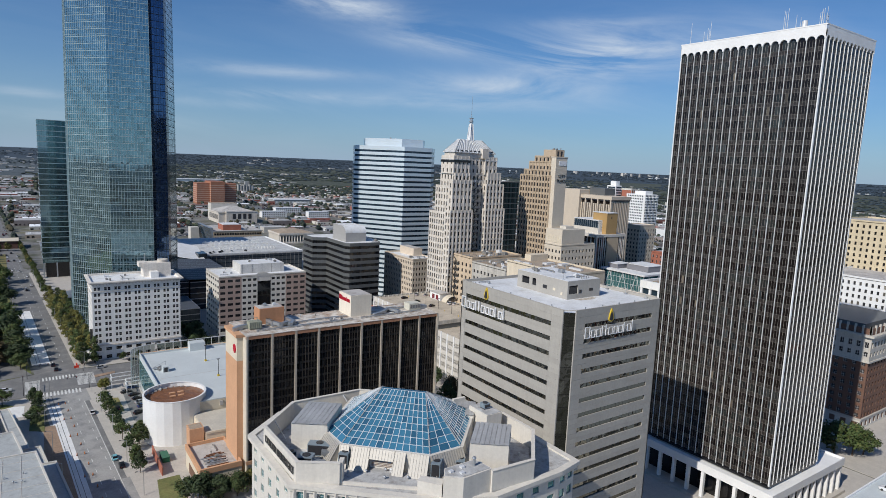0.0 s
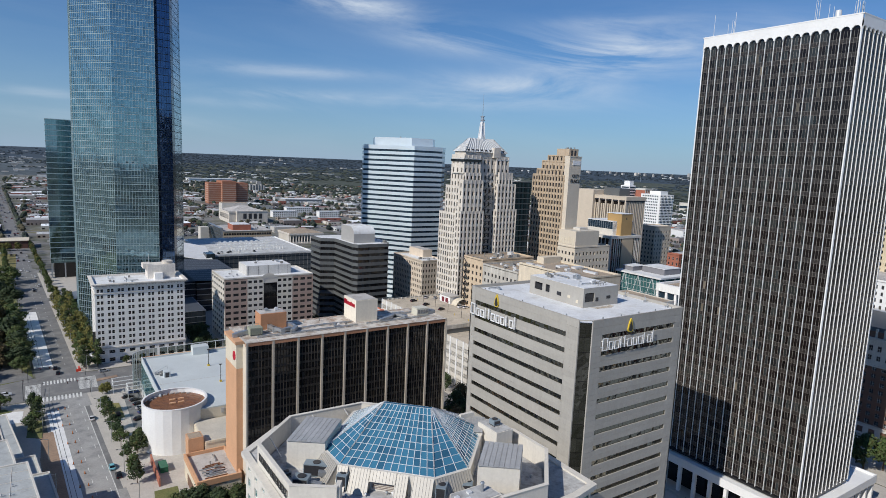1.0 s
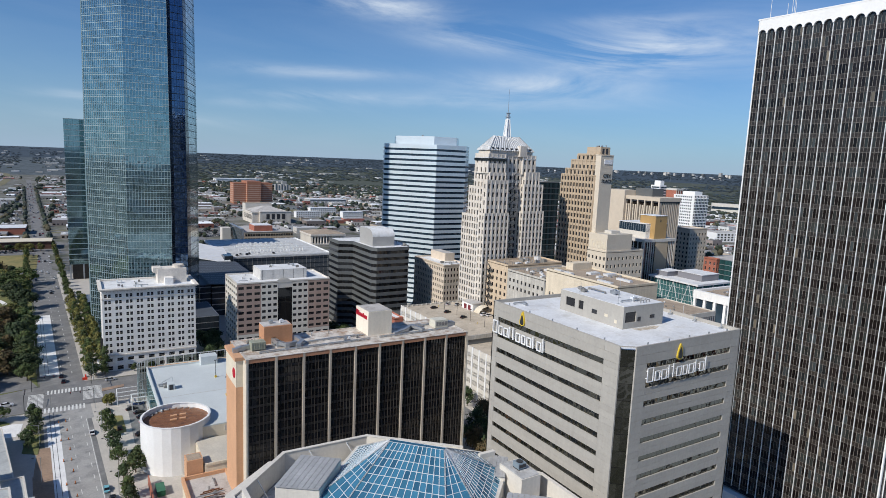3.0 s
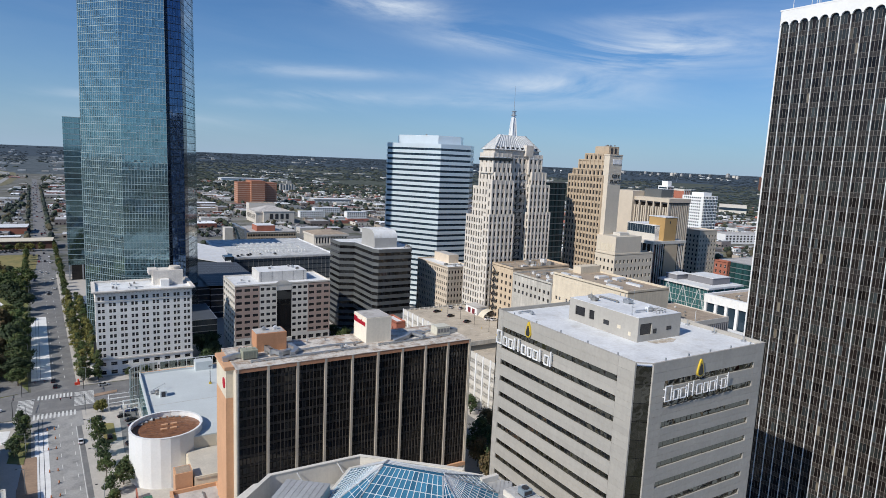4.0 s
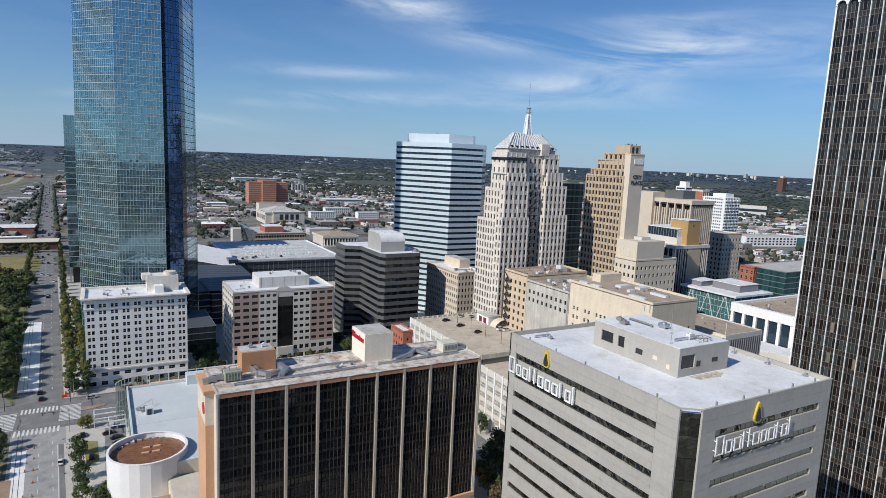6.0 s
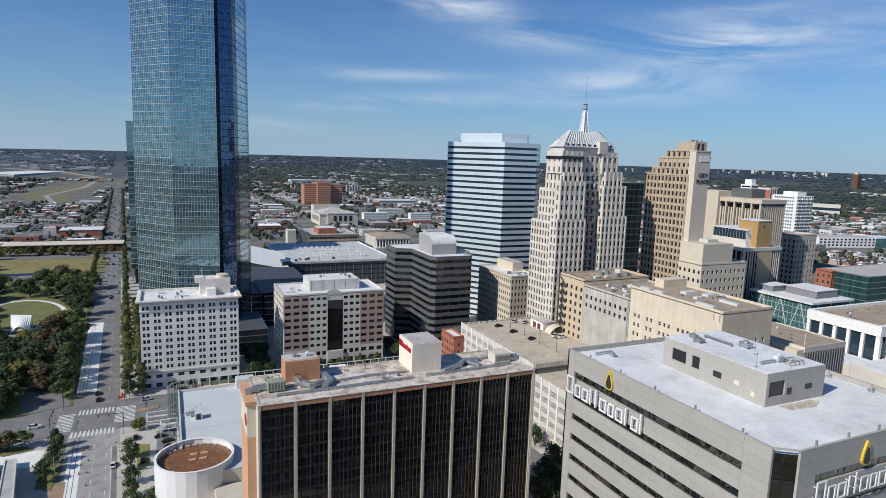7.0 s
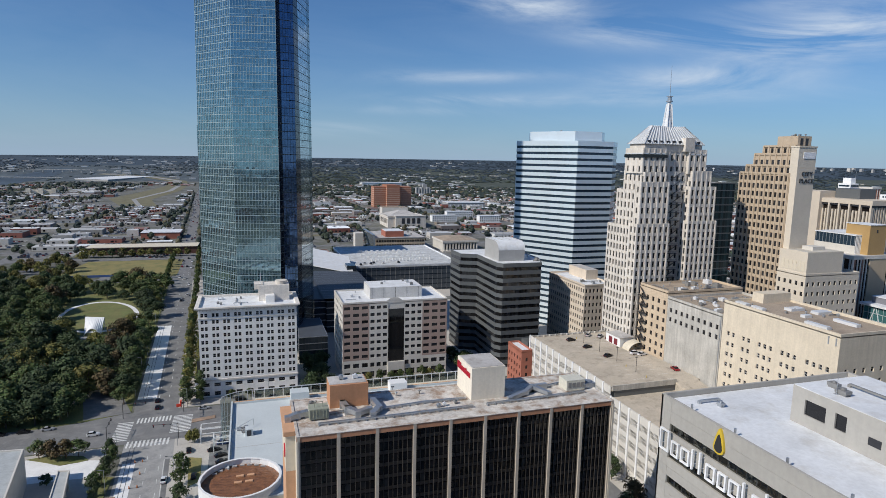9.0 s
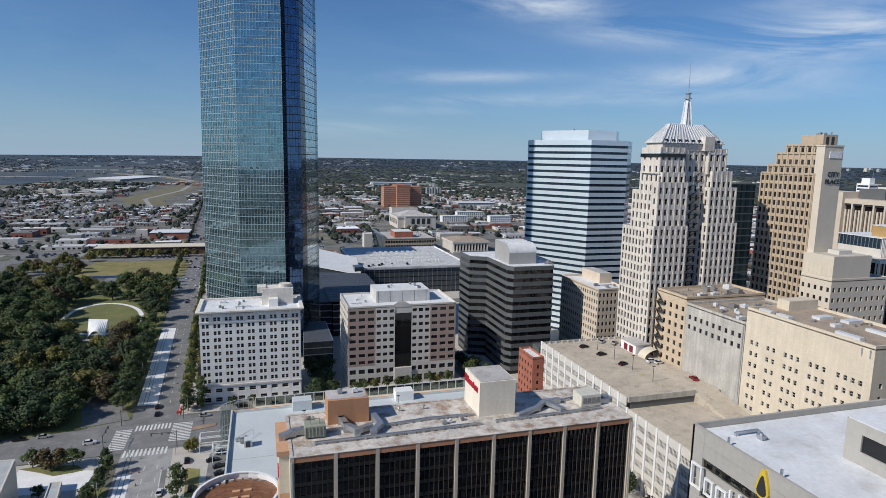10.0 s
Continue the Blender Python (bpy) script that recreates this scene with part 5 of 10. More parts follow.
    for x, y in ((22.3, 89.6), (23.2, 88.9), (28.6, 83.6), (29.3, 84.4), (18.6, 91.0), (20.6, 87.0), (15.2, 92.4), (24.6, 84.6), (31, 80), (33.6, 79.2), (52.4, 86.2), (51, 81), (12.5, 97), (7.2, 98), (27, 118), (21, 119)):
        part("roof_vent", Mesh().tube(x, y, 46.95, 47.5, 0.13, n=8).tube(x, y, 47.5, 47.72, 0.34, 0.16, 10), r.choice((STEEL, WHITE_METAL)), b)
    part("flue", Mesh().tube(33.9, 75.4, 51.6, 53.2, 0.28, n=10), STEEL, b)
    part("flue_cap", Mesh().tube(33.9, 75.4, 53.2, 53.45, 0.42, 0.3, 10), STEEL, b)
    for x, y in ((30.2, 74.2), (31.5, 76.0), (28.6, 75.6)):
        part("roof_hatch", Mesh().box(x - .4, y - .4, 51.6, x + .4, y + .4, 51.95), WHITE_METAL, b)


def ac_unit(parent, x, y, z, w, d, h, turn):
    """An air handler on feet: casing, louvred side and fan ring."""
    m = Matrix.Translation((x, y, z)) @ Matrix.Rotation(radians(turn), 4, "Z")

    def put(M):
        M.v = [tuple(m @ Vector(v)) for v in M.v]
        return M
    part("unit_casing", put(Mesh().box(-w / 2, -d / 2, 0.25, w / 2, d / 2, h)), UNIT_BLUE, parent)
    part("unit_louvre", put(Mesh().box(-w / 2 + .15, -d / 2 - 0.03, 0.45, w / 2 - .15, -d / 2, h - 0.2)), DARK_METAL, parent)
    part("unit_fan", put(Mesh().tube(0, 0, h, h + 0.14, min(w, d) * 0.36, n=12)), DARK_METAL, parent)
    for sx in (-1, 1):
        part("unit_foot", put(Mesh().box(sx * w * 0.4 - .08, -d / 2, 0, sx * w * 0.4 + .08, d / 2, 0.25)), DARK_METAL, parent)


rest_panes = Mesh()
UNIT_BLUE = material("blue_grey_casing", (0.23, 0.285, 0.325), 0.5, 0.2, big=0.06, fine=0.05)
ROOF_CREAM = material("cream_roofing", (0.52, 0.48, 0.41), 0.9, big=0.1, fine=0.08)
CREAM_PALE = material("pale_cream_stone", (0.62, 0.585, 0.525), 0.8, big=0.05, fine=0.05, streak=0.05)
pyramid_hotel()


# ---- deck, drum and low salmon building beside the slab hotel ----
def deck_building():
    b = thing("convention_building", "low building with a pale blue parking deck roof and glass side", "convention centre", at=(50, 250, 0))
    x0, y0, x1, y1, z = 5.4, 223, 108, 292, 15.3
    part("body", Mesh().box(x0 + 0.3, y0, 0, x1, y1 - 0.3, z - 0.6), CREAM, b)
    part("deck", Mesh().box(x0 + 0.5, y0, z - 0.6, x1, y1 - 0.5, z - 0.2), ROOF_BLUE, b)
    part("deck_wall", Mesh().box(x0, 240, 0, x0 + 0.5, y1, z + 0.9), ROOF_BLUE, b)
    part("deck_wall", Mesh().box(x0 + 0.5, y1 - 0.5, 0, x1, y1, z + 0.7), SALMON, b)
    part("deck_wall_inner", Mesh().box(x0 + 0.5, y1 - 0.8, z - 0.2, x1, y1 - 0.5, z + 0.6), ROOF_BLUE, b)
    part("deck_joint", Mesh().box(x0 + 1, 255, z - 0.2, x1, 255.2, z - 0.17), ROOF_GREY, b)
    for k in range(12):
        y = 246 + 3.7 * k
        part("side_pane", Mesh().box(x0 - 0.15, y, 3, x0 - 0.02, y + 3.4, z - 1.5), TEAL_GLASS, b)
    # curved glass screen at the corner
    def bend(a, grow=0.0):
        return (13 + (11.4 + grow) * math.cos(a), 289 + (7.4 + grow) * math.sin(a))
    for k in range(10):
        a0, a1 = math.pi * (0.5 + 0.05 * k), math.pi * (0.5 + 0.05 * (k + 1))
        (px, py), (qx, qy) = bend(a0), bend(a1)
        part("screen_pane", mesh_of([[(px, py, 1), (qx, qy, 1), (qx, qy, z + 2.9), (px, py, z + 2.9)]]), material_of("clear_smoked_glass"), b)
        part("screen_post", Mesh().beam((px, py, 0), (px, py, z + 3.2), 0.24), WHITE_METAL, b)
        for h in (5.0, 10.0, z + 3.1):
            part("screen_rail", Mesh().beam((px, py, h), (qx, qy, h), 0.2), WHITE_METAL, b)
    for k in range(26):
        x = 14 + 3.6 * k
        part("screen_pane", Mesh().box(x, 296.0, z - 0.2, x + 3.3, 296.06, z + 2.9), material_of("clear_smoked_glass"), b)
        part("screen_post", Mesh().box(x - 0.24, 295.8, 0, x - 0.03, 296.3, z + 3.2), WHITE_METAL, b)
    part("screen_rail", Mesh().box(13.8, 295.9, z + 3.0, 107.8, 296.2, z + 3.25), WHITE_METAL, b)
    part("screen_wall", Mesh().box(13.8, 292.0, 0, 107.8, 295.9, z - 0.4), CREAM, b)
    part("roof_hut", Mesh().box(27, 287.5, z - 0.2, 34, 292.5, z + 3.6), ROOF_BLUE, b)
    part("roof_hut", Mesh().box(66, 287.5, z - 0.2, 73, 292.5, z + 3.6), WHITE_PAINT, b)
    part("stair_hut", Mesh().box(10.5, 262.5, z - 0.2, 13.0, 265.5, z + 2.2), ROOF_BLUE, b)
    part("hut_door", Mesh().box(11.0, 262.4, z - 0.15, 12.4, 262.49, z + 1.9), DARK_METAL, b)
    roof_units(b, 6.8, 265, 12, 271, z - 0.2, 5, 44, 2.4)
    part("unit_rail", Mesh().beam((6.4, 263.5, z + 2), (13.2, 271.5, z + 2), 0.1).beam((6.4, 263.5, z - .2), (6.4, 263.5, z + 2), 0.1).beam((13.2, 271.5, z - .2), (13.2, 271.5, z + 2), 0.1), STEEL, b)
    # steps of roofs towards the slab hotel
    part("terrace", Mesh().box(14, 203, 0, 97, 222.8, 10.5), CREAM, b)
    part("terrace_roof", Mesh().box(14.3, 203.3, 10.5, 97, 222.5, 10.7), ROOF_CREAM, b)
    part("terrace_kerb", Mesh().box(14, 202.7, 10.5, 60, 203.2, 11.3), CREAM, b)
    for k in range(5):
        part("wall_vent", Mesh().box(24 + 3.2 * k, 222.7, 12.2, 25.2 + 3.2 * k, 222.98, 14), ROOF_GREY, b)
    part("skylight", Mesh().box(24, 207, 10.7, 36, 213, 11.3), WHITE_PAINT, b)
    for x, y in ((30, 270), (30, 248), (47, 282), (47, 262), (64, 275), (80, 265)):
        lamp = thing("deck_lamp", "dark lamp post on a yellow foot on the parking deck", "lamp post", "deck lamp posts", (x, y, z - 0.2))
        part("foot", Mesh().box(x - 0.45, y - 0.45, z - 0.2, x + 0.45, y + 0.45, z + 0.5), SIGN_YELLOW, lamp, "yellow painted foot")
        part("pole", Mesh().tube(x, y, z + 0.5, z + 7.2, 0.14, 0.1, 8), DARK_METAL, lamp)
        part("lamp_head", Mesh().box(x - 0.6, y - 0.25, z + 7.2, x + 0.6, y + 0.25, z + 7.45), DARK_METAL, lamp)
    # drum
    d = thing("drum_building", "white faceted drum with a rust-brown recessed roof", "rotunda", at=(9.3, 231.6, 0))
    M = Mesh()
    n = 24
    ring = lambda r: [(9.3 + r * math.cos(2 * math.pi * i / n), 231.6 + r * math.sin(2 * math.pi * i / n)) for i in range(n)]
    part("wall", M.ring(ring(11.4), ring(11.0), 0, 17.2), WHITE_PAINT, d)
    part("roof", Mesh().prism(ring(11.0), 15.0, 15.6), WOOD_ROOF, d)
    part("rim", Mesh().ring(ring(11.5), ring(10.8), 17.2, 17.4), WHITE_PAINT, d)
    PLANK = material("rust_brown_seam", (0.26, 0.13, 0.07), 0.45, big=0.2, fine=0.1)
    for k in range(14):
        o = -9.1 + 1.4 * k
        w = math.sqrt(10.6 ** 2 - o ** 2)
        part("roof_seam", Mesh().beam((9.3 - w * 0.96 + o * 0.28, 231.6 + o * 0.96 + w * 0.28, 15.61), (9.3 + w * 0.96 + o * 0.28, 231.6 + o * 0.96 - w * 0.28, 15.61), 0.07), PLANK, d)
    for x, y in ((7.5, 231), (10.5, 231), (8, 234.5), (11, 234.5)):
        part("hatch", Mesh().box(x, y, 15.6, x + 2.1, y + 1.0, 15.95), SALMON, d)
    for k in range(8):
        a = math.pi * (0.28 + 0.07 * k)
        part("roof_vent", Mesh().box(9.3 + 9.9 * math.cos(a) - .7, 231.6 + 9.9 * math.sin(a) - .25, 15.6, 9.3 + 9.9 * math.cos(a) + .7, 231.6 + 9.9 * math.sin(a) + .25, 16.0), ROOF_GREY, d)


clear_glass("clear_smoked_glass", (0.62, 0.68, 0.66))


deck_building()


def salmon_annex():
    b = thing("low_annex", "low cream and salmon annex with a cluttered grey roof", "annex", at=(14, 196, 0))
    part("wall", Mesh().box(7.2, 182, 0, 20.5, 203, 6.6), CREAM, b)
    part("cornice", Mesh().ring([(6.9, 181.7), (20.5, 181.7), (20.5, 203), (6.9, 203)], [(7.7, 182.5), (20, 182.5), (20, 202.5), (7.7, 202.5)], 6.6, 8.4), SALMON, b)
    part("roof", Mesh().box(7.7, 182.5, 6.4, 20, 202.5, 7.2), ROOF_GREY, b)
    part("tower", Mesh().box(8.6, 203.5, 0, 13.5, 208.5, 13.0), SALMON, b)
    part("tower_roof", Mesh().box(9, 203.9, 13.0, 13.1, 208.1, 13.06), ROOF_BROWN, b)
    part("dark_panel", Mesh().box(7.14, 188, 0, 7.2, 198, 3.8), material("brown_panel", (0.16, 0.09, 0.06), 0.8), b)
    r = random.Random(3)
    for k in range(9):
        part("roof_beam", Mesh().beam((r.uniform(9, 12), 184 + k, 7.9), (r.uniform(15, 18), 184 + k + r.uniform(-.6, .6), 7.9), 0.3), r.choice((DARK_METAL, STEEL, WOOD_ROOF)), b)
    roof_units(b, 9, 186, 18, 200, 7.2, 4, 61, 1.6)
    w = thing("yard_wall", "red-brown brick yard wall", "wall", at=(0, 208, 0))
    part("wall_run", Mesh().box(-1.2, 200, 0, -0.8, 219, 3.2), RED_BRICK, w)
    s = thing("dumpster", "green steel dumpster in a service yard", "dumpster", at=(2, 212, 0))
    g = material("green_paint", (0.02, 0.13, 0.07), 0.5)
    part("bin", Mesh().prism([(0.6, 209), (3.0, 209), (3.0, 214.5), (0.6, 214.5)], 0.15, 2.0), g, s)
    part("lid", Mesh().box(0.5, 208.9, 2.0, 3.1, 214.6, 2.12), g, s)
    # grey convention roof south of the avenue
    c = thing("hall", "low hall with grey ribbed roof terraces", "hall", at=(-70, 200, 0))
    HALL_ROOF = material("pale_ribbed_membrane", (0.40, 0.42, 0.42), 0.8, big=0.1, fine=0.08, size=5, second=(0.31, 0.32, 0.32), mask=0.6)

    def terrace(p, poly, z, roof):
        inner = shrink(poly, 0.5)
        part("terrace_wall", Mesh().prism(poly, 0, z - 0.5), PALE_STONE, p)
        part("roof", Mesh().prism(inner, z - 0.5, z - 0.15), roof, p)
        part("parapet", Mesh().ring(poly, inner, z - 0.5, z + 0.25), PALE_STONE, p)
    terrace(c, [(-130, 60), (-29, 60), (-29, 140), (-36.1, 199.4), (-130, 199)], 18.0, HALL_ROOF)
    terrace(c, [(-37, 160), (-26.3, 160), (-31, 202.7), (-37, 203)], 12.0, HALL_ROOF)
    terrace(c, [(-60, 203.2), (-33, 203.2), (-33, 208.8), (-34.7, 223.4), (-60, 223)], 9.0, HALL_ROOF)
    terrace(c, [(-130, 199.3), (-38, 199.3), (-39.9, 215.5), (-42.3, 231.6), (-130, 229)], 12.6, HALL_ROOF)
    for k in range(16):
        y = 110 + 5.6 * k
        x = -29.6 if y < 140 else -29.6 - 0.1195 * (y - 140)
        part("roof_seam", Mesh().box(-90, y, 17.8, x, y + 0.12, 17.95), PALE_STONE, c)
    for k in range(7):
        x = -40 - 4.5 * k
        part("roof_seam", Mesh().box(x, 110, 17.8, x + 0.12, 198, 17.94), PALE_STONE, c)
    r = random.Random(4)
    for k in range(18):
        x, y = r.uniform(-60, -38), r.uniform(120, 196)
        part("roof_vent", Mesh().tube(x, y, 17.85, 18.4, 0.14, n=8).tube(x, y, 18.4, 18.6, 0.3, 0.16, 8), STEEL, c)
    roof_units(c, -55, 203, -44, 226, 12.45, 4, 77, 2.0)
    e = thing("hall", "low pale hall with a grey roof beside the avenue", "hall", at=(-70, 250, 0))
    terrace(e, [(-130, 244), (-53, 244), (-58.2, 277.2), (-130, 284)], 12.5, HALL_ROOF)
    part("wall_opening", Mesh().prism([(-54.0, 249), (-53.8, 249), (-54.85, 255.6), (-55.05, 255.6)], 2, 8), DARK_METAL, e)
    g = thing("walkway_canopy", "long narrow grey canopy over a walkway", "canopy", at=(-43, 250, 0))
    part("roof", Mesh().prism([(-42, 229), (-37.9, 229), (-44.2, 271), (-47.4, 271.5)], 5.6, 6.2), HALL_ROOF, g)
    part("fascia", Mesh().ring([(-42.2, 228.8), (-37.7, 228.8), (-44.1, 271.3), (-47.6, 271.8)], [(-41.8, 229.2), (-38.1, 229.2), (-44.4, 270.8), (-47.2, 271.2)], 5.0, 6.5), PALE_STONE, g)
    part("side_wall", Mesh().prism([(-42, 229), (-41.5, 229), (-46.9, 271.3), (-47.4, 271.3)], 0, 5.6), PALE_STONE, g)
    for k in range(6):
        x, y = -38.4 - 6.1 * k / 5, 231 + 39 * k / 5
        part("column", Mesh().tube(x, y, 0, 5.6, 0.25, n=8), PALE_STONE, g)


salmon_annex()


# ---- white historic hotel ----
def colcord():
    x0, y0, x1, y1, zt = -9.0, 340.0, 33.4, 364.0, 40.6
    fl = 3.1

    def spec(W):
        big = W > 30
        n = 9 if big else 5
        cols = spaced(W, n, 2.9, None, 0.45)
        g = spaced(W, n, 2.7)
        return [(0, 7.6, g, [(0.6, 2.6), (4.9, 6.6)]), (8.4, zt - 0.6, cols, storeys(8.4, fl, 10, 0.85, 1.75))]
    b = block("historic_hotel", "white brick historic hotel with paired windows and deep cornice", "hotel", x0, y0, x1, y1, zt, WHITE_BRICK, ROOF_WHITE,
              {"*": spec}, frame_mat=PIER, glass=WINDOW, parapet=0.4)
    for z, d, h in ((7.6, 0.35, 0.7), (zt - 4.2, 0.3, 0.4)):
        part("string_course", Mesh().ring([(x0 - d, y0 - d), (x1 + d, y0 - d), (x1 + d, y1 + d), (x0 - d, y1 + d)], [(x0 + .1, y0 + .1), (x1 - .1, y0 + .1), (x1 - .1, y1 - .1), (x0 + .1, y1 - .1)], z, z + h), LIME_TRIM, b)
    for d, z, h in ((0.7, zt, 0.5), (1.5, zt + 0.5, 0.6)):
        part("cornice", Mesh().ring([(x0 - d, y0 - d), (x1 + d, y0 - d), (x1 + d, y1 + d), (x0 - d, y1 + d)], [(x0 + .2, y0 + .2), (x1 - .2, y0 + .2), (x1 - .2, y1 - .2), (x0 + .2, y1 - .2)], z, z + h), LIME_TRIM, b)
    for k in range(28):
        y = x0 + 0.5 + (x1 - x0 - 1) * k / 27
        part("cornice_bracket", Mesh().box(y - 0.18, y0 - 1.2, zt - 0.5, y + 0.18, y0, zt + 0.45), LIME_TRIM, b)
    part("lift_house", Mesh().box(17, 352, zt, 31, 361, zt + 7.5), LIME_TRIM, b)
    part("lift_house", Mesh().box(15, 353, zt + 5.5, 19, 360, zt + 8.0), LIME_TRIM, b)
    part("lift_house", Mesh().box(20, 348, zt, 24, 352, zt + 3.4), WHITE_BRICK, b)
    part("tank", Mesh().tube(27.5, 356, zt + 7.5, zt + 9.0, 2.8, n=14), LIME, b)
    roof_units(b, -2, 346, 12, 360, zt, 9, 5, 2.2)
    part("canopy", Mesh().box(x0 - 3, y0 - 3.5, 4.0, x0 + 2, y0 + 8, 4.5), WHITE_PAINT, b)
    part("blade_sign", Mesh().box(x0 - 1.3, y0 + 1.0, 10, x0 - 0.1, y0 + 1.3, 17), SIGN_DARK, b)
    part("flagpole", Mesh().tube(18, 354, zt + 8, zt + 13, 0.08, n=6), WHITE_METAL, b)


colcord()


# ---- stone-clad office block with a dark central bay ----
def brown_block():
    x0, y0, x1, y1, zt = 55.3, 344.0, 108.2, 374.0, 38.7
    b = thing("office_building", "brown and pale stone office block with dark glass centre bay", "office building", at=(81, 358, 0))
    part("core", Mesh().box(x0 + 0.5, y0 + 0.5, 0, x1 - 0.5, y1 - 0.5, zt - 0.5), BLACK_GLASS, b)
    wings = [("E", x0, x0 + 13, BROWN_STONE, 3, 3.0), ("E", x0 + 13, x0 + 22.4, PALE_STONE, 3, 2.1), ("E", x1 - 22.4, x1 - 13, PALE_STONE, 3, 2.1), ("E", x1 - 13, x1, BROWN_STONE, 3, 3.0)]
    rows = storeys(10.2, 3.5, 8, 1.0, 1.6)
    for key, a, c, mat, n, w in wings:
        side = ((c, y0), (-1, 0), (0, -1), c - a)
        M = Mesh()
        cols = spaced(c - a, n, w)
        pierced(M, side, 10.2, zt, cols, rows, 0.35)
        part("wall", M, mat, b)
        fill_windows(b, side, cols, rows, DARK_METAL, WINDOW, 0.3, (1 if w > 3 else 0, 0))
        M = Mesh()
        cols = spaced(c - a, n, w)
        pierced(M, side, 0, 10.2, cols, [(1.2, 4.2), (6.4, 8.6)], 0.35)
        part("wall", M, PALE_STONE, b)
        fill_windows(b, side, cols, [(1.2, 4.2), (6.4, 8.6)], DARK_METAL, WINDOW, 0.3, (1, 0))
    # central bay
    cx0, cx1 = x0 + 22.4, x1 - 22.4
    part("bay_frame", Mesh().box(cx0, y0 + 0.2, zt - 3.4, cx1, y0 + 1.5, zt), PALE_STONE, b)
    G = Mesh()
    for i in range(4):
        for k in range(12):
            u, v = cx0 + (cx1 - cx0) * i / 4, 8 + (zt - 11.4) * k / 12
            G.face([(u + .06, y0 + 1.2, v + .06), (u + (cx1 - cx0) / 4 - .06, y0 + 1.2, v + .06), (u + (cx1 - cx0) / 4 - .06, y0 + 1.2, v + (zt - 11.4) / 12 - .06), (u + .06, y0 + 1.2, v + (zt - 11.4) / 12 - .06)])
    part("bay_glazing", G, glass_mat("bay_glass", (0.07, 0.08, 0.09), 0.3, 0.06, 0.3), b)
    part("entrance", Mesh().box(cx0 - 0.2, y0 - 0.8, 0, cx1 + 0.2, y0 + 1.0, 8.4), PALE_STONE, b)
    part("entrance_glass", Mesh().box(cx0 + 1.2, y0 - 0.85, 0.2, cx1 - 1.2, y0 - 0.8, 4.0), BLACK_GLASS, b)
    for key in "SNW":
        side = sides(x0, y0, x1, y1)[key]
        W = side[3]
        cols = spaced(W, 6, 3.2)
        rw = storeys(2.7, 3.55, 10, 1.0, 1.6)
        M = Mesh()
        pierced(M, side, 0, zt, cols, rw, 0.35)
        part("wall", M, PALE_STONE if key == "S" else BROWN_STONE, b)
        fill_windows(b, side, cols, rw, DARK_METAL, WINDOW, 0.3, (1, 0), key == "S")
    flat_roof(b, x0, y0, x1, y1, zt, ROOF_WHITE, PALE_STONE, 0.8)
    part("gable", mesh_of([[(81 - 4, y0 - 0.05, zt + .8), (81 + 4, y0 - 0.05, zt + .8), (81 + 2, y0 - 0.05, zt + 2.0), (81, y0 - 0.05, zt + 2.4), (81 - 2, y0 - 0.05, zt + 2.0)],
                            [(81 - 4, y0 + .4, zt + .8), (81 + 4, y0 + .4, zt + .8), (81 + 2, y0 + .4, zt + 2.0), (81, y0 + .4, zt + 2.4), (81 - 2, y0 + .4, zt + 2.0)]]), PALE_STONE, b)
    grey = material("pale_grey_panel", (0.55, 0.54, 0.52), 0.7)
    M = Mesh()
    M.box(x0 + 15, y0 + 9, zt, x1 - 11, y1 - 4, zt + 5.6)
    part("roof_house", M, grey, b)
    part("roof_house_top", Mesh().box(x0 + 15.3, y0 + 9.3, zt + 5.6, x1 - 11.3, y1 - 4.3, zt + 5.7), ROOF_WHITE, b)
    for k in range(5):
        part("panel_joint", Mesh().box(x0 + 16 + 6 * k, y0 + 8.95, zt, x0 + 16.12 + 6 * k, y0 + 9, zt + 5.6), DARK_METAL, b)
    roof_units(b, x0 + 18, y0 + 12, x1 - 15, y1 - 8, zt + 5.7, 5, 15, 2.0)
    roof_units(b, x0 + 3, y0 + 4, x0 + 12, y1 - 5, zt, 5, 16, 1.4)


brown_block()


# ---- banded towers ----
def banded(name, label, outline, z0, zt, fh, band, band_mat, glass, roof, category="office tower", inset=0.25, panes=1.6):
    cx, cy = sum(p[0] for p in outline) / len(outline), sum(p[1] for p in outline) / len(outline)
    b = thing(name, label, category, at=(cx, cy, z0))
    part("core", Mesh().prism(shrink(outline, inset + 0.15), z0, zt - 0.4), DARK_METAL, b)
    n = round((zt - z0) / fh)
    fh = (zt - z0) / n
    inner = shrink(outline, inset)
    for k in range(n):
        za = z0 + k * fh
        part("window_band", band_panes(inner, za + 0.03, za + fh - band - 0.03, panes), glass, b)
        part("spandrel_band", Mesh().ring(outline, shrink(outline, inset + 0.3), za + fh - band, za + fh), band_mat, b)
    part("roof", Mesh().prism(shrink(outline, 0.5), zt - 0.7, zt - 0.35), roof, b)
    return b


def band_panes(outline, za, zb, w):
    M = Mesh()
    k = len(outline)
    for i in range(k):
        a, c = Vector(outline[i]), Vector(outline[(i + 1) % k])
        m = max(1, round((c - a).length / w))
        for j in range(m):
            p, q = a.lerp(c, (j + 0.03) / m), a.lerp(c, (j + 0.97) / m)
            M.face([(p.x, p.y, za), (q.x, q.y, za), (q.x, q.y, zb), (p.x, p.y, zb)])
    return M


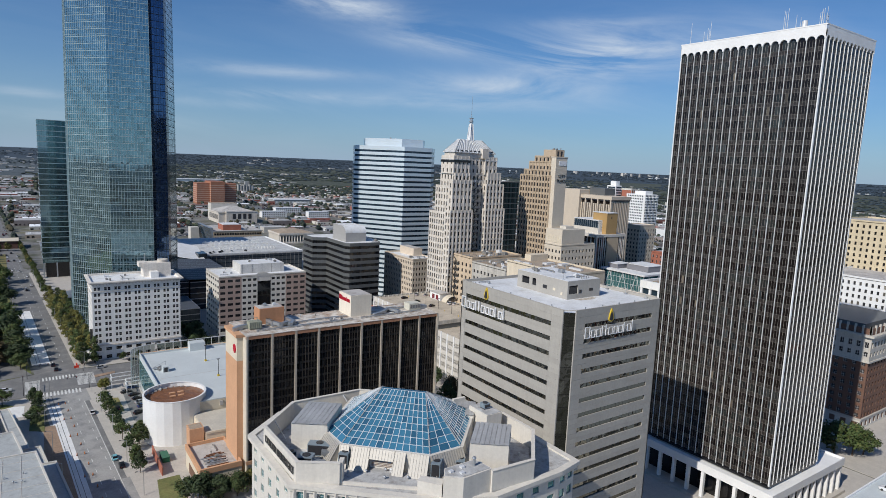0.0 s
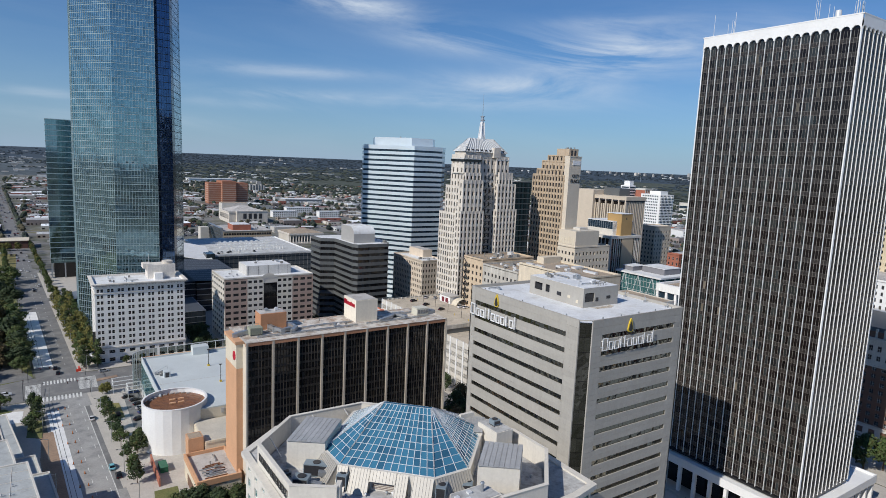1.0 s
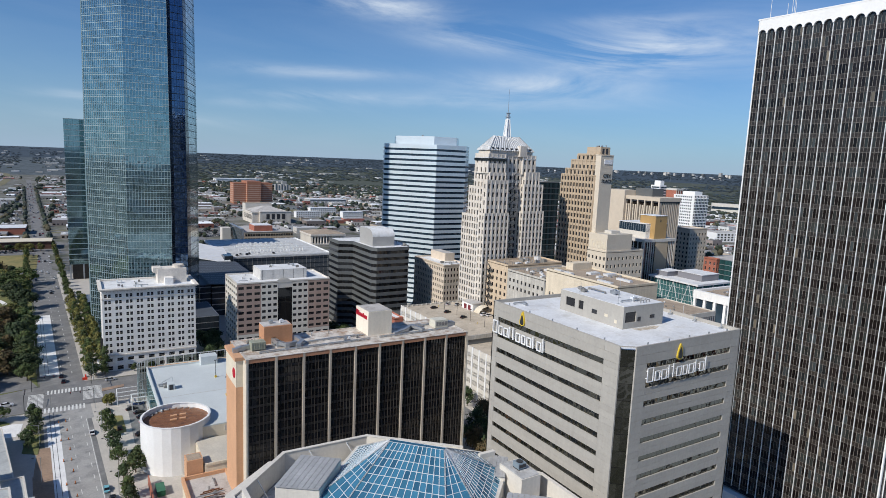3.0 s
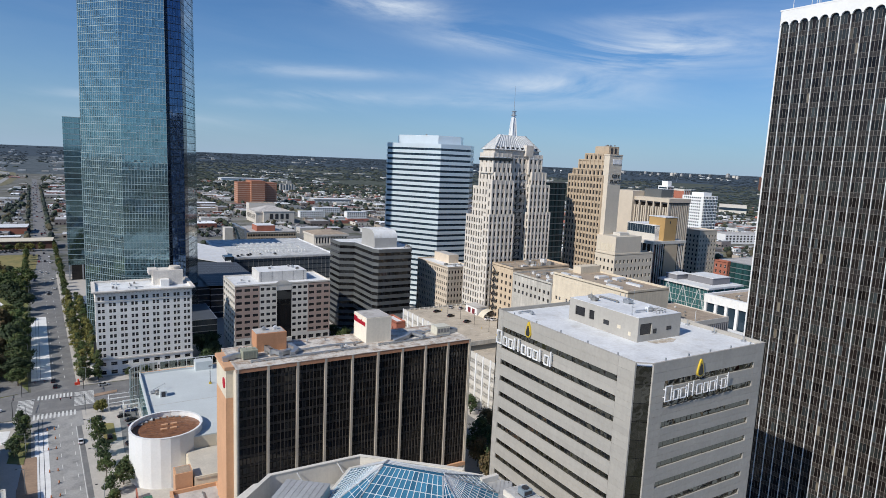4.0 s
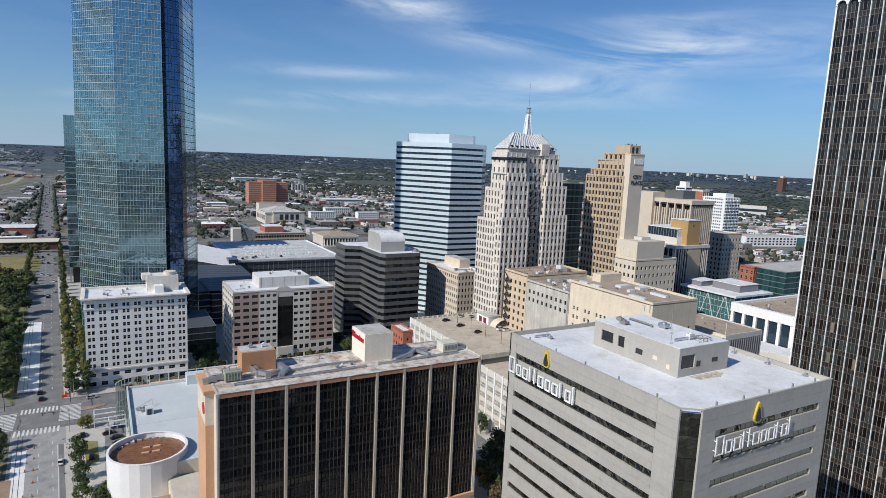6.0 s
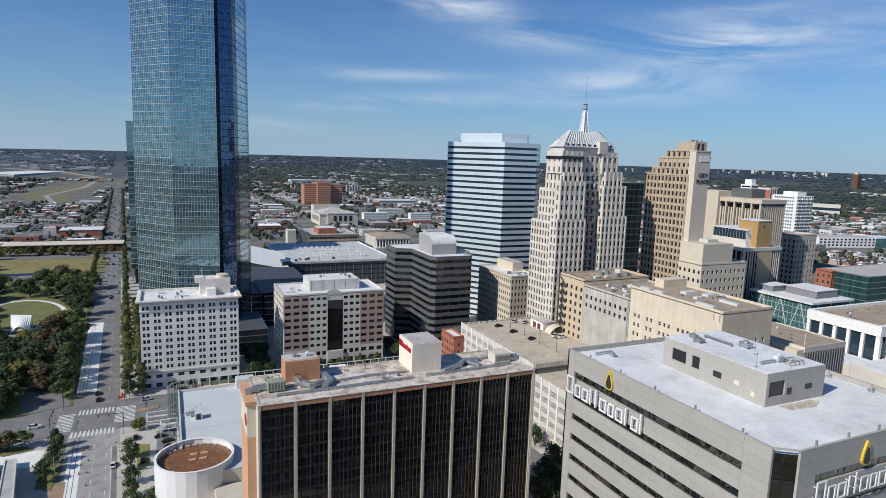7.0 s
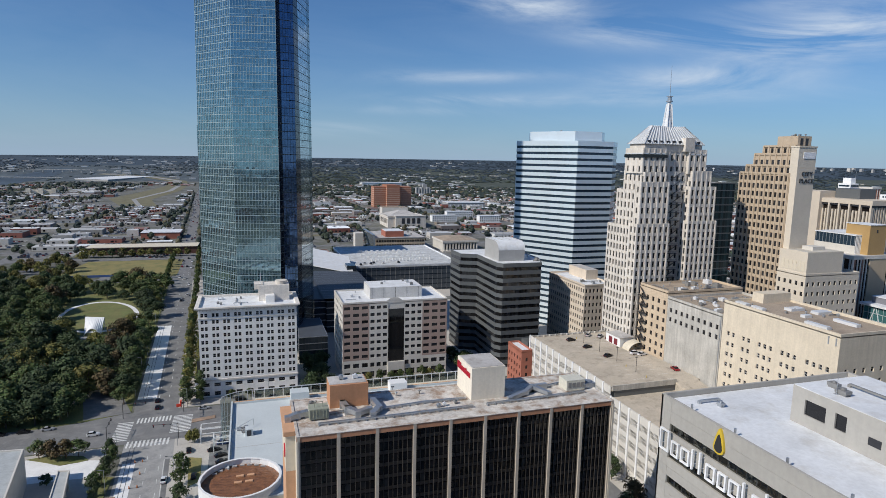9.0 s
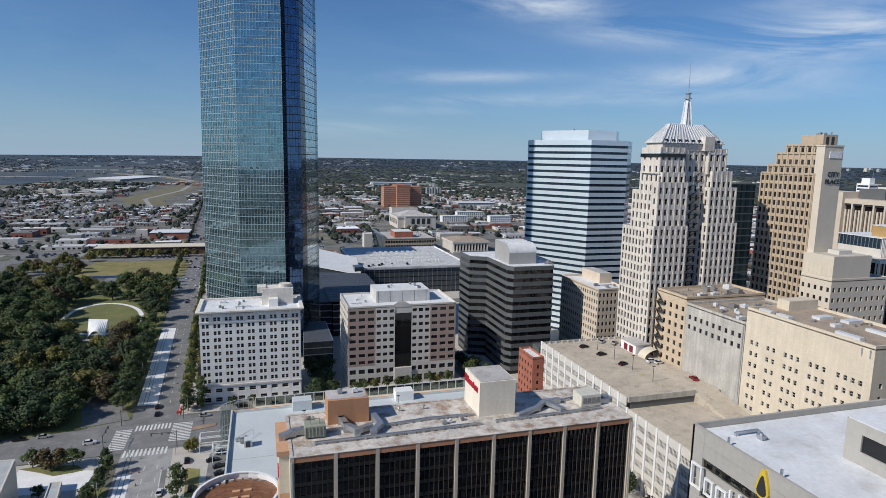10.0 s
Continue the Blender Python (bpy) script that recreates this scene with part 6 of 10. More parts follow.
HOUSE_GREY = material("grey_roof_house", (0.36, 0.355, 0.345), 0.6, big=0.06, fine=0.05)
DARK_BAND = material("charcoal_precast", (0.112, 0.119, 0.121), 0.5, big=0.05, fine=0.05)
dark = banded("office_tower", "charcoal banded office tower with stepped corners", [(135.6, 346.5), (138, 343.2), (160, 343.2), (165.5, 357.5), (166, 396), (127, 396), (127, 379), (135.6, 375)],
              0, 56.1, 3.95, 2.1, DARK_BAND, BLACK_GLASS, ROOF_WHITE)
M, V = Mesh().box(139, 352, 55.6, 154, 372, 61.7), Mesh()
arc = [(358 - 6 * math.cos(math.pi / 2 * i / 10), 61.7 + 4.5 * math.sin(math.pi / 2 * i / 10)) for i in range(11)]
for (ya, za), (yb, zb) in zip(arc, arc[1:]):
    V.face([(138.8, ya, za), (154.2, ya, za), (154.2, yb, zb), (138.8, yb, zb)])
V.face([(138.8, 358, 66.2), (154.2, 358, 66.2), (154.2, 372, 66.2), (138.8, 372, 66.2)])
for x in (139, 154):
    M.face([(x, y, z) for y, z in arc] + [(x, 372, 66.2), (x, 372, 61.7)])
M.face([(139, 372, 61.7), (154, 372, 61.7), (154, 372, 66.2), (139, 372, 66.2)])
part("roof_house", M, HOUSE_GREY, dark, "grey roof house under a rounded vault")
part("vault_roof", V, ROOF_WHITE, dark, "pale rounded vault roof")
for k in range(4):
    part("vault_rib", Mesh().box(140 + 4.2 * k, 357.9, 66.2, 140.25 + 4.2 * k, 372, 66.32), ROOF_GREY, dark)
part("podium", Mesh().box(150, 335.5, 0, 180.5, 346, 15.5), DARK_BAND, dark)
roof_units(dark, 158, 346, 164, 366, 55.7, 5, 91, 3.0)

OKT = [(185.7, 436.5), (210.3, 399), (236, 399), (246, 410), (246, 458), (236, 468), (200, 468)]
okt = banded("office_tower", "tall office tower striped in pale blue and dark glass bands", OKT,
             0, 121.2, 3.9, 2.3, OKT_BAND, OKT_GLASS, ROOF_WHITE, panes=1.8)
part("crown_band", Mesh().ring(OKT, shrink(OKT, 0.5), 121.2, 122.0), OKT_BAND, okt)
part("roof_house", Mesh().prism([(195, 436), (213, 408), (232, 407), (239, 415), (239, 452), (204, 456)], 120.6, 128.2), OKT_BAND, okt)
part("roof_house_roof", Mesh().prism([(196.2, 436), (213.5, 409), (231.5, 408), (238, 416), (238, 451), (205, 455)], 128.2, 128.3), ROOF_WHITE, okt)
roof_units(okt, 210, 412, 235, 445, 128.3, 5, 92, 1.6)


# ---- stepped limestone tower with a pyramid roof and spire ----
def stepped_tower():
    b = thing("stepped_tower", "art deco limestone tower with setbacks, pale hipped roof and spire", "skyscraper", at=(197, 298, 0))
    fl = 3.75

    def tier(x0, y0, x1, y1, z0, z1, cs, ce, roofed=True, win=True, vis="SE"):
        sd = sides(x0, y0, x1, y1)
        n = max(1, int((z1 - z0) / fl))
        rows = storeys(z0, (z1 - z0) / n, n, 0.7, 2.55)
        for key in "SENW":
            k = cs if key in "SN" else ce
            cols = spaced(sd[key][3], k, 1.15)
            M = Mesh()
            pierced(M, sd[key], z0, z1, cols, rows, 0.35)
            part("wall", M, LIME, b)
            if key in vis and len(b.children) < 330:
                fill_windows(b, sd[key], cols, rows, DARK_METAL, WINDOW, 0.3, (-1, 0))
            else:
                fill_windows(b, sd[key], cols, rows, DARK_METAL, WINDOW, 0.3, (-1, 0), False)
        # slim pilasters
        for key in "SE":
            (px, py), (ux, uy), (nx, ny), W = sd[key]
            k = cs if key == "S" else ce
            P = Mesh()
            for i in range(k + 1):
                u = min(W - 0.3, max(0.3, W * i / k))
                q = [(px + ux * (u + s) + nx * d, py + uy * (u + s) + ny * d) for s, d in ((-0.3, -0.01), (0.3, -0.01), (0.3, 0.15), (-0.3, 0.15))]
                P.prism(q, z0, z1 + 0.8)
            part("pilaster_relief", P, LIME_TRIM, b, kind="stuff")
        if roofed:
            part("setback_roof", Mesh().box(x0 + .3, y0 + .3, z1 - 0.2, x1 - .3, y1 - .3, z1), ROOF_GREY, b)
            part("setback_parapet", Mesh().ring([(x0, y0), (x1, y0), (x1, y1), (x0, y1)], [(x0 + .4, y0 + .4), (x1 - .4, y0 + .4), (x1 - .4, y1 - .4), (x0 + .4, y1 - .4)], z1, z1 + 0.9), LIME, b)
    # main shaft west of the light court, then the two east wings
    tier(176.0, 291.5, 218.5, 308.6, 0, 80.0, 7, 14)
    tier(176.0, 286.0, 193.0, 291.5, 0, 81.5, 2, 6, vis="SE")
    tier(203.0, 286.0, 218.8, 291.5, 0, 82.5, 2, 6, vis="E")
    tier(177.5, 291.0, 217.0, 305.0, 80.0, 96.2, 5, 13)
    tier(177.2, 286.6, 192.0, 291.0, 81.5, 100.0, 1, 5)
    tier(203.4, 286.6, 217.6, 291.0, 82.5, 98.0, 1, 5)
    tier(179.5, 290.0, 215.0, 303.0, 96.2, 104.6, 4, 12)
    tier(179.2, 287.2, 190.5, 290.0, 100.0, 104.2, 1, 4)
    tier(204.5, 287.2, 215.0, 290.0, 98.0, 105.0, 1, 4)
    tier(178.6, 288.6, 190.8, 301.5, 104.4, 114.6, 3, 4)
    tier(203.0, 288.6, 212.6, 301.5, 104.4, 114.6, 3, 3)
    tier(190.8, 290.5, 203.0, 301.5, 104.4, 114.6, 3, 4)
    # observation gallery
    part("gallery_glass", Mesh().box(178.2, 288.2, 111.4, 191.2, 302, 112.8), BLACK_GLASS, b)
    for x0, x1 in ((178.5, 190.9), (202.9, 212.7)):
        part("gallery_roof", Mesh().box(x0, 288.45, 113.0, x1, 301.6, 113.4), WHITE_METAL, b)
    part("attic", Mesh().box(180.5, 290.2, 114.4, 211.0, 301.4, 117.4), LIME, b)
    # hipped metal roof
    lo = [(179.6, 289.4), (211.8, 289.4), (211.8, 302.2), (179.6, 302.2)]
    hi = [(187.0, 294.6), (204.0, 294.6), (204.0, 297.0), (187.0, 297.0)]
    M, R = Mesh(), Mesh()
    for i in range(4):
        a, c, d, e = [Vector((*lo[i], 117.4)), Vector((*lo[(i + 1) % 4], 117.4)), Vector((*hi[(i + 1) % 4], 125.6)), Vector((*hi[i], 125.6))]
        M.face([a, c, d, e])
        n = 18 if i % 2 == 0 else 9
        for k in range(n + 1):
            R.beam(a.lerp(c, k / n) + Vector((0, 0, .1)), e.lerp(d, k / n) + Vector((0, 0, .1)), 0.3)
    M.face([(*p, 125.6) for p in hi])
    part("hipped_roof", M, material("pale_roof_metal", (0.62, 0.62, 0.60), 0.45, 0.3), b)
    part("roof_ribs", R, WHITE_METAL, b)
    for k in range(9):
        part("dormer", Mesh().prism([(181.5 + 3.3 * k, 289.7), (182.9 + 3.3 * k, 289.7), (182.9 + 3.3 * k, 291.0), (181.5 + 3.3 * k, 291.0)], 117.4, 119.0), DARK_METAL, b)
    part("east_dormer", Mesh().box(200.5, 288.4, 114.4, 205.5, 293, 120.5), LIME, b)
    S = Mesh()
    S.tube(196, 296, 124.5, 128.5, 2.0, 1.6, 8).tube(196, 296, 128.5, 136.5, 1.5, 0.8, 8)
    for k in range(4):
        a = math.pi / 4 + math.pi / 2 * k
        S.beam((196 + 2.2 * math.cos(a), 296 + 2.2 * math.sin(a), 125), (196 + 1.1 * math.cos(a), 296 + 1.1 * math.sin(a), 135.5), 0.5)
    part("spire", S, WHITE_METAL, b)
    part("beacon", Mesh().tube(196, 296, 136.5, 137.0, 1.5, n=12).tube(196, 296, 137.0, 138.8, 0.9, n=12).tube(196, 296, 138.8, 139.1, 1.4, n=12), STEEL, b)
    part("mast", Mesh().tube(196, 296, 139.1, 152.5, 0.16, 0.06, 8), STEEL, b)
    # fire escape in the light court
    F = Mesh()
    for k in range(26):
        z = 8 + 3.75 * k
        F.box(194.5, 289.6, z, 201.5, 291.2, z + 0.12)
        F.beam((195, 290.0, z), (201, 290.0, z + 3.75), 0.5, 0.12)
        F.beam((194.5, 289.6, z + 1.0), (201.5, 289.6, z + 1.0), 0.08)
    part("fire_escape", F, DARK_METAL, b, kind="stuff")
    # its lower neighbours along the garage
    S1 = lambda n, z0, rows: (lambda W: [(z0, z0 + 100, spaced(W, n, 1.5), rows)])

    def peach(W):
        n = max(3, int(W / 3.6))
        return [(2, 56.0, spaced(W, n, 1.5), storeys(2, 3.7, 14, 1.0, 1.9))]
    p = block("office_block", "peach brick office block with regular sash windows", "office building", 176.0, 262, 214, 280.5, 56.4, PEACH, ROOF_BROWN, {"*": peach}, frame_mat=DARK_METAL, parts_on="S")
    roof_units(p, 180, 264, 208, 278, 56.4, 22, 101, 3.6)
    part("fire_escape", ladder_stack(174.9, 277.0, 30, 55), DARK_METAL, p, kind="stuff")

    def conc(W):
        if W < 33:
            return [(44, 54.2, spaced(W, 9, 1.35, 1.6), [(45.2, 47.0), (49.0, 50.8)])]
        return []
    q = block("blank_wall_block", "bare streaked concrete party wall block with few windows", "office building", 176.1, 231.8, 214, 262, 54.4, CONCRETE, ROOF_BROWN, {"S": conc}, frame_mat=DARK_METAL)
    roof_units(q, 178, 234, 210, 260, 54.4, 30, 102, 3.2)
    part("conduit", Mesh().box(175.9, 232.2, 28, 176.1, 232.5, 54), STEEL, q)

    def tanw(W):
        if W > 40:
            return [(24, 59.4, [c for i, c in enumerate(spaced(W, 18, 1.15, 2.5)) if i not in (4, 8, 12, 15)], [(25.6, 27.2), (29.4, 31.0), (33.2, 34.8), (37.0, 38.6), (40.8, 42.4), (44.6, 46.2), (48.4, 50.0)])]
        return [(36, 59.4, spaced(W, 6, 1.2, 3), [(40.8, 42.4), (44.6, 46.2), (48.4, 50.0)])]
    t = block("tan_office_block", "tan brick office block with small scattered windows and brown roof", "office building", 176.0, 186.0, 201.0, 231.4, 60.0, TAN, ROOF_BROWN, {"S": tanw, "E": tanw}, frame_mat=WHITE_METAL, bars=(0, 1))
    for x, y, a, c in ((178.5, 224, 1.8, 5), (178.5, 217, 1.8, 5), (188, 214, 6, 3), (193, 208, 6, 3), (185, 206, 3, 1.8), (179, 193, 1.8, 8), (191, 193, 1.8, 8)):
        part("skylight", Mesh().box(x, y, 60.0, x + a, y + c, 60.9), WHITE_METAL, t, "pale ridge skylight")
    part("roof_house", Mesh().box(188, 226, 60.0, 200.5, 231, 63.4), TAN, t)
    roof_units(t, 180, 189, 199, 225, 60.0, 9, 103, 0.9)
    for k in range(2):
        part("conduit", Mesh().box(175.9, 187 + 2.5 * k, 57, 176.0, 187.4 + 2.5 * k, 59.4), STEEL, t)


def ladder_stack(x, y, z0, z1):
    F = Mesh()
    z = z0
    while z < z1:
        F.box(x - 0.9, y - 2.5, z, x + 0.9, y + 2.5, z + 0.1)
        F.beam((x, y - 2, z), (x, y + 2, z + 3.7), 0.5, 0.1)
        F.beam((x - 0.9, y - 2.5, z + 1), (x - 0.9, y + 2.5, z + 1), 0.06)
        z += 3.7
    return F


stepped_tower()


# ---- buff brick tower with a lettered lift shaft ----
def buff_tower():
    b = thing("buff_tower", "buff brick setback tower with a blank lettered shaft", "skyscraper", at=(262, 288, 0))
    fl = 3.7
    BUFF = material("buff_brick", (0.465, 0.37, 0.268), 0.85, big=0.06, fine=0.06, streak=0.06)
    BUFF_PALE = material("pale_buff_panel", (0.62, 0.55, 0.45), 0.8, big=0.04, fine=0.04)

    def tier(x0, y0, x1, y1, z0, z1, cs, ce, w=1.55):
        sd = sides(x0, y0, x1, y1)
        n = max(1, int((z1 - z0) / fl))
        rows = storeys(z0, (z1 - z0) / n, n, 0.75, 2.35)
        for key in "SENW":
            k = cs if key in "SN" else ce
            cols = spaced(sd[key][3], k, w)
            M = Mesh()
            pierced(M, sd[key], z0, z1, cols, rows, 0.35)
            part("wall", M, BUFF, b)
            fill_windows(b, sd[key], cols, rows, DARK_METAL, WINDOW, 0.3, (-1, 0), key == "S" and z0 == 0)
            if key in "SE":
                (px, py), (ux, uy), (nx, ny), W = sd[key]
                P = Mesh()
                for i in range(k + 1):
                    u = min(W - 0.35, max(0.35, W * i / k))
                    q = [(px + ux * (u + s) + nx * d, py + uy * (u + s) + ny * d) for s, d in ((-0.35, -0.01), (0.35, -0.01), (0.35, 0.32), (-0.35, 0.32))]
                    P.prism(q, z0, z1 + 0.6)
                part("pilaster_relief", P, BUFF, b, kind="stuff")
        flat_roof(b, x0, y0, x1, y1, z1, ROOF_GREY, BUFF, 0.9)
    tier(246, 274.0, 259, 303, 0, 105.0, 11, 5)
    tier(247.0, 274.2, 258.6, 300.5, 105.0, 108.6, 8, 4)
    tier(248.0, 274.5, 258.4, 297.0, 108.6, 114.0, 7, 4)
    tier(249.0, 275.0, 258.2, 293.0, 114.0, 117.6, 5, 3)
    part("shaft", Mesh().box(246.4, 270.4, 0, 256.6, 274.6, 117.3), BUFF_PALE, b, "blank pale lift shaft with a sign")
    part("shaft_cap", Mesh().box(246.2, 270.2, 117.3, 256.8, 274.8, 117.9), BUFF_PALE, b)
    part("top_house", Mesh().box(250, 274.9, 113.5, 258, 286, 122.5), BUFF, b)
    part("top_vent", Mesh().box(251.5, 274.8, 118.2, 253, 274.9, 121.5), DARK_METAL, b)
    part("top_vent", Mesh().box(254.5, 274.8, 118.2, 256, 274.9, 121.5), DARK_METAL, b)
    roof_units(b, 250.5, 275, 257, 285, 122.5, 5, 7, 1.4)
    part("sign_board", Mesh().box(249.2, 270.2, 112.4, 256.0, 270.4, 115.2), SIGN_WHITE, b)
    for k, word in enumerate(("CITY", "PLACE")):
        cu = bpy.data.curves.new("sign_word", "FONT")
        cu.body, cu.size, cu.extrude, cu.align_x = word, 2.9, 0.12, "CENTER"
        tx = new("sign_word", cu)
        tx.data.materials.append(SIGN_DARK)
        tx.parent = b
        tx.matrix_local = Matrix.Translation((252.2 - 262, 270.25 - 288, 104.6 - 3.1 * k)) @ Matrix.Rotation(math.pi / 2, 4, "X")
    # stepped blank block at its foot
    def low(W):
        return [(40, 61, spaced(W, max(3, int(W / 2.9)), 1.3), [(43.5, 45.4), (47.9, 49.8), (52.3, 54.2), (56.7, 58.6)])]
    l = block("buff_annex", "pale buff annex with a blank upper box", "office building", 244.5, 258.6, 276, 273.8, 61.5, BUFF_PALE, ROOF_GREY, {"*": low}, frame_mat=DARK_METAL)
    part("upper_box", Mesh().box(244.8, 258.9, 61.5, 265.5, 273.6, 71.8), BUFF_PALE, l)
    part("upper_roof", Mesh().box(245.2, 259.3, 71.8, 265.1, 270.2, 71.9), ROOF_CREAM, l)
    part("roof_house", Mesh().box(252, 263, 71.9, 259, 268.5, 73.6), PALE_STONE, l)
    for k in range(6):
        part("blind_panel", Mesh().box(244.7, 260 + 2.1 * k, 63.2, 244.8, 261.4 + 2.1 * k, 67.6), CREAM, l)
    G = banded("glass_tower", "dark green glass tower behind the stepped tower", [(235, 322), (262, 322), (262, 350), (235, 350)], 0, 99.5, 3.9, 0.5, DARK_BAND, glass_mat("dark_teal_glass", (0.03, 0.055, 0.065), 0.4, 0.06, 0.5), ROOF_GREY, inset=0.1)


buff_tower()


# ---- parking garage ----
def garage():
    x0, y0, x1, y1, z = 136.8, 178.0, 175.6, 305.5, 28.0
    ym = 240.0
    b = thing("parking_garage", "concrete parking garage with precast screen bands and open top deck", "parking garage", at=(156, 250, 0))
    part("core", Mesh().box(x0 + 1.5, y0 + 1.5, 0, x1 - 0.5, ym, z - 4.4), DARK_BAND, b)
    part("core", Mesh().box(x0 + 1.5, ym, 0, x1 - 0.5, y1 - 1.0, z - 1.0), DARK_BAND, b)
    deck = material("tan_deck_concrete", (0.47, 0.41, 0.33), 0.9, big=0.12, fine=0.1, size=8, second=(0.31, 0.27, 0.22), mask=0.6)
    part("top_deck", Mesh().box(x0, ym, z - 0.9, x1, y1, z), deck, b)
    part("lower_deck", Mesh().box(x0, y0, z - 4.4, x1, ym, z - 3.5), deck, b)
    part("end_wall", Mesh().box(x0 + 0.3, ym - 0.4, z - 1.0, x0 + 28, ym, z + 1.0), CONCRETE, b)
    part("ramp", mesh_of([[(x1 - 11, ym - 18, z - 3.5), (x1 - 1, ym - 18, z - 3.5), (x1 - 1, ym, z), (x1 - 11, ym, z)], [(x1 - 11, ym - 18, z - 3.5), (x1 - 11, ym, z), (x1 - 11, ym, z - 3.5)]]), deck, b)
    for zz, ya, yb in ((z, ym, y1), (z - 3.5, y0, ym)):
        for k in range(6):
            h = zz - 0.2 - k * 4.1
            if h < 3:
                break
            part("screen_band", Mesh().box(x0 - 0.35, ya, h - 1.9, x0, yb, h + 1.0 if k == 0 else h), PALE_STONE, b)
            part("east_band", Mesh().box(x0, (y0 if ya == y0 else y0) - 0.35, h - 1.9, x1, y0, h), PALE_STONE, b) if ya == y0 else None
            n = int((yb - ya) / 0.62)
            S = Mesh()
            for i in range(n):
                y = ya + (yb - ya) * (i + 0.5) / n
                S.box(x0 - 0.28, y - 0.13, h - 4.1, x0 - 0.1, y + 0.13, h - 1.9)
            S.box(x0 - 0.26, ya, h - 3.05, x0 - 0.12, yb, h - 2.9)
            part("screen_relief", S, PALE_STONE, b, kind="stuff")
    for k in range(24):
        y = y0 + (y1 - y0) * k / 23
        part("column", Mesh().box(x0 - 0.75, y - 0.4, 0, x0 - 0.3, y + 0.4, (z if y > ym else z - 3.5) + 1.1), WHITE_PAINT, b)
    part("back_wall", Mesh().box(x0, y1 - 0.4, z, x1, y1, z + 0.75), CONCRETE, b)
    part("east_parapet", Mesh().box(x0, y0, z - 3.5, x1, y0 + 0.3, z - 2.4), PALE_STONE, b)
    for k in range(13):
        part("back_post", Mesh().box(x0 + 3 * k, y1 - 0.9, z, x0 + 3 * k + 0.5, y1 - 0.4, z + 0.9), PALE_STONE, b)
    # stair and toll house
    part("stair_house", Mesh().box(168.5, 282, z, 175.3, 293, z + 4.0), WHITE_PAINT, b)
    part("stair_house_roof", Mesh().box(168.2, 281.7, z + 4.0, 175.5, 293.3, z + 4.3), ROOF_GREY, b)
    for y in (284, 288):
        part("stair_door", Mesh().box(168.4, y, z + 0.2, 168.5, y + 2.6, z + 3), material("maroon_panel", (0.16, 0.02, 0.03), 0.6), b)
    A = Mesh()
    for i in range(6):
        a0, a1 = math.pi / 2 * i / 6, math.pi / 2 * (i + 1) / 6
        A.face([(175 - 6 * math.cos(a0), 276, z + 3.6 * math.sin(a0)), (175 - 6 * math.cos(a1), 276, z + 3.6 * math.sin(a1)), (175 - 6 * math.cos(a1), 281, z + 3.6 * math.sin(a1)), (175 - 6 * math.cos(a0), 281, z + 3.6 * math.sin(a0))])
    part("ramp_hood", A, CREAM, b)
    for k in range(9):
        y = 246 + 6.5 * k
        lamp = thing("deck_lamp", "slim dark lamp post on the garage deck", "lamp post", "garage lamp posts", (156, y, z))
        if k % 2:
            part("pole", Mesh().tube(156, y, z, z + 6, 0.1, n=6), DARK_METAL, lamp)
            part("lamp_head", Mesh().box(155.4, y - 0.2, z + 6, 156.6, y + 0.2, z + 6.2), DARK_METAL, lamp)
        else:
            part("pole", Mesh().tube(156, y, z, z + 1.0, 0.12, n=6), SIGN_YELLOW, lamp)
    for i in range(24):
        single("bay_line", Mesh().box(150 if i % 2 else 163, 243 + 2.6 * i, z + 0.005, 155 if i % 2 else 168, 243.12 + 2.6 * i, z + 0.015), MARK, "white parking bay line", "road marking", "parking bay lines", "structure")
    # brick neighbour
    def br(W):
        return [(2, 21.6, spaced(W, max(1, int(W / 3)), 1.1), storeys(2, 3.6, 5, 1, 1.7))]
    block("brick_building", "small red brick building beside the garage", "building", 131.0, 303, 136.4, 318, 22.0, RED_BRICK, ROOF_WHITE, {"*": br}, frame_mat=DARK_METAL)


garage()


# ---- narrow-windowed cream block ----
BEIGE_BRICK = material("beige_brick", (0.60, 0.51, 0.41), 0.85, big=0.06, fine=0.06, streak=0.06)


def cream_block():
    def f(W):
        return [(2, 43.4, spaced(W, max(4, int(W / 2.25)), 1.1), storeys(2, 3.75, 11, 1.0, 2.0))]
    b = block("cream_block", "beige brick block with tight rows of windows", "office building", 181.0, 334.0, 199.0, 373.5, 44.0, BEIGE_BRICK, ROOF_WHITE, {"*": f}, frame_mat=DARK_METAL, parts_on="S")
    part("roof_house", Mesh().box(191.5, 350.5, 44.0, 198.8, 369.5, 49.4), BEIGE_BRICK, b)
    part("roof_house_top", Mesh().box(191.7, 350.7, 49.4, 198.6, 369.3, 49.5), ROOF_GREY, b)
    roof_units(b, 183, 338, 197, 348, 44.0, 5, 111, 2.5)


cream_block()


material("pale_ledge", (0.40, 0.50, 0.52), 0.35, 0.3)
material("brown_brick_strip", (0.20, 0.11, 0.085), 0.8, big=0.06, fine=0.06)
material("slate_glass_roof", (0.075, 0.085, 0.10), 0.6, 0.1)
glass_mat("slate_glass", (0.03, 0.04, 0.05), 0.1, 0.2, 0.3)



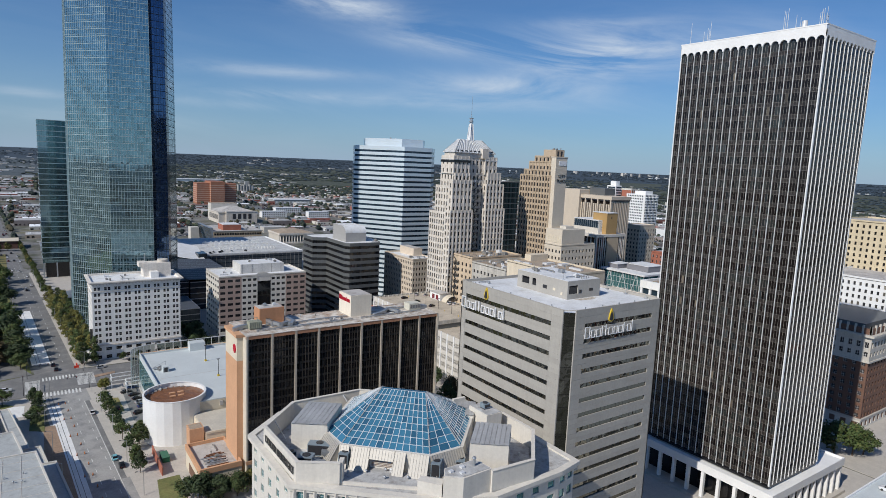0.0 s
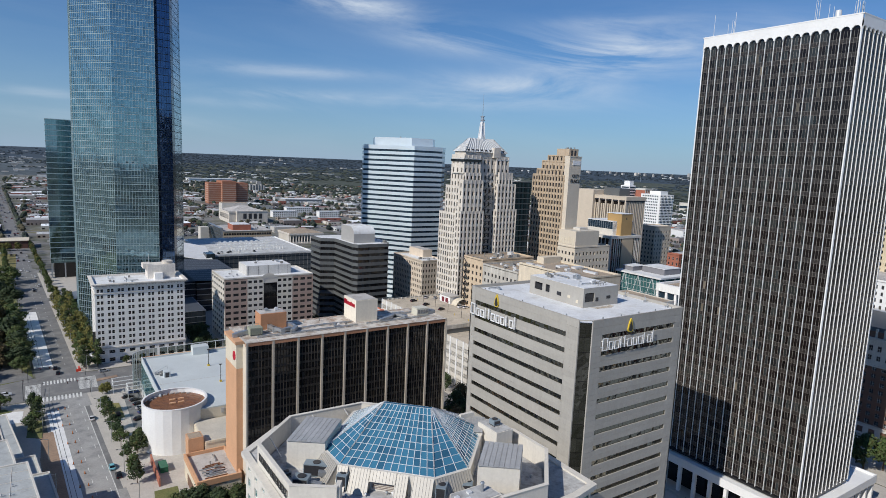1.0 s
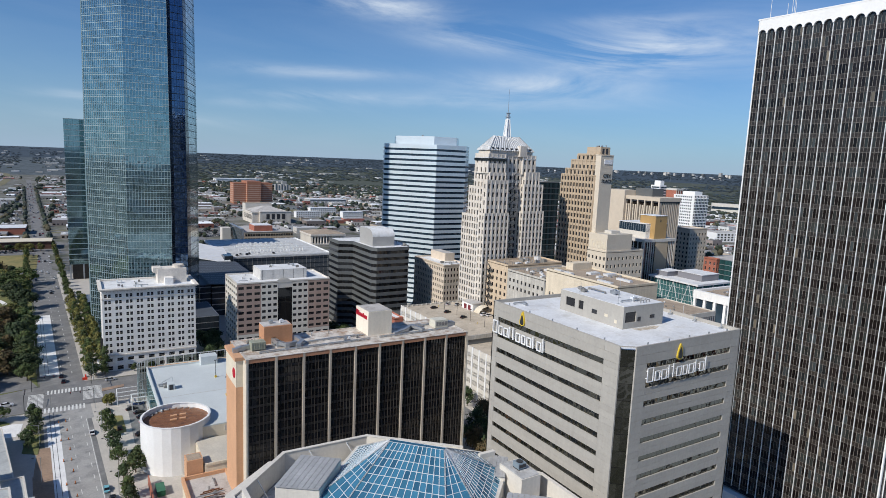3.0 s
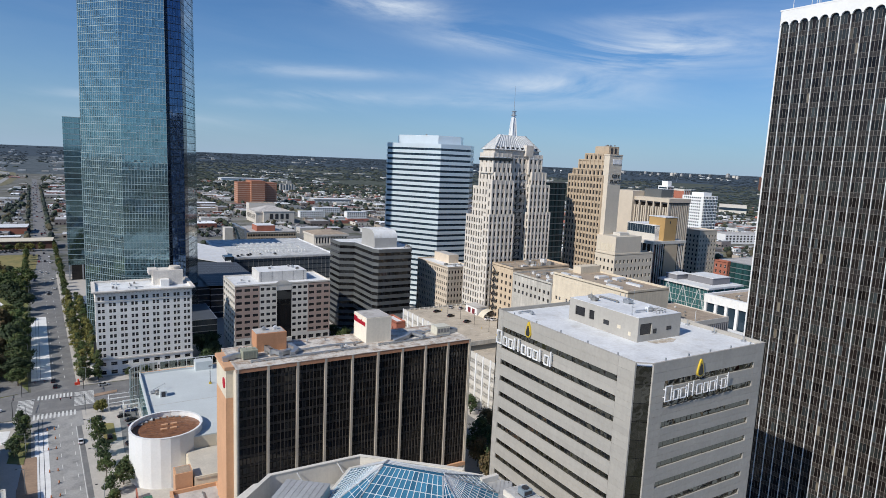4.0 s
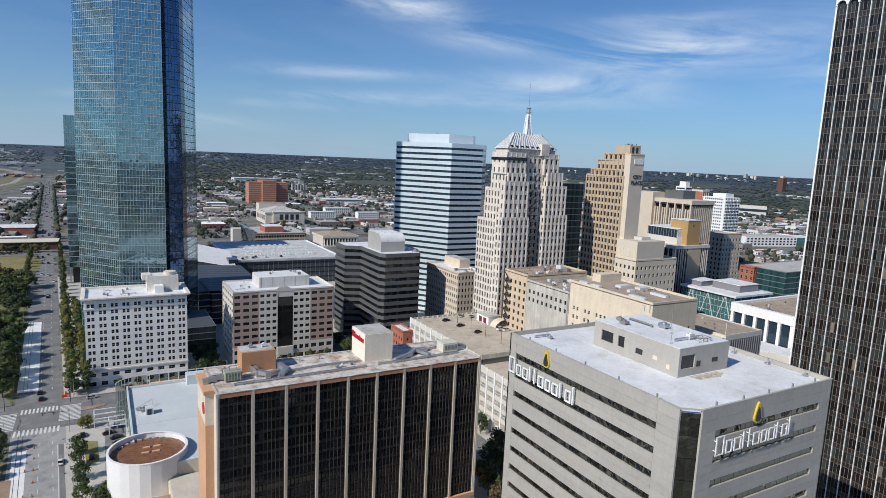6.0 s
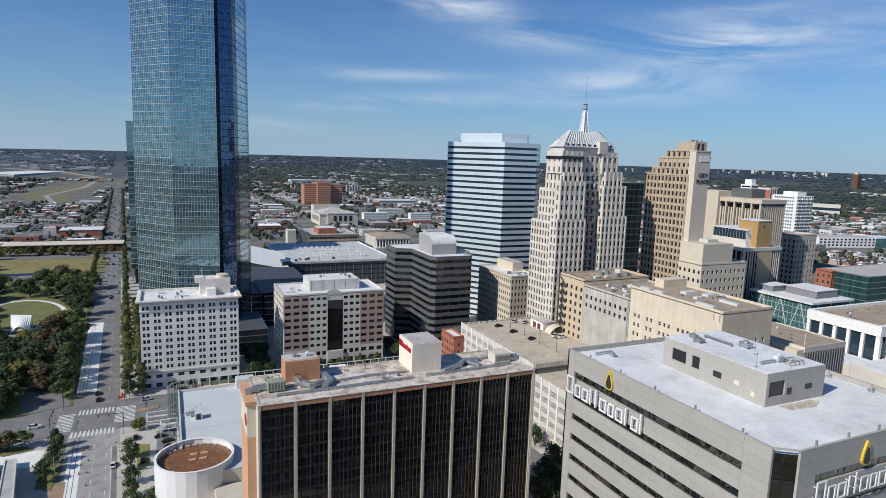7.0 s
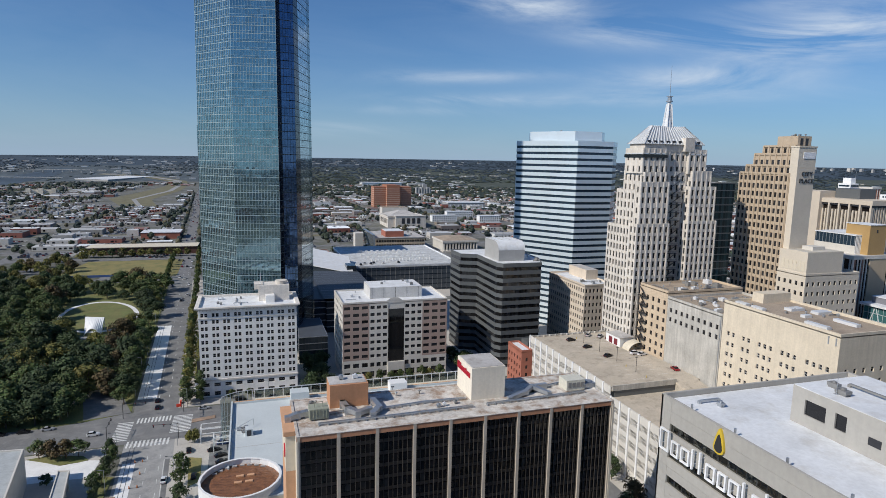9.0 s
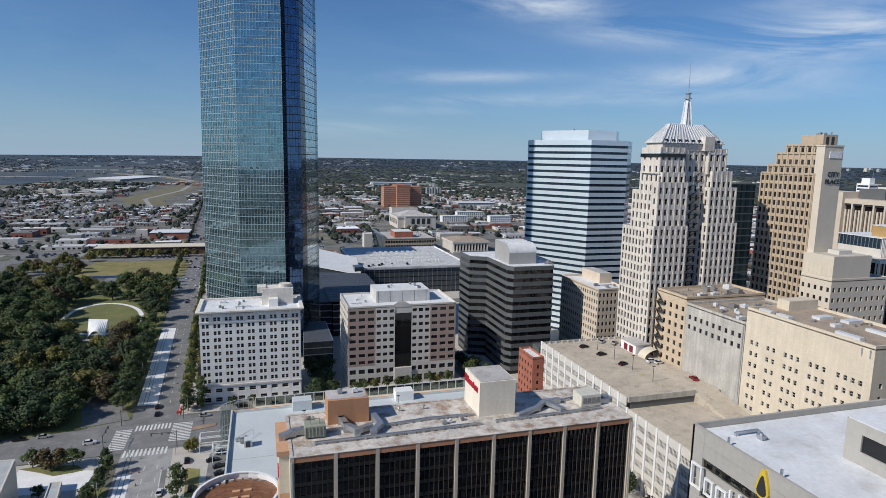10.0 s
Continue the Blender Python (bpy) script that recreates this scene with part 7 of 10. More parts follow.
# ---- faceted glass tower ----
def glass_tower():
    b = thing("glass_skyscraper", "very tall faceted blue-green glass skyscraper with a dark vertical slot", "skyscraper", at=(18, 425, 0))
    out = [(-12.2, 423.4), (6.7, 398.1), (29.2, 392.6), (31.5, 396.5), (38.6, 397.4), (50.2, 431.0), (44, 452), (22, 462), (-6, 454), (-12.4, 440)]
    zt, fh, z0 = 257.0, 4.05, 0.0

    def at(i, z):
        k = 1 - 0.05 * max(0, (z - 90) / 167)
        x, y = out[i]
        return Vector((18 + (x - 18) * k, 425 + (y - 425) * k, z))
    n = len(out)
    core = Mesh()
    zs = [0, 90, 150, 257]
    for i in range(n):
        for a, c in zip(zs, zs[1:]):
            p = [at(i, a), at((i + 1) % n, a), at((i + 1) % n, c), at(i, c)]
            ctr = Vector((18, 425, 0))
            core.face([Vector((ctr.x + (q.x - ctr.x) * 0.985, ctr.y + (q.y - ctr.y) * 0.985, q.z)) for q in p])
    core.face([at(i, 257) for i in range(n)])
    part("core", core, material("slab_edge", (0.10, 0.13, 0.14), 0.5), b)
    floors = int(zt / fh)
    rr = random.Random(31)
    DARK_SLOT = glass_mat("near_black_glass", (0.02, 0.025, 0.035), 0.3, 0.08, 0.2, wave=0.0)
    LIGHT_BLUE = glass_mat("light_blue_glass", (0.58, 0.70, 0.74), 0.95, 0.05, 0.15, wave=0.0)
    bar = material_of("pale_ledge")
    for i in range(n):
        L = (at((i + 1) % n, 0) - at(i, 0)).length
        m = max(1, round(L / 1.52))
        deep = i in (2, 3, 4)
        G, F, V = {}, Mesh(), Mesh()
        w = (at((i + 1) % n, 0) - at(i, 0)).normalized()
        out_n = Vector((w.y, -w.x, 0))
        for f in range(floors):
            za, zb = z0 + f * fh, z0 + (f + 1) * fh
            a0, c0, a1, c1 = at(i, za + 0.30), at((i + 1) % n, za + 0.30), at(i, zb), at((i + 1) % n, zb)
            am, cm = at(i, za + 1.35), at((i + 1) % n, za + 1.35)
            for k in range(m):
                s, t = (k + 0.05) / m, (k + 0.95) / m
                # faces 2 to 4 take darker or paler panes than the other faces
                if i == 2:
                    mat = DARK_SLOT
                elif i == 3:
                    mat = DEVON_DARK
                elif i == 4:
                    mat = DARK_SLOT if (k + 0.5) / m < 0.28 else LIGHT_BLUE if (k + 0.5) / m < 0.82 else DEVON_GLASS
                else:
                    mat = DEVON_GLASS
                g = G.setdefault(mat.name, (Mesh(), mat))[0]
                # spandrel light and vision light, each pane a hair out of true
                for p, q, p2, q2 in ((a0, c0, am, cm), (am, cm, a1, c1)):
                    e = [out_n * rr.uniform(-0.007, 0.007) for _ in range(3)]
                    lift = Vector((0, 0, 0.05))
                    g.face([p.lerp(q, s) + e[0] + lift, p.lerp(q, t) + e[1] + lift, p2.lerp(q2, t) + e[1] + e[2], p2.lerp(q2, s) + e[0] + e[2]])
            if not deep:
                o = out_n * 0.16
                p, q = at(i, za + 0.02), at((i + 1) % n, za + 0.02)
                F.face([p + o, q + o, q + o + Vector((0, 0, .26)), p + o + Vector((0, 0, .26))])
                F.face([p, q, q + o, p + o])
                o2 = out_n * 0.10
                F.face([am + o2, cm + o2, cm + o2 + Vector((0, 0, .12)), am + o2 + Vector((0, 0, .12))])
                F.face([p + o + Vector((0, 0, .26)), q + o + Vector((0, 0, .26)), q + Vector((0, 0, .26)), p + Vector((0, 0, .26))])
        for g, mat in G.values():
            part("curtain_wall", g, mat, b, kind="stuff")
        if F.f:
            part("floor_ledge_grid", F, bar, b, kind="stuff")
        if i in (0, 1, 3, 4, 9):
            h = 0.06 if i != 0 else 0.08
            for k in range(m + 1):
                o = out_n * (0.03 if deep else 0.14)
                for a, c in zip(zs, zs[1:]):
                    p, q = at(i, a).lerp(at((i + 1) % n, a), k / m), at(i, c).lerp(at((i + 1) % n, c), k / m)
                    V.face([p - w * h + o, p + w * h + o, q + w * h + o, q - w * h + o])
                    V.face([p - w * h, p - w * h + o, q - w * h + o, q - w * h])
                    V.face([p + w * h + o, p + w * h, q + w * h, q + w * h + o])
            part("mullion_grid", V, DARK_METAL if deep else bar, b, kind="stuff")
    # glass rotunda, low wings and white-roofed garage
    r = thing("glass_link", "dark glass link building beside the tall tower", "office building", at=(53, 442, 0))
    part("link", Mesh().box(50.5, 432, 0, 57.6, 500, 21), material_of("slate_glass"), r)
    part("link_roof", Mesh().box(50.2, 431.7, 21, 57.7, 500.3, 21.5), material_of("slate_glass_roof"), r)
    for f in range(5):
        part("floor_band", Mesh().box(50.3, 431.7, 3.6 + 4 * f, 57.65, 432, 4.1 + 4 * f), STEEL, r)
    w = thing("glass_wing", "dark glass office wing with sloping pale roof", "office building", at=(75, 440, 0))
    part("wing", Mesh().box(58, 430, 0, 92, 520, 20), material_of("slate_glass"), w)
    for f in range(5):
        part("floor_band", Mesh().box(57.8, 429.8, 3.6 + 4 * f, 92.2, 430, 4.2 + 4 * f), STEEL, w)
    for k in range(12):
        part("roof_panel", mesh_of([[(56, 428 + 8 * k, 22.5), (94, 428 + 8 * k, 20.5), (94, 435.6 + 8 * k, 20.5), (56, 435.6 + 8 * k, 22.5)]]), material_of("slate_glass_roof"), w)
    part("wing_roof_deck", mesh_of([[(57, 428, 22.3), (93, 428, 20.3), (93, 523, 20.3), (57, 523, 22.3)]]), STEEL, w)
    for k in range(9):
        f, g = k / 9, (k + 0.9) / 9
        lo, hi = Vector((58, 548, 23)), Vector((90, 520, 20))
        a, c = lo.lerp(Vector((62, 600, 30)), f), hi.lerp(Vector((92, 560, 27)), f)
        e, h = lo.lerp(Vector((62, 600, 30)), g), hi.lerp(Vector((92, 560, 27)), g)
        dn = Vector((0, 0, 0.5))
        part("sail_panel", mesh_of([[a, c, h, e], [a - dn, e - dn, h - dn, c - dn], [a - dn, c - dn, c, a], [e - dn, a - dn, a, e]]), WHITE_METAL, w, "white sloping metal roof sheet")
    part("sail_wall", mesh_of([[(59, 549, 0), (90, 521, 0), (90, 521, 19.4), (59, 549, 22.2)], [(90, 521, 0), (92, 560, 0), (92, 560, 26.3), (90, 521, 19.4)], [(59, 549, 0), (59, 549, 22.2), (63, 599, 29), (63, 599, 0)]]), material_of("slate_glass"), w)
    g = thing("parking_garage", "large garage with a white roof deck and dark louvred side", "parking garage", at=(137, 590, 0))
    part("body", Mesh().box(91, 537, 2, 183, 645, 23), material("slate_cladding", (0.075, 0.09, 0.105), 0.45, 0.2, big=0.06, fine=0.05), g)
    for k in range(23):
        part("mullion", Mesh().box(91 + 4 * k, 536.8, 2.5, 91.15 + 4 * k, 537, 23), HOUSE_GREY, g)
    for k in range(5):
        part("floor_band", Mesh().box(91, 536.8, 3.5 + 4.2 * k, 183, 537, 4.1 + 4.2 * k), material_of("slate_glass"), g)
    WORN_DECK = material("worn_white_deck", (0.52, 0.53, 0.53), 0.8, big=0.16, fine=0.1, size=7, second=(0.40, 0.40, 0.39), mask=0.54)
    part("roof_deck", Mesh().box(90.6, 536.4, 23, 183.4, 645.4, 24), WORN_DECK, g)
    part("parapet", Mesh().ring([(90.6, 536.4), (183.4, 536.4), (183.4, 645.4), (90.6, 645.4)], [(91.2, 537), (182.8, 537), (182.8, 644.8), (91.2, 644.8)], 24, 25), ROOF_WHITE, g)
    for k in range(18):
        part("roof_fin", Mesh().box(112 + 3 * k, 560, 24, 112.8 + 3 * k, 561, 26.6), WHITE_PAINT, g)
    for y in (575, 592, 610):
        part("ramp_wall", Mesh().box(108, y, 24, 168, y + 0.6, 25.4), WHITE_PAINT, g)
        part("ramp_slot", Mesh().box(112, y + 2, 24.0, 165, y + 6, 24.02), ASPHALT, g)
        for k in range(11):
            part("ramp_post", Mesh().box(110 + 5.2 * k, y + 0.62, 24, 112.6 + 5.2 * k, y + 1.2, 26.2), WHITE_PAINT, g)
    part("stair_tower", Mesh().box(86, 528, 2, 93, 540, 27), material_of("slate_glass"), g)
    g.location.z -= 2.5


glass_tower()
k = thing("glass_annex", "low dark glass annex between the towers", "office building", at=(45, 395, 0))
part("glass", band_panes([(37, 376), (52, 376), (52, 414), (39, 414)], 0.5, 14, 1.6), material_of("slate_glass"), k)
part("core", Mesh().prism(shrink([(37, 376), (52, 376), (52, 414), (39, 414)], 0.3), 0, 13.8), DARK_METAL, k)
for f in range(4):
    part("floor_band", Mesh().ring(shrink([(37, 376), (52, 376), (52, 414), (39, 414)], -0.1), shrink([(37, 376), (52, 376), (52, 414), (39, 414)], 0.2), 3.4 + 3.5 * f, 3.8 + 3.5 * f), STEEL, k)
part("roof", Mesh().prism(shrink([(37, 376), (52, 376), (52, 414), (39, 414)], 0.2), 14, 14.3), material_of("slate_glass_roof"), k)

bok = banded("glass_office_tower", "blue glass office tower with thin pale floor lines", [(-24.3, 588), (24, 588), (24, 617), (-24.3, 617)], 13, 131.4, 4.35, 0.55, material_of("pale_ledge"), DEVON_GLASS, ROOF_GREY, inset=0.12)
part("lobby", Mesh().box(-22, 591, 0, 21, 615, 13), BLACK_GLASS, bok)
for k in range(6):
    part("column", Mesh().box(-24 + 9.4 * k, 588.3, 0, -23 + 9.4 * k, 589.3, 13), STEEL, bok)
pav = thing("garden_pavilion", "low grey pavilion with sloping roof at the tower foot", "pavilion", at=(-8, 470, 0))
part("wall", Mesh().box(-14, 470, 0, 0, 492, 7), OKT_GLASS, pav)
part("roof", mesh_of([[(-15, 469, 7), (1, 469, 9), (1, 493, 9), (-15, 493, 7)], [(-15, 469, 6.6), (1, 469, 8.6), (1, 493, 8.6), (-15, 493, 6.6)]]), STEEL, pav)


# ---- other downtown buildings in the north ----
def northern():
    def rows(n, fl, w, gap):
        return lambda W: [(2, 2 + n * fl, spaced(W, max(2, int(W / gap)), w), storeys(2, fl, n, 0.9, fl * 0.55))]
    k = thing("striped_tower", "beige office tower with deep vertical window slots", "office tower", at=(396, 356, 0))
    BEI = material("beige_stone", (0.58, 0.50, 0.40), 0.8, big=0.05, fine=0.05)
    x0, y0, x1, y1, z = 384.2, 337.8, 408.2, 374, 88.6
    part("core", Mesh().box(x0 + .8, y0 + .8, 0, x1 - .8, y1 - .8, z - 4), BRONZE_GLASS, k)
    for i in range(12):
        x = x0 + (x1 - x0) * i / 11
        part("rib", Mesh().box(x - 0.55, y0 - 0.3, 6, x + 0.55, y0 + 1, z - 4), BEI, k)
    for i in range(16):
        y = y0 + (y1 - y0) * i / 15
        part("rib", Mesh().box(x0 - (0.9 if i % 3 == 0 else 0.3), y - 0.55, 6, x0 + 1, y + 0.55, z - (2.9 if i % 3 == 0 else 7)), BEI, k)
    part("cap", Mesh().box(x0 - 1, y0 - 1, z - 3, x1 + 1, y1 + 1, z), BEI, k)
    part("cap_slot", Mesh().box(x0 - 0.6, y0 - 0.6, z - 4.2, x1 + 0.6, y1 + 0.6, z - 3), DARK_METAL, k)
    part("shoulder", Mesh().box(381, 372, 0, 400, 395, 92.8), BEI, k)
    part("roof_house", Mesh().box(394, 354, z, 408, 371.5, z + 6.5), DARK_BAND, k)
    g = thing("gold_tower", "office tower with gold panels, white frames and brown glass", "office tower", at=(340, 318, 0))
    part("gold_shaft", Mesh().box(339.5, 303.5, 61, 352, 317.5, 77.5), GOLD_PANEL, g)
    part("shaft_cap", Mesh().box(339.2, 303.2, 77.5, 352.3, 317.8, 77.9), ROOF_WHITE, g)
    part("shaft_door", Mesh().box(344.6, 303.42, 73.2, 345.6, 303.5, 75), DARK_METAL, g)
    part("wing_top", Mesh().box(335.4, 308, 65.6, 358, 333.5, 71.2), OKT_GLASS, g)
    part("wing_base", Mesh().box(335.3, 307.9, 61, 358.1, 333.6, 65.6), PALE_STONE, g)
    part("wing_roof", Mesh().box(335.1, 307.7, 71.2, 358.3, 333.8, 71.7), ROOF_WHITE, g)
    part("body", Mesh().box(328.6, 302.9, 0, 361.5, 336, 59), BRONZE_GLASS, g)
    part("tan_panel", Mesh().box(340.5, 302.3, 0, 353.6, 304, 59), material("tan_panel", (0.46, 0.37, 0.26), 0.8, big=0.05, fine=0.05), g)
    for x in (328.4, 331.6, 333.9, 336.2, 338.5, 355, 356.8, 358.6, 360.6):
        part("frame", Mesh().box(x, 302.5, 0, x + 0.7, 303.4, 59), PALE_STONE, g)
    for x in (329.4, 334.9, 357.6):
        part("brown_strip", Mesh().box(x, 302.7, 0, x + 1.1, 303.2, 59), material_of("brown_brick_strip"), g)
    for j in range(9):
        part("frame", Mesh().box(328.2, 304 + 3.9 * j, 0, 328.9, 304.7 + 3.9 * j, 59), PALE_STONE, g)
    part("ledge", Mesh().box(327.8, 302.0, 59, 362.1, 336.4, 61), PALE_STONE, g)
    for j in range(12):
        part("box_mullion", Mesh().box(335.25, 308.4 + 2.2 * j, 65.8, 335.4, 308.7 + 2.2 * j, 70.9), STEEL, g)
    for j in range(6):
        part("box_mullion", Mesh().box(335.3 + 1.0 * j, 307.7, 61.2, 335.75 + 1.0 * j, 308, 71), WHITE_PAINT, g)
    a = thing("apartment_tower", "white apartment tower with stacked balconies", "apartment building", at=(640, 500, 0))
    part("body", Mesh().box(596, 462, 0, 622, 490, 84), WHITE_PAINT, a)
    for f in range(23):
        for i in range(4):
            x = 597 + 6.5 * i
            part("balcony", Mesh().box(x, 460.4, 3 + 3.5 * f, x + 4.4, 462, 4.1 + 3.5 * f), WHITE_PAINT, a)
        part("glazing_strip", Mesh().box(596.5, 461.9, 4.3 + 3.5 * f, 621.5, 462.05, 6.2 + 3.5 * f), OKT_GLASS, a)
    for f in range(23):
        part("glazing_strip", Mesh().box(595.9, 464, 4 + 3.5 * f, 596.05, 488, 5.6 + 3.5 * f), OKT_GLASS, a)
    for k in range(10):
        part("pier", Mesh().box(596.4 + 2.7 * k, 461.7, 1, 597.3 + 2.7 * k, 462.1, 84), WHITE_PAINT, a)
        part("pier", Mesh().box(595.7, 463.9 + 2.6 * k, 1, 596.1, 464.9 + 2.6 * k, 84), WHITE_PAINT, a)
    part("roof_house", Mesh().box(602, 466, 84, 616, 482, 88), WHITE_PAINT, a)
    block("office_block", "beige stone office block with arched parapet", "office building", 440, 348, 463.5, 366, 60.5, BEI, ROOF_GREY, {"*": rows(14, 4, 1.5, 3.6)}, parts_on="E")
    block("brick_office", "red brick office with a green glass corner", "office building", 396, 290, 401, 301, 45, RED_BRICK, ROOF_GREY, {"*": rows(10, 4.2, 1.5, 3.2)}, parts_on="S")
    banded("glass_office", "green glass office block", [(399, 269), (470, 269), (470, 301), (401.2, 301), (401.2, 289.8), (399, 289.8)], 0, 46, 3.8, 0.5, STEEL, glass_mat("deep_teal_glass", (0.045, 0.13, 0.135), 0.45, 0.06, 0.35), ROOF_GREY, inset=0.1)
    t = thing("glass_pavilion_block", "teal glass block with diagonal bracing and white roof", "office building", at=(345, 275, 0))
    for k in range(14):
        part("pane", mesh_of([[(325, 254.1 + 2.64 * k, 18), (325, 256.6 + 2.64 * k, 18), (325, 256.6 + 2.64 * k, 37), (325, 254.1 + 2.64 * k, 37)]]), TEAL_GLASS, t)
    for k in range(13):
        part("pane", mesh_of([[(325.1 + 2.53 * k, 254, 18), (327.5 + 2.53 * k, 254, 18), (327.5 + 2.53 * k, 254, 37), (325.1 + 2.53 * k, 254, 37)]]), TEAL_GLASS, t)
    part("core", Mesh().box(326, 255, 0, 357, 290, 36.5), DARK_METAL, t)
    part("roof", Mesh().box(323.5, 252.5, 37, 359.5, 292.5, 38.2), ROOF_WHITE, t)
    GREY_LOUVRE = material("grey_louvre", (0.20, 0.20, 0.22), 0.6, big=0.05, fine=0.05)
    part("roof_house", Mesh().box(336, 259, 38.2, 354, 278, 42.4), GREY_LOUVRE, t)
    part("roof_house_top", Mesh().box(335.7, 258.7, 42.4, 354.3, 278.3, 42.7), ROOF_WHITE, t)
    part("roof_house", Mesh().box(329, 281, 38.2, 343, 290, 41.4), GREY_LOUVRE, t)
    part("roof_house_top", Mesh().box(328.7, 280.7, 41.4, 343.3, 290.3, 41.7), ROOF_WHITE, t)
    B = Mesh()
    for i in range(3):
        for s in (0, 1):
            B.beam((324.9, 254.5 + 12 * i + 12 * s, 18), (324.9, 254.5 + 12 * i + 6, 37), 0.35)
            B.beam((325 + 11 * i + 11 * s, 253.9, 18), (325 + 11 * i + 5.5, 253.9, 37), 0.35)
    for k in range(1, 5):
        B.box(324.85, 254, 18 + 3.8 * k, 325, 291, 18.18 + 3.8 * k)
    for k in range(15):
        B.box(324.85, 254.3 + 2.6 * k, 18, 324.98, 254.42 + 2.6 * k, 37)
    part("bracing", B, WHITE_METAL, t, kind="stuff")
    w = thing("arcade_building", "white arcaded office with tall dark windows", "office building", at=(335, 232, 0))
    part("core", Mesh().box(316, 213, 0, 384, 248, 34), OKT_GLASS, w)
    for i in range(6):
        y = 213 + 35 * i / 5
        part("pier", Mesh().box(314.8, y - 0.8, 0, 316.5, y + 0.8, 33), WHITE_PAINT, w)
    for i in range(9):
        x = 316 + 68 * i / 8
        part("pier", Mesh().box(x - 0.9, 211.8, 0, x + 0.9, 213.5, 33), WHITE_PAINT, w)
    part("podium", Mesh().box(296, 196, 0, 384, 212.5, 20), PALE_STONE, w)
    part("podium_roof", Mesh().box(296.4, 196.4, 20, 383.6, 212.0, 20.2), ROOF_WHITE, w)
    part("podium", Mesh().box(296, 212.6, 0, 314.6, 248, 19), PALE_STONE, w)
    part("podium_roof", Mesh().box(296.4, 213, 19, 314.4, 247.6, 19.2), ROOF_WHITE, w)
    part("cornice", Mesh().ring([(314.5, 211.5), (385, 211.5), (385, 249), (314.5, 249)], [(317, 214), (383, 214), (383, 247), (317, 247)], 31.5, 36.6), WHITE_PAINT, w)
    part("roof", Mesh().box(317, 214, 34, 383, 247, 35.2), ROOF_BROWN, w)
    roof_units(w, 320, 218, 378, 244, 35.2, 14, 121, 1.6)
    for i in range(14):
        part("cornice_rib", Mesh().box(314.3, 212.5 + 2.6 * i, 31.6, 314.5, 213.1 + 2.6 * i, 36), WHITE_PAINT, w)
    l = thing("brown_roofed_block", "low cream block with brown gravel roof and dark louvred end", "building", at=(230, 199, 0))
    part("wall", Mesh().box(214.3, 184.3, 0, 242, 214, 43.6), CREAM, l)
    part("roof", Mesh().box(218.4, 184.6, 43.6, 241.6, 213.6, 44.2), ROOF_BROWN, l)
    part("parapet", Mesh().ring([(218, 184), (242, 184), (242, 214), (218, 214)], [(218.4, 184.4), (241.6, 184.4), (241.6, 213.6), (218.4, 213.6)], 42.4, 44.6), PALE_STONE, l)
    part("dark_end", Mesh().box(219, 183.9, 12, 241.8, 184.3, 42.4), DARK_BAND, l)
    for i in range(16):
        part("end_rib", Mesh().box(219.4 + 1.45 * i, 183.6, 12, 219.7 + 1.45 * i, 183.9, 42.3), GREY_LOUVRE, l)
    part("roof_mast", Mesh().tube(220.5, 186, 44.2, 49, 0.12, n=8), WHITE_METAL, l)
    roof_units(l, 222, 188, 238, 210, 44.2, 5, 133, 0.8)
    # beyond the finned tower
    OLD_BRICK = material("old_brown_brick", (0.165, 0.088, 0.06), 0.85, big=0.1, fine=0.1)
    GREY_TRIM = material("weathered_grey_stone", (0.50, 0.47, 0.42), 0.85, big=0.1, fine=0.08, streak=0.1)
    x0, y0, x1, y1 = 268, 92, 322, 128

    def brick_rows(W):
        return [(4.6, 32, spaced(W, int(W / 3.3), 1.7), storeys(4.6, 3.4, 8, 0.9, 1.9))]
    h = block("brick_hotel", "brown brick historic hotel with grey stone attic and pale base", "hotel", x0, y0, x1, y1, 32, OLD_BRICK, ROOF_GREY, {"S": brick_rows, "E": brick_rows}, frame_mat=WHITE_METAL, bars=(1, 1), parts_on="S")
    hs = sides(x0 - 0.25, y0 - 0.25, x1 + 0.25, y1 + 0.25)
    for key in "SENW":
        W = hs[key][3]
        M = Mesh()
        cols, rws = (spaced(W, int(W / 3.3), 1.6), [(33.6, 35.8), (37.6, 40.2)]) if key in "SE" else ([], [])
        pierced(M, hs[key], 31.2, 43, cols, rws, 0.4)
        part("attic_wall", M, GREY_TRIM, h)
        fill_windows(h, hs[key], cols, rws, WHITE_METAL, WINDOW, 0.35, (1, 1), key == "S")
        M = Mesh()
        cols, rws = (spaced(W, int(W / 4.4), 2.4), [(0.8, 3.4)]) if key in "SE" else ([], [])
        pierced(M, hs[key], 0, 4.6, cols, rws, 0.4)
        part("base_wall", M, PALE_STONE, h)
        fill_windows(h, hs[key], cols, rws, DARK_METAL, WINDOW, 0.35, (2, 1), False)
    for za, zb, o in ((31.0, 31.7, 0.7), (42.6, 43.6, 1.5), (4.5, 5.1, 0.6)):
        part("cornice", Mesh().ring([(x0 - o, y0 - o), (x1 + o, y0 - o), (x1 + o, y1 + o), (x0 - o, y1 + o)], [(x0 + .3, y0 + .3), (x1 - .3, y0 + .3), (x1 - .3, y1 - .3), (x0 + .3, y1 - .3)], za, zb), GREY_TRIM, h)
    part("upper_roof", Mesh().box(x0 + .3, y0 + .3, 43, x1 - .3, y1 - .3, 43.3), ROOF_GREY, h)
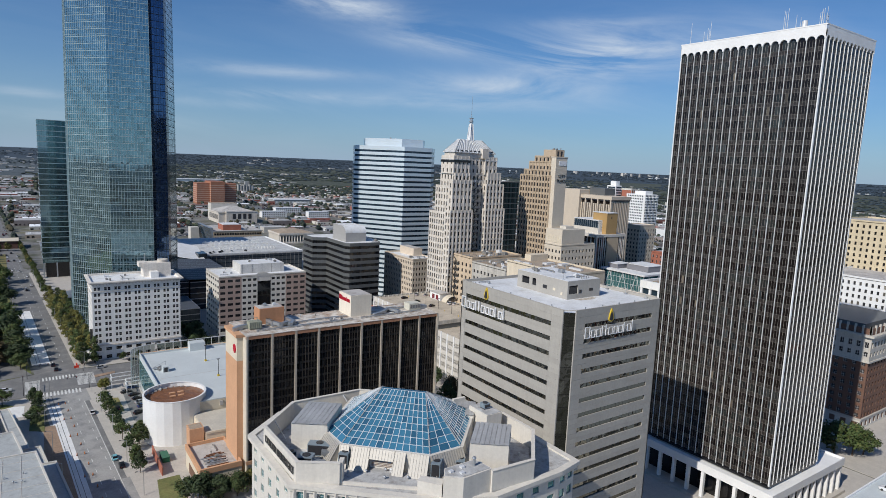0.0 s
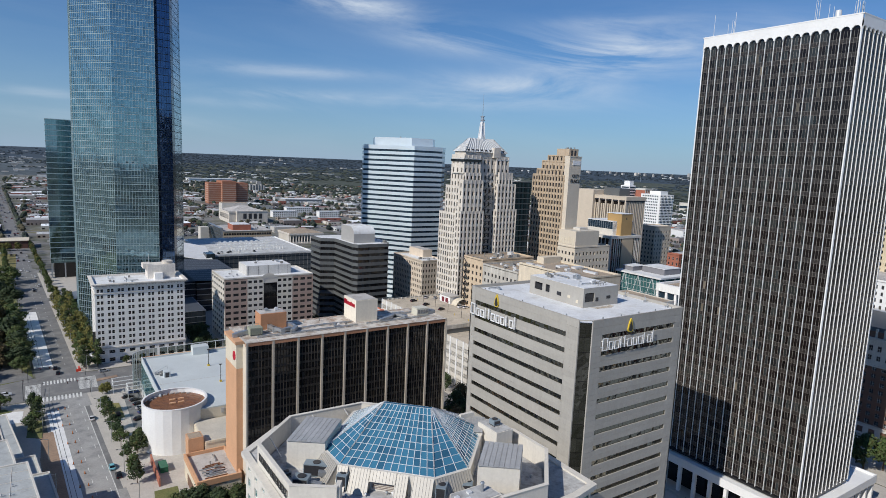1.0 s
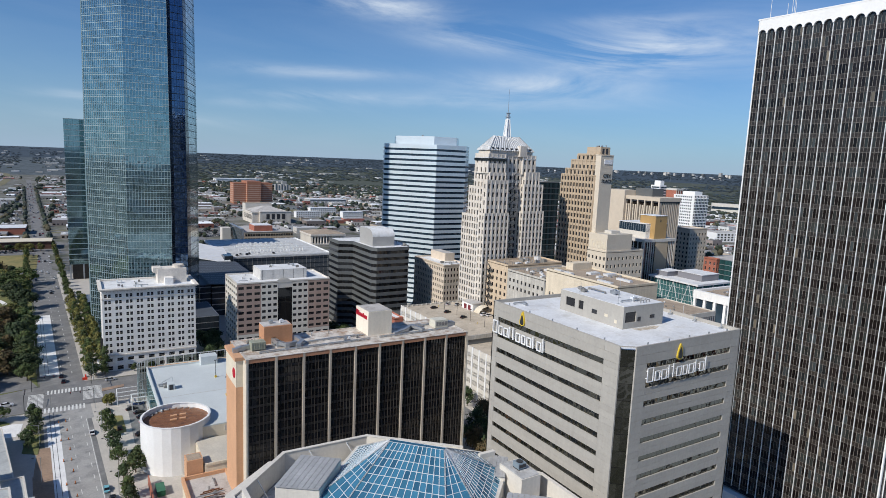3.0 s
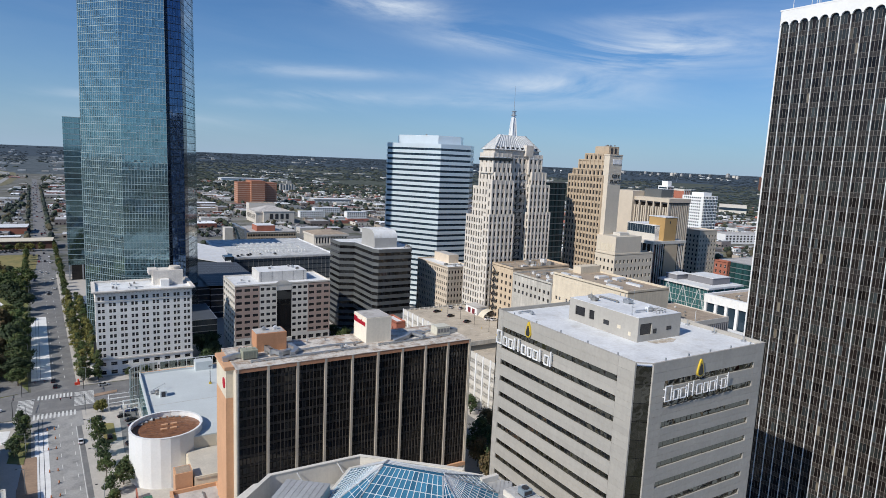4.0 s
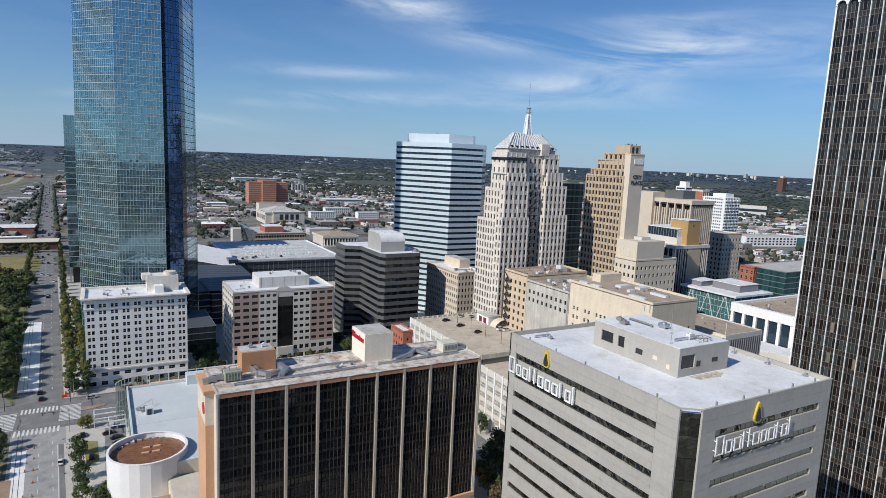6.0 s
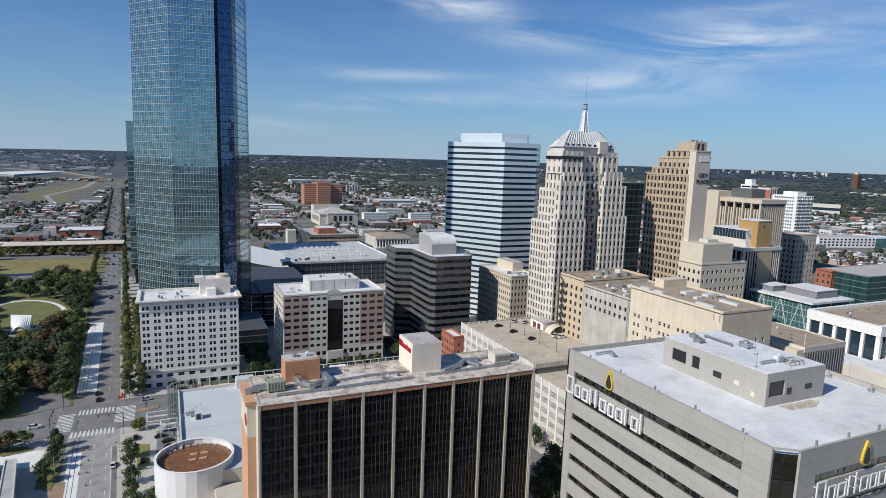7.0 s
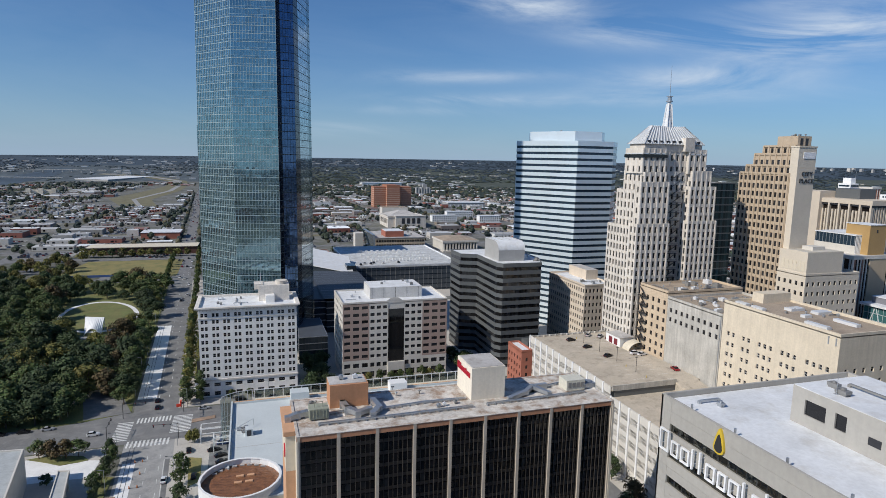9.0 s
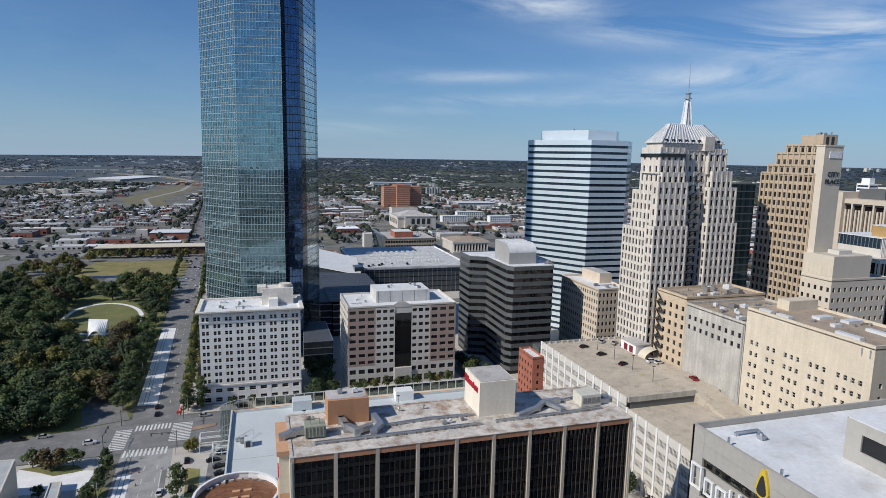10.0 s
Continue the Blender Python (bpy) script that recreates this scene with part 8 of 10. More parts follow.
    part("roof_parapet", Mesh().ring([(x0 + .6, y0 + .6), (x1 - .6, y0 + .6), (x1 - .6, y1 - .6), (x0 + .6, y1 - .6)], [(x0 + 1.1, y0 + 1.1), (x1 - 1.1, y0 + 1.1), (x1 - 1.1, y1 - 1.1), (x0 + 1.1, y1 - 1.1)], 43.3, 46.2), OLD_BRICK, h)
    for k2 in range(12):
        part("parapet_pier", Mesh().box(x0 + 0.4, y0 + 0.4 + 3.1 * k2, 43.3, x0 + 1.2, y0 + 1.2 + 3.1 * k2, 47.4), GREY_TRIM, h)
        part("parapet_pier", Mesh().box(x0 + 0.4 + 4.7 * k2, y0 + 0.35, 43.3, x0 + 1.2 + 4.7 * k2, y0 + 1.15, 47.4), GREY_TRIM, h)
    part("roof_pergola", Mesh().box(x0 + 6, y0 + 5, 43.3, x1 - 8, y1 - 6, 47.0), DARK_BAND, h)
    block("white_office", "white office block with rows of dark windows", "office building", 318, 105, 372, 138, 61, WHITE_PAINT, ROOF_GREY, {"*": rows(17, 3.4, 1.1, 2.7)}, parts_on="")
    block("cream_tower", "cream stepped tower with ornamental parapet", "office tower", 360, 118, 410, 152, 88, material("yellow_brick", (0.58, 0.49, 0.335), 0.85), ROOF_GREY, {"*": rows(25, 3.4, 1.1, 2.9)}, parts_on="")


northern()


# ---- trees ----
def leaf_mat(name, color, second):
    return material(name, color, 0.8, big=0.15, fine=0.1, size=8, island=0.35, rand=0.25, second=second, mask=0.72)


LEAVES = [leaf_mat("green_leaves", (0.050, 0.080, 0.020), (0.075, 0.085, 0.023)),
          leaf_mat("deep_green_leaves", (0.032, 0.055, 0.018), (0.045, 0.066, 0.02)),
          leaf_mat("yellowing_leaves", (0.165, 0.15, 0.034), (0.095, 0.108, 0.028)),
          leaf_mat("rust_leaves", (0.11, 0.075, 0.03), (0.09, 0.08, 0.03))]


def tree_data(seed, h, w, kind=0, leaves=750, slim=False):
    """Trunk and crown meshes of a tree of height h and crown width w, standing at the origin."""
    r = random.Random(seed)
    T, C = Mesh(), Mesh()
    th = h * (0.16 if slim else 0.26)
    T.tube(0, 0, 0, th, 0.028 * h, 0.02 * h, 7)
    T.tube(0, 0, th, h * 0.8, 0.02 * h, 0.004 * h, 6)
    clumps = []
    for k in range(26):
        a, f = r.uniform(0, 2 * math.pi), r.uniform(0, 1)
        if slim:
            z = th * 0.7 + (h - th * 0.7) * f
            rad = w / 2 * (1 - f) ** 0.6 * r.uniform(0.3, 1)
        else:
            z = th + (h - th) * (0.12 + 0.8 * f)
            rad = w / 2 * math.sqrt(max(0.05, 1 - (2 * f - 0.75) ** 2)) * r.uniform(0.35, 0.95)
        p = Vector((rad * math.cos(a), rad * math.sin(a), z))
        clumps.append((p, r.uniform(0.13, 0.24) * w))
        if k < 9:
            T.beam((0, 0, min(z * 0.7, h * 0.6)), p, 0.012 * h)
    for _ in range(leaves):
        p, s = r.choice(clumps)
        d = Vector((r.gauss(0, 1), r.gauss(0, 1), r.gauss(0, 0.75))).normalized() * s * r.uniform(0.5, 1.05)
        q = p + d
        n = (d.normalized() + Vector((r.uniform(-.6, .6), r.uniform(-.6, .6), r.uniform(-.2, .8)))).normalized()
        u = n.orthogonal().normalized()
        v = n.cross(u)
        k = (r.uniform(0.022, 0.044) * w + 0.07) * (1.35 if leaves < 950 else 1)
        a = r.uniform(0, 6.28)
        u, v = u * math.cos(a) + v * math.sin(a), v * math.cos(a) - u * math.sin(a)
        C.face([q - u * k, q - v * k * 0.7, q + u * k, q + v * k * 0.7])
    return T.data("trunk", [BARK]), C.data("crown", [LEAVES[kind]])


TREES = {}
TREE_LABEL = ("green broadleaf city tree with a rounded crown", "dark green broad-crowned park tree", "yellowing autumn street tree", "rust-coloured autumn tree with thinning leaves")


def tree(x, y, h, w, kind, seed, slim=False, group="park trees", z=0.1):
    v = seed % 3
    key = (kind, v, slim, w >= 9)
    if key not in TREES:
        TREES[key] = tree_data(17 * v + kind * 5 + (90 if slim else 0), 10.0, 4.2 if slim else 9.5, kind, 1700 if slim else 2200 if w >= 9 else 900, slim)
    tr, cr = TREES[key]
    e = thing("tree", TREE_LABEL[kind] if not slim else "slim upright street tree in a planted row", "tree", group, (x, y, z))
    s = h / 10.0
    k = w / (4.2 if slim else 9.5)
    for nm, me in (("trunk", tr), ("crown", cr)):
        o = new(nm, me)
        o.parent = e
        o.scale = (k, k, s)
        o.rotation_euler = (0, 0, (seed * 2.399) % 6.283)
    return e


def plant():
    r = random.Random(11)
    i = 0
    # park: crowns almost touching, with clearings for the lawn, plaza and shell
    n, tries = 0, 0
    placed = []
    while n < 175 and tries < 12000:
        tries += 1
        y = r.uniform(325, 612)
        x = r.uniform(max(-215, 3 - 0.40 * (y - 74)), road_l(y) - 5)
        lx, ly = (x + 84 + 0.16 * (y - 506)) / 27, (y - 506) / 46
        if lx * lx + ly * ly < 1 or (-55 < x < -41 and y < 353) or (abs(x + 78) < 12 and 440 < y < 490):
            continue
        if any((x - a) ** 2 + (y - c) ** 2 < 46 for a, c in placed):
            continue
        placed.append((x, y))
        k = r.choices((0, 1, 2, 3), (7.5, 6, 2.6, 0.9))[0]
        s = r.choice((0.55, 0.75, 0.9, 1.0, 1.15, 1.3))
        tree(x, y, s * r.uniform(10, 12.5), s * r.uniform(11.5, 14), k, i)
        i, n = i + 1, n + 1
    # double rows of slim trees beside the white hotel
    for y in range(337, 490, 8):
        for o in (3.2, 9.0):
            tree(road_r(y) + o + r.uniform(-.3, .3), y + r.uniform(-.8, .8), r.uniform(11, 14), r.uniform(6.0, 7.2), r.choice((2, 2, 0) if o < 5 else (0, 2, 0)), i, True, "street trees in rows")
            i += 1
    # along the avenue further out
    for y in range(520, 800, 14):
        for o in (3.5, -21):
            tree(road_r(y) + o + r.uniform(-.5, .5), y, r.uniform(6, 9), r.uniform(4, 6), r.choice((0, 2, 0)), i, False, "avenue trees")
            i += 1
    for y in (206, 213, 224, 236, 244, 253, 263, 272):
        tree(road_r(y) + 3.4, y, r.uniform(6, 7.5), r.uniform(4.8, 6.2), r.choice((0, 1)), i, False, "street trees")
        i += 1
    for x, y, h, w, k in ((-4, 229, 8, 8, 0), (-2.5, 236, 6, 6, 0), (6, 178, 9, 10, 1), (12, 176, 8, 9, 1), (3, 181, 7, 7, 0), (17, 175, 8, 9, 0), (22, 177, 7, 7, 2), (-10, 295, 5, 3.5, 2),
                          (-14, 334, 7, 6.5, 1), (-9, 334, 6, 4, 0), (-8, 296, 5, 4, 2), (4, 336, 4, 4, 0), (12, 336, 4, 4, 0),
                          (-60, 296, 6.5, 7, 0), (-55.5, 293.6, 7, 8, 3), (-51, 293.5, 7, 8, 3), (-47, 293.5, 6.5, 7, 0), (-52, 275, 4, 4.5, 1), (-8.3, 295, 5, 4, 2), (-40.5, 341, 8, 9, 0), (-41, 350, 11, 11, 1), (-42, 361, 12, 12, 0), (-42.5, 373, 12, 12, 1), (-43, 386, 12, 11, 0), (-44, 398, 11, 11, 1), (-45, 411, 12, 11, 0), (-46, 425, 11, 11, 1), (-66, 339, 13, 14, 1), (-64, 350, 13, 13, 0), (-76, 341, 13, 14, 1), (-70, 327, 12, 13, 1), (-80, 327, 11, 13, 1), (-91, 326, 10, 13, 0), (-62, 330, 10, 12, 1), (-36, 290, 7, 5, 1), (-34, 284, 7, 5, 0), (-35, 277, 7, 5.5, 1), (-35, 271, 6, 5, 0), (-36, 264, 6, 4.5, 1),
                          (-37.3, 270, 5, 5, 1),
                          (105, 176, 11, 10, 3), (111, 181, 11, 10, 1), (108, 188, 11, 9, 3), (117, 200, 12, 10, 1), (125, 208, 11, 9, 3), (131, 228, 9, 7, 1), (119, 192, 10, 9, 0), (128, 178, 7, 6, 0), (110, 196, 8, 7, 0),
                          (42, 362, 9, 8, 1), (47, 366, 9, 9, 1), (40, 370, 8, 8, 1), (40, 338, 8, 9, 1), (43, 345, 9, 9, 1), (46, 352, 8, 9, 1), (41, 356, 9, 8, 1), (48, 338, 7, 8, 1),
                          (118, 345, 9, 9, 0), (121, 352, 8, 8, 0), (116, 358, 9, 8, 1), (124, 341, 8, 7, 0),
                          (229, 86, 14, 12, 0), (236, 82, 13, 12, 0), (224, 94, 10, 9, 1), (241, 80, 10, 10, 0), (216, 104, 9, 8, 1)):
        tree(x, y, h, w, k, i, False, "street trees")
        i += 1
    for x in range(58, 108, 5):
        tree(x + r.uniform(-1, 1), 339, r.uniform(4.5, 6.5), 4.5, r.choice((0, 0, 2)), i, False, "forecourt trees")
        i += 1
    for x in range(-150, -50, 9):
        tree(x, 760 + r.uniform(-3, 3), r.uniform(7, 11), r.uniform(8, 11), r.choice((2, 2, 1)), i, False, "field edge trees")
        i += 1
    for _ in range(28):
        tree(r.uniform(-205, -135), r.uniform(600, 745), r.uniform(8, 12), r.uniform(8, 12), r.choice((2, 0, 2, 3)), i, False, "field edge trees")
        i += 1


plant()


# ---- cars ----
CAR_PAINT = [material("car_%s" % n, c, 0.3, 0.2, big=0.02, fine=0.02) for n, c in (("white", (0.75, 0.75, 0.75)), ("black", (0.012, 0.012, 0.014)), ("silver", (0.42, 0.43, 0.44)),
             ("red", (0.28, 0.015, 0.02)), ("blue", (0.03, 0.06, 0.16)), ("pale_blue", (0.20, 0.50, 0.58)))]
CAR_WORD = ("white", "black", "silver", "dark red", "dark blue", "pale blue")
CAR = {}


def loft(sections, mi=0):
    """A hull through cross-sections, each (x, half width low, half width high, z low, z high)."""
    M = Mesh()
    for x, a, c, z0, z1 in sections:
        M.v += [(x, -a, z0), (x, a, z0), (x, c, z1), (x, -c, z1)]
    for i in range(len(sections) - 1):
        for k in range(4):
            j = (k + 1) % 4
            M.f.append((4 * i + k, 4 * i + j, 4 * i + 4 + j, 4 * i + 4 + k))
            M.m.append(mi)
    n = 4 * (len(sections) - 1)
    M.f += [(3, 2, 1, 0), (n, n + 1, n + 2, n + 3)]
    M.m += [mi, mi]
    return M


def car(x, y, turn, paint, z=0.03, big=False, group="parked cars", lights=True):
    key = (paint, big)
    if key not in CAR:
        h = 0.25 if big else 0.0
        body = loft([(-2.3, .75, .72, .40, .78 + h), (-2.2, .88, .82, .30, .90 + h), (-1.2, .91, .86, .25, .96 + h), (0.9, .91, .86, .25, .96 + h), (1.9, .89, .80, .28, .82 + h), (2.3, .78, .66, .38, .66 + h)])
        cab = loft([(-2.0 if big else -1.75, .80, .70, .92 + h, 1.0 + h), (-1.5 if big else -1.1, .80, .66, .93 + h, 1.46 + h), (0.2, .80, .66, .93 + h, 1.48 + h), (1.0, .80, .72, .93 + h, 1.0 + h)])
        roof = loft([(-1.45 if big else -1.05, .64, .6, 1.46 + h, 1.50 + h), (0.15, .64, .6, 1.48 + h, 1.52 + h)])
        wheel = Mesh()
        n = 12
        for s in (-0.1, 0.1):
            wheel.v += [(0.33 * math.cos(2 * math.pi * i / n), s, 0.33 + 0.33 * math.sin(2 * math.pi * i / n)) for i in range(n)]
        for i in range(n):
            wheel.f.append((i, (i + 1) % n, n + (i + 1) % n, n + i))
        wheel.f += [tuple(range(n)), tuple(range(n, 2 * n))]
        wheel.m = [0] * len(wheel.f)
        CAR[key] = (body.data("body", [CAR_PAINT[paint]]), cab.data("cabin_glass", [BLACK_GLASS]), roof.data("roof", [CAR_PAINT[paint]]), wheel.data("wheel", [SIGN_DARK]),
                    Mesh().box(-.15, -.16, 0, .02, .16, .12).data("headlight", [SIGN_WHITE]), Mesh().box(-.02, -.14, 0, .1, .14, .14).data("tail_light", [SIGN_RED]))
    body, cab, roof, wheel, front, rear = CAR[key]
    e = thing("car", "%s %s parked on asphalt" % (CAR_WORD[paint], "pickup or van" if big else "saloon car"), "car", group, (x, y, z))
    e.rotation_euler = (0, 0, radians(turn))
    for nm, me in (("body", body), ("cabin_glass", cab), ("roof", roof)):
        o = new(nm, me)
        o.parent = e
    for a in (-1.4, 1.4):
        for c in (-0.82, 0.82):
            o = new("wheel", wheel)
            o.parent, o.location = e, (a, c, 0)
    hb = 0.25 if big else 0.0
    for c in (-0.55, 0.55) if lights else ():
        o = new("headlight", front)
        o.parent, o.location = e, (2.28, c, 0.5 + hb)
        o = new("tail_light", rear)
        o.parent, o.location = e, (-2.33, c, 0.58 + hb)


def cars():
    spots = [(-16, 268, 90, 0, 0), (-6.6, 268, 90, 1, 0), (-13, 221, 90, 5, 0), (-11.6, 214, 90, 1, 0), (-9.8, 288, 95, 1, 0), (1.5, 281, 20, 1, 0), (2.2, 276, 15, 1, 0), (2.6, 271, 20, 2, 0), (2.8, 266, 15, 4, 0),
             (0.4, 259, 25, 1, 1), (-1, 286, 10, 1, 0), (2, 291, 0, 4, 0), (-26, 333, 88, 1, 0), (-27, 341, 88, 1, 0), (-7, 327, 5, 2, 0), (-64, 321, 3, 2, 0), (-72, 320.5, 3, 1, 0), (-80, 320, 3, 1, 0), (-88, 319.5, 3, 4, 0),
             (-46, 311, 3, 0, 1), (-60, 299.5, 5, 0, 0), (22, 333, 0, 2, 0), (30, 333, 0, 1, 0), (8, 333, 0, 1, 0)]
    for s in spots:
        car(*s[:4], big=bool(s[4]))
    z = 28.02
    for x, y, t, p, g in ((152, 296, 10, 1, 0), (154, 285, 15, 1, 0), (156, 272, 20, 1, 0), (164, 301, 40, 2, 0), (168.5, 298, 40, 2, 0), (171, 295, 40, 1, 0), (171.5, 270, 10, 0, 0), (169.2, 272, 10, 0, 1), (173, 251, 80, 3, 0), (173, 238, 80, 3, 0),
                          (172.5, 232, 80, 2, 0)):
        car(x, y, t, p, z if y > 240 else z - 3.5, bool(g), "cars on the garage deck")
    for x, y in ((100, 546), (104, 551), (109, 549), (112, 553), (120, 551), (133, 551)):
        car(x, y, 90, (x * 7) % 3, 21.55, False, "cars on the white deck", False)
    r = random.Random(5)
    for _ in range(22):
        y = r.uniform(470, 820)
        car(road_r(y) - r.choice((2.5, 6.5, 11, 15)), y, r.choice((90, 270)), r.randrange(5), 0.04, r.random() < 0.3, "cars on the avenue", False)
    for i in range(14):
        car(188 + 4 * (i % 12), 512 + 18 * (i // 12), 90, r.randrange(5), 0.2, False, "cars in an open lot", False)


cars()


# ---- street furniture ----
def lamps():
    r = random.Random(9)
    spots = [(road_r(y) + 1.2, y) for y in range(190, 300, 26)] + [(road_l(y) - 1.5, y) for y in range(180, 300, 28)] + [(road_r(y) + 1.2, y) for y in range(345, 600, 30)] + [(road_l(y) - 1.2, y) for y in range(350, 600, 30)]
    spots += [(-60, 333), (-30, 296), (-14, 331), (20, 332), (50, 332), (100, 333), (104, 215), (110, 176)]
    for x, y in spots:
        p = thing("street_lamp", "grey street lamp with a single arm", "street lamp", "street lamps", (x, y, 0.1))
        part("pole", Mesh().tube(x, y, 0.1, 8.5, 0.11, 0.07, 8), STEEL, p)
        part("arm", Mesh().beam((x, y, 8.3), (x - 1.8, y, 8.7), 0.09), STEEL, p)
        part("lamp_head", Mesh().box(x - 2.4, y - 0.15, 8.6, x - 1.7, y + 0.15, 8.78), DARK_METAL, p)
    for x, y, dx, dy in ((-14.5, 300, -9, 0), (-38, 325, 9, 0), (-15, 326, 0, -9), (-39.5, 302, 0, 9)):
        p = thing("traffic_signal", "traffic signal on a long mast arm at the crossing", "traffic light", "traffic signals", (x, y, 0.1))
        part("pole", Mesh().tube(x, y, 0.1, 7, 0.13, 0.1, 8), DARK_METAL, p)
        part("arm", Mesh().beam((x, y, 6.2), (x + dx, y + dy, 6.6), 0.14), DARK_METAL, p)
        for k in (0.55, 0.95):
            h = part("signal_head", Mesh().box(x + dx * k - .18, y + dy * k - .18, 5.6, x + dx * k + .18, y + dy * k + .18, 6.6), SIGN_DARK, p)
            part("lens", Mesh().box(x + dx * k - .12, y + dy * k - .22, 6.3, x + dx * k + .12, y + dy * k - .17, 6.5), SIGN_RED, h, "red signal lens")
    ORANGE = material("orange_plastic", (0.5, 0.17, 0.05), 0.6)
    i = 0
    for y in range(176, 288, 9):
        for o in (-9.9,) if y % 2 else (-9.9, -12.3):
            x = road_r(y) + o
            p = thing("traffic_barrel", "orange traffic barrel on the roadway", "traffic barrel", "traffic barrels", (x, y, 0.03))
            part("barrel", Mesh().tube(x, y, 0.12, 0.95, 0.2, 0.14, 10), ORANGE, p)
            part("base", Mesh().tube(x, y, 0.03, 0.12, 0.32, n=10), SIGN_DARK, p)
    p = thing("barrier", "bright orange-red plastic barriers at a corner", "barrier", at=(-16.5, 333, 0.1))
    part("barrier_panel", Mesh().box(-18.5, 332, 0.15, -16.4, 332.5, 1.3), material("bright_red_plastic", (0.7, 0.05, 0.02), 0.5), p)
    part("barrier_panel", Mesh().box(-17.4, 335.0, 0.15, -16.8, 337, 1.3), material_of("bright_red_plastic"), p)
    w = thing("bench_wall", "stepped tan stone bench wall in the park plaza", "bench", at=(-60, 352, 0.1))
    for x, y, a, c in ((-62, 345, 1, 8), (-62, 352.5, 5, 1), (-57.5, 353, 1, 7), (-57.5, 359.5, 5, 1)):
        part("bench_run", Mesh().box(x, y, 0.1, x + a, y + c, 0.9), CREAM, w)
    f = thing("entrance_frame", "white tubular entrance frame beside the car park", "frame", at=(2, 290, 0))
    for x0, y0, x1, y1 in ((-6, 293, 4.5, 298), (-1, 284, 4.8, 289)):
        for z in (4.0, 5.8):
            for p, q in (((x0, y0), (x1, y0)), ((x0, y1), (x1, y1)), ((x0, y0), (x0, y1))):
                part("tube", Mesh().beam((*p, z), (*q, z), 0.25), WHITE_PAINT, f)
        for q in ((x0, y0), (x1, y0), (x0, y1), (x1, y1)):
            part("post", Mesh().beam((*q, 0.1), (*q, 5.8), 0.25), WHITE_PAINT, f)
    # roof deck of a garage south of the finned tower's street
    g = thing("parking_garage", "garage with a pale open roof deck", "parking garage", at=(180, 40, 0))
    part("body", Mesh().box(118, 12, 0, 246, 54, 19.6), PALE_STONE, g)
    part("roof_deck", Mesh().box(118.3, 12.3, 19.6, 245.7, 53.6, 19.9), ROOF_BLUE, g)
    part("rim", Mesh().box(118, 53.6, 19.6, 246, 54, 20.5), WHITE_PAINT, g)
    car(170, 49, 95, 0, 19.92, True, "cars on the garage deck")


lamps()


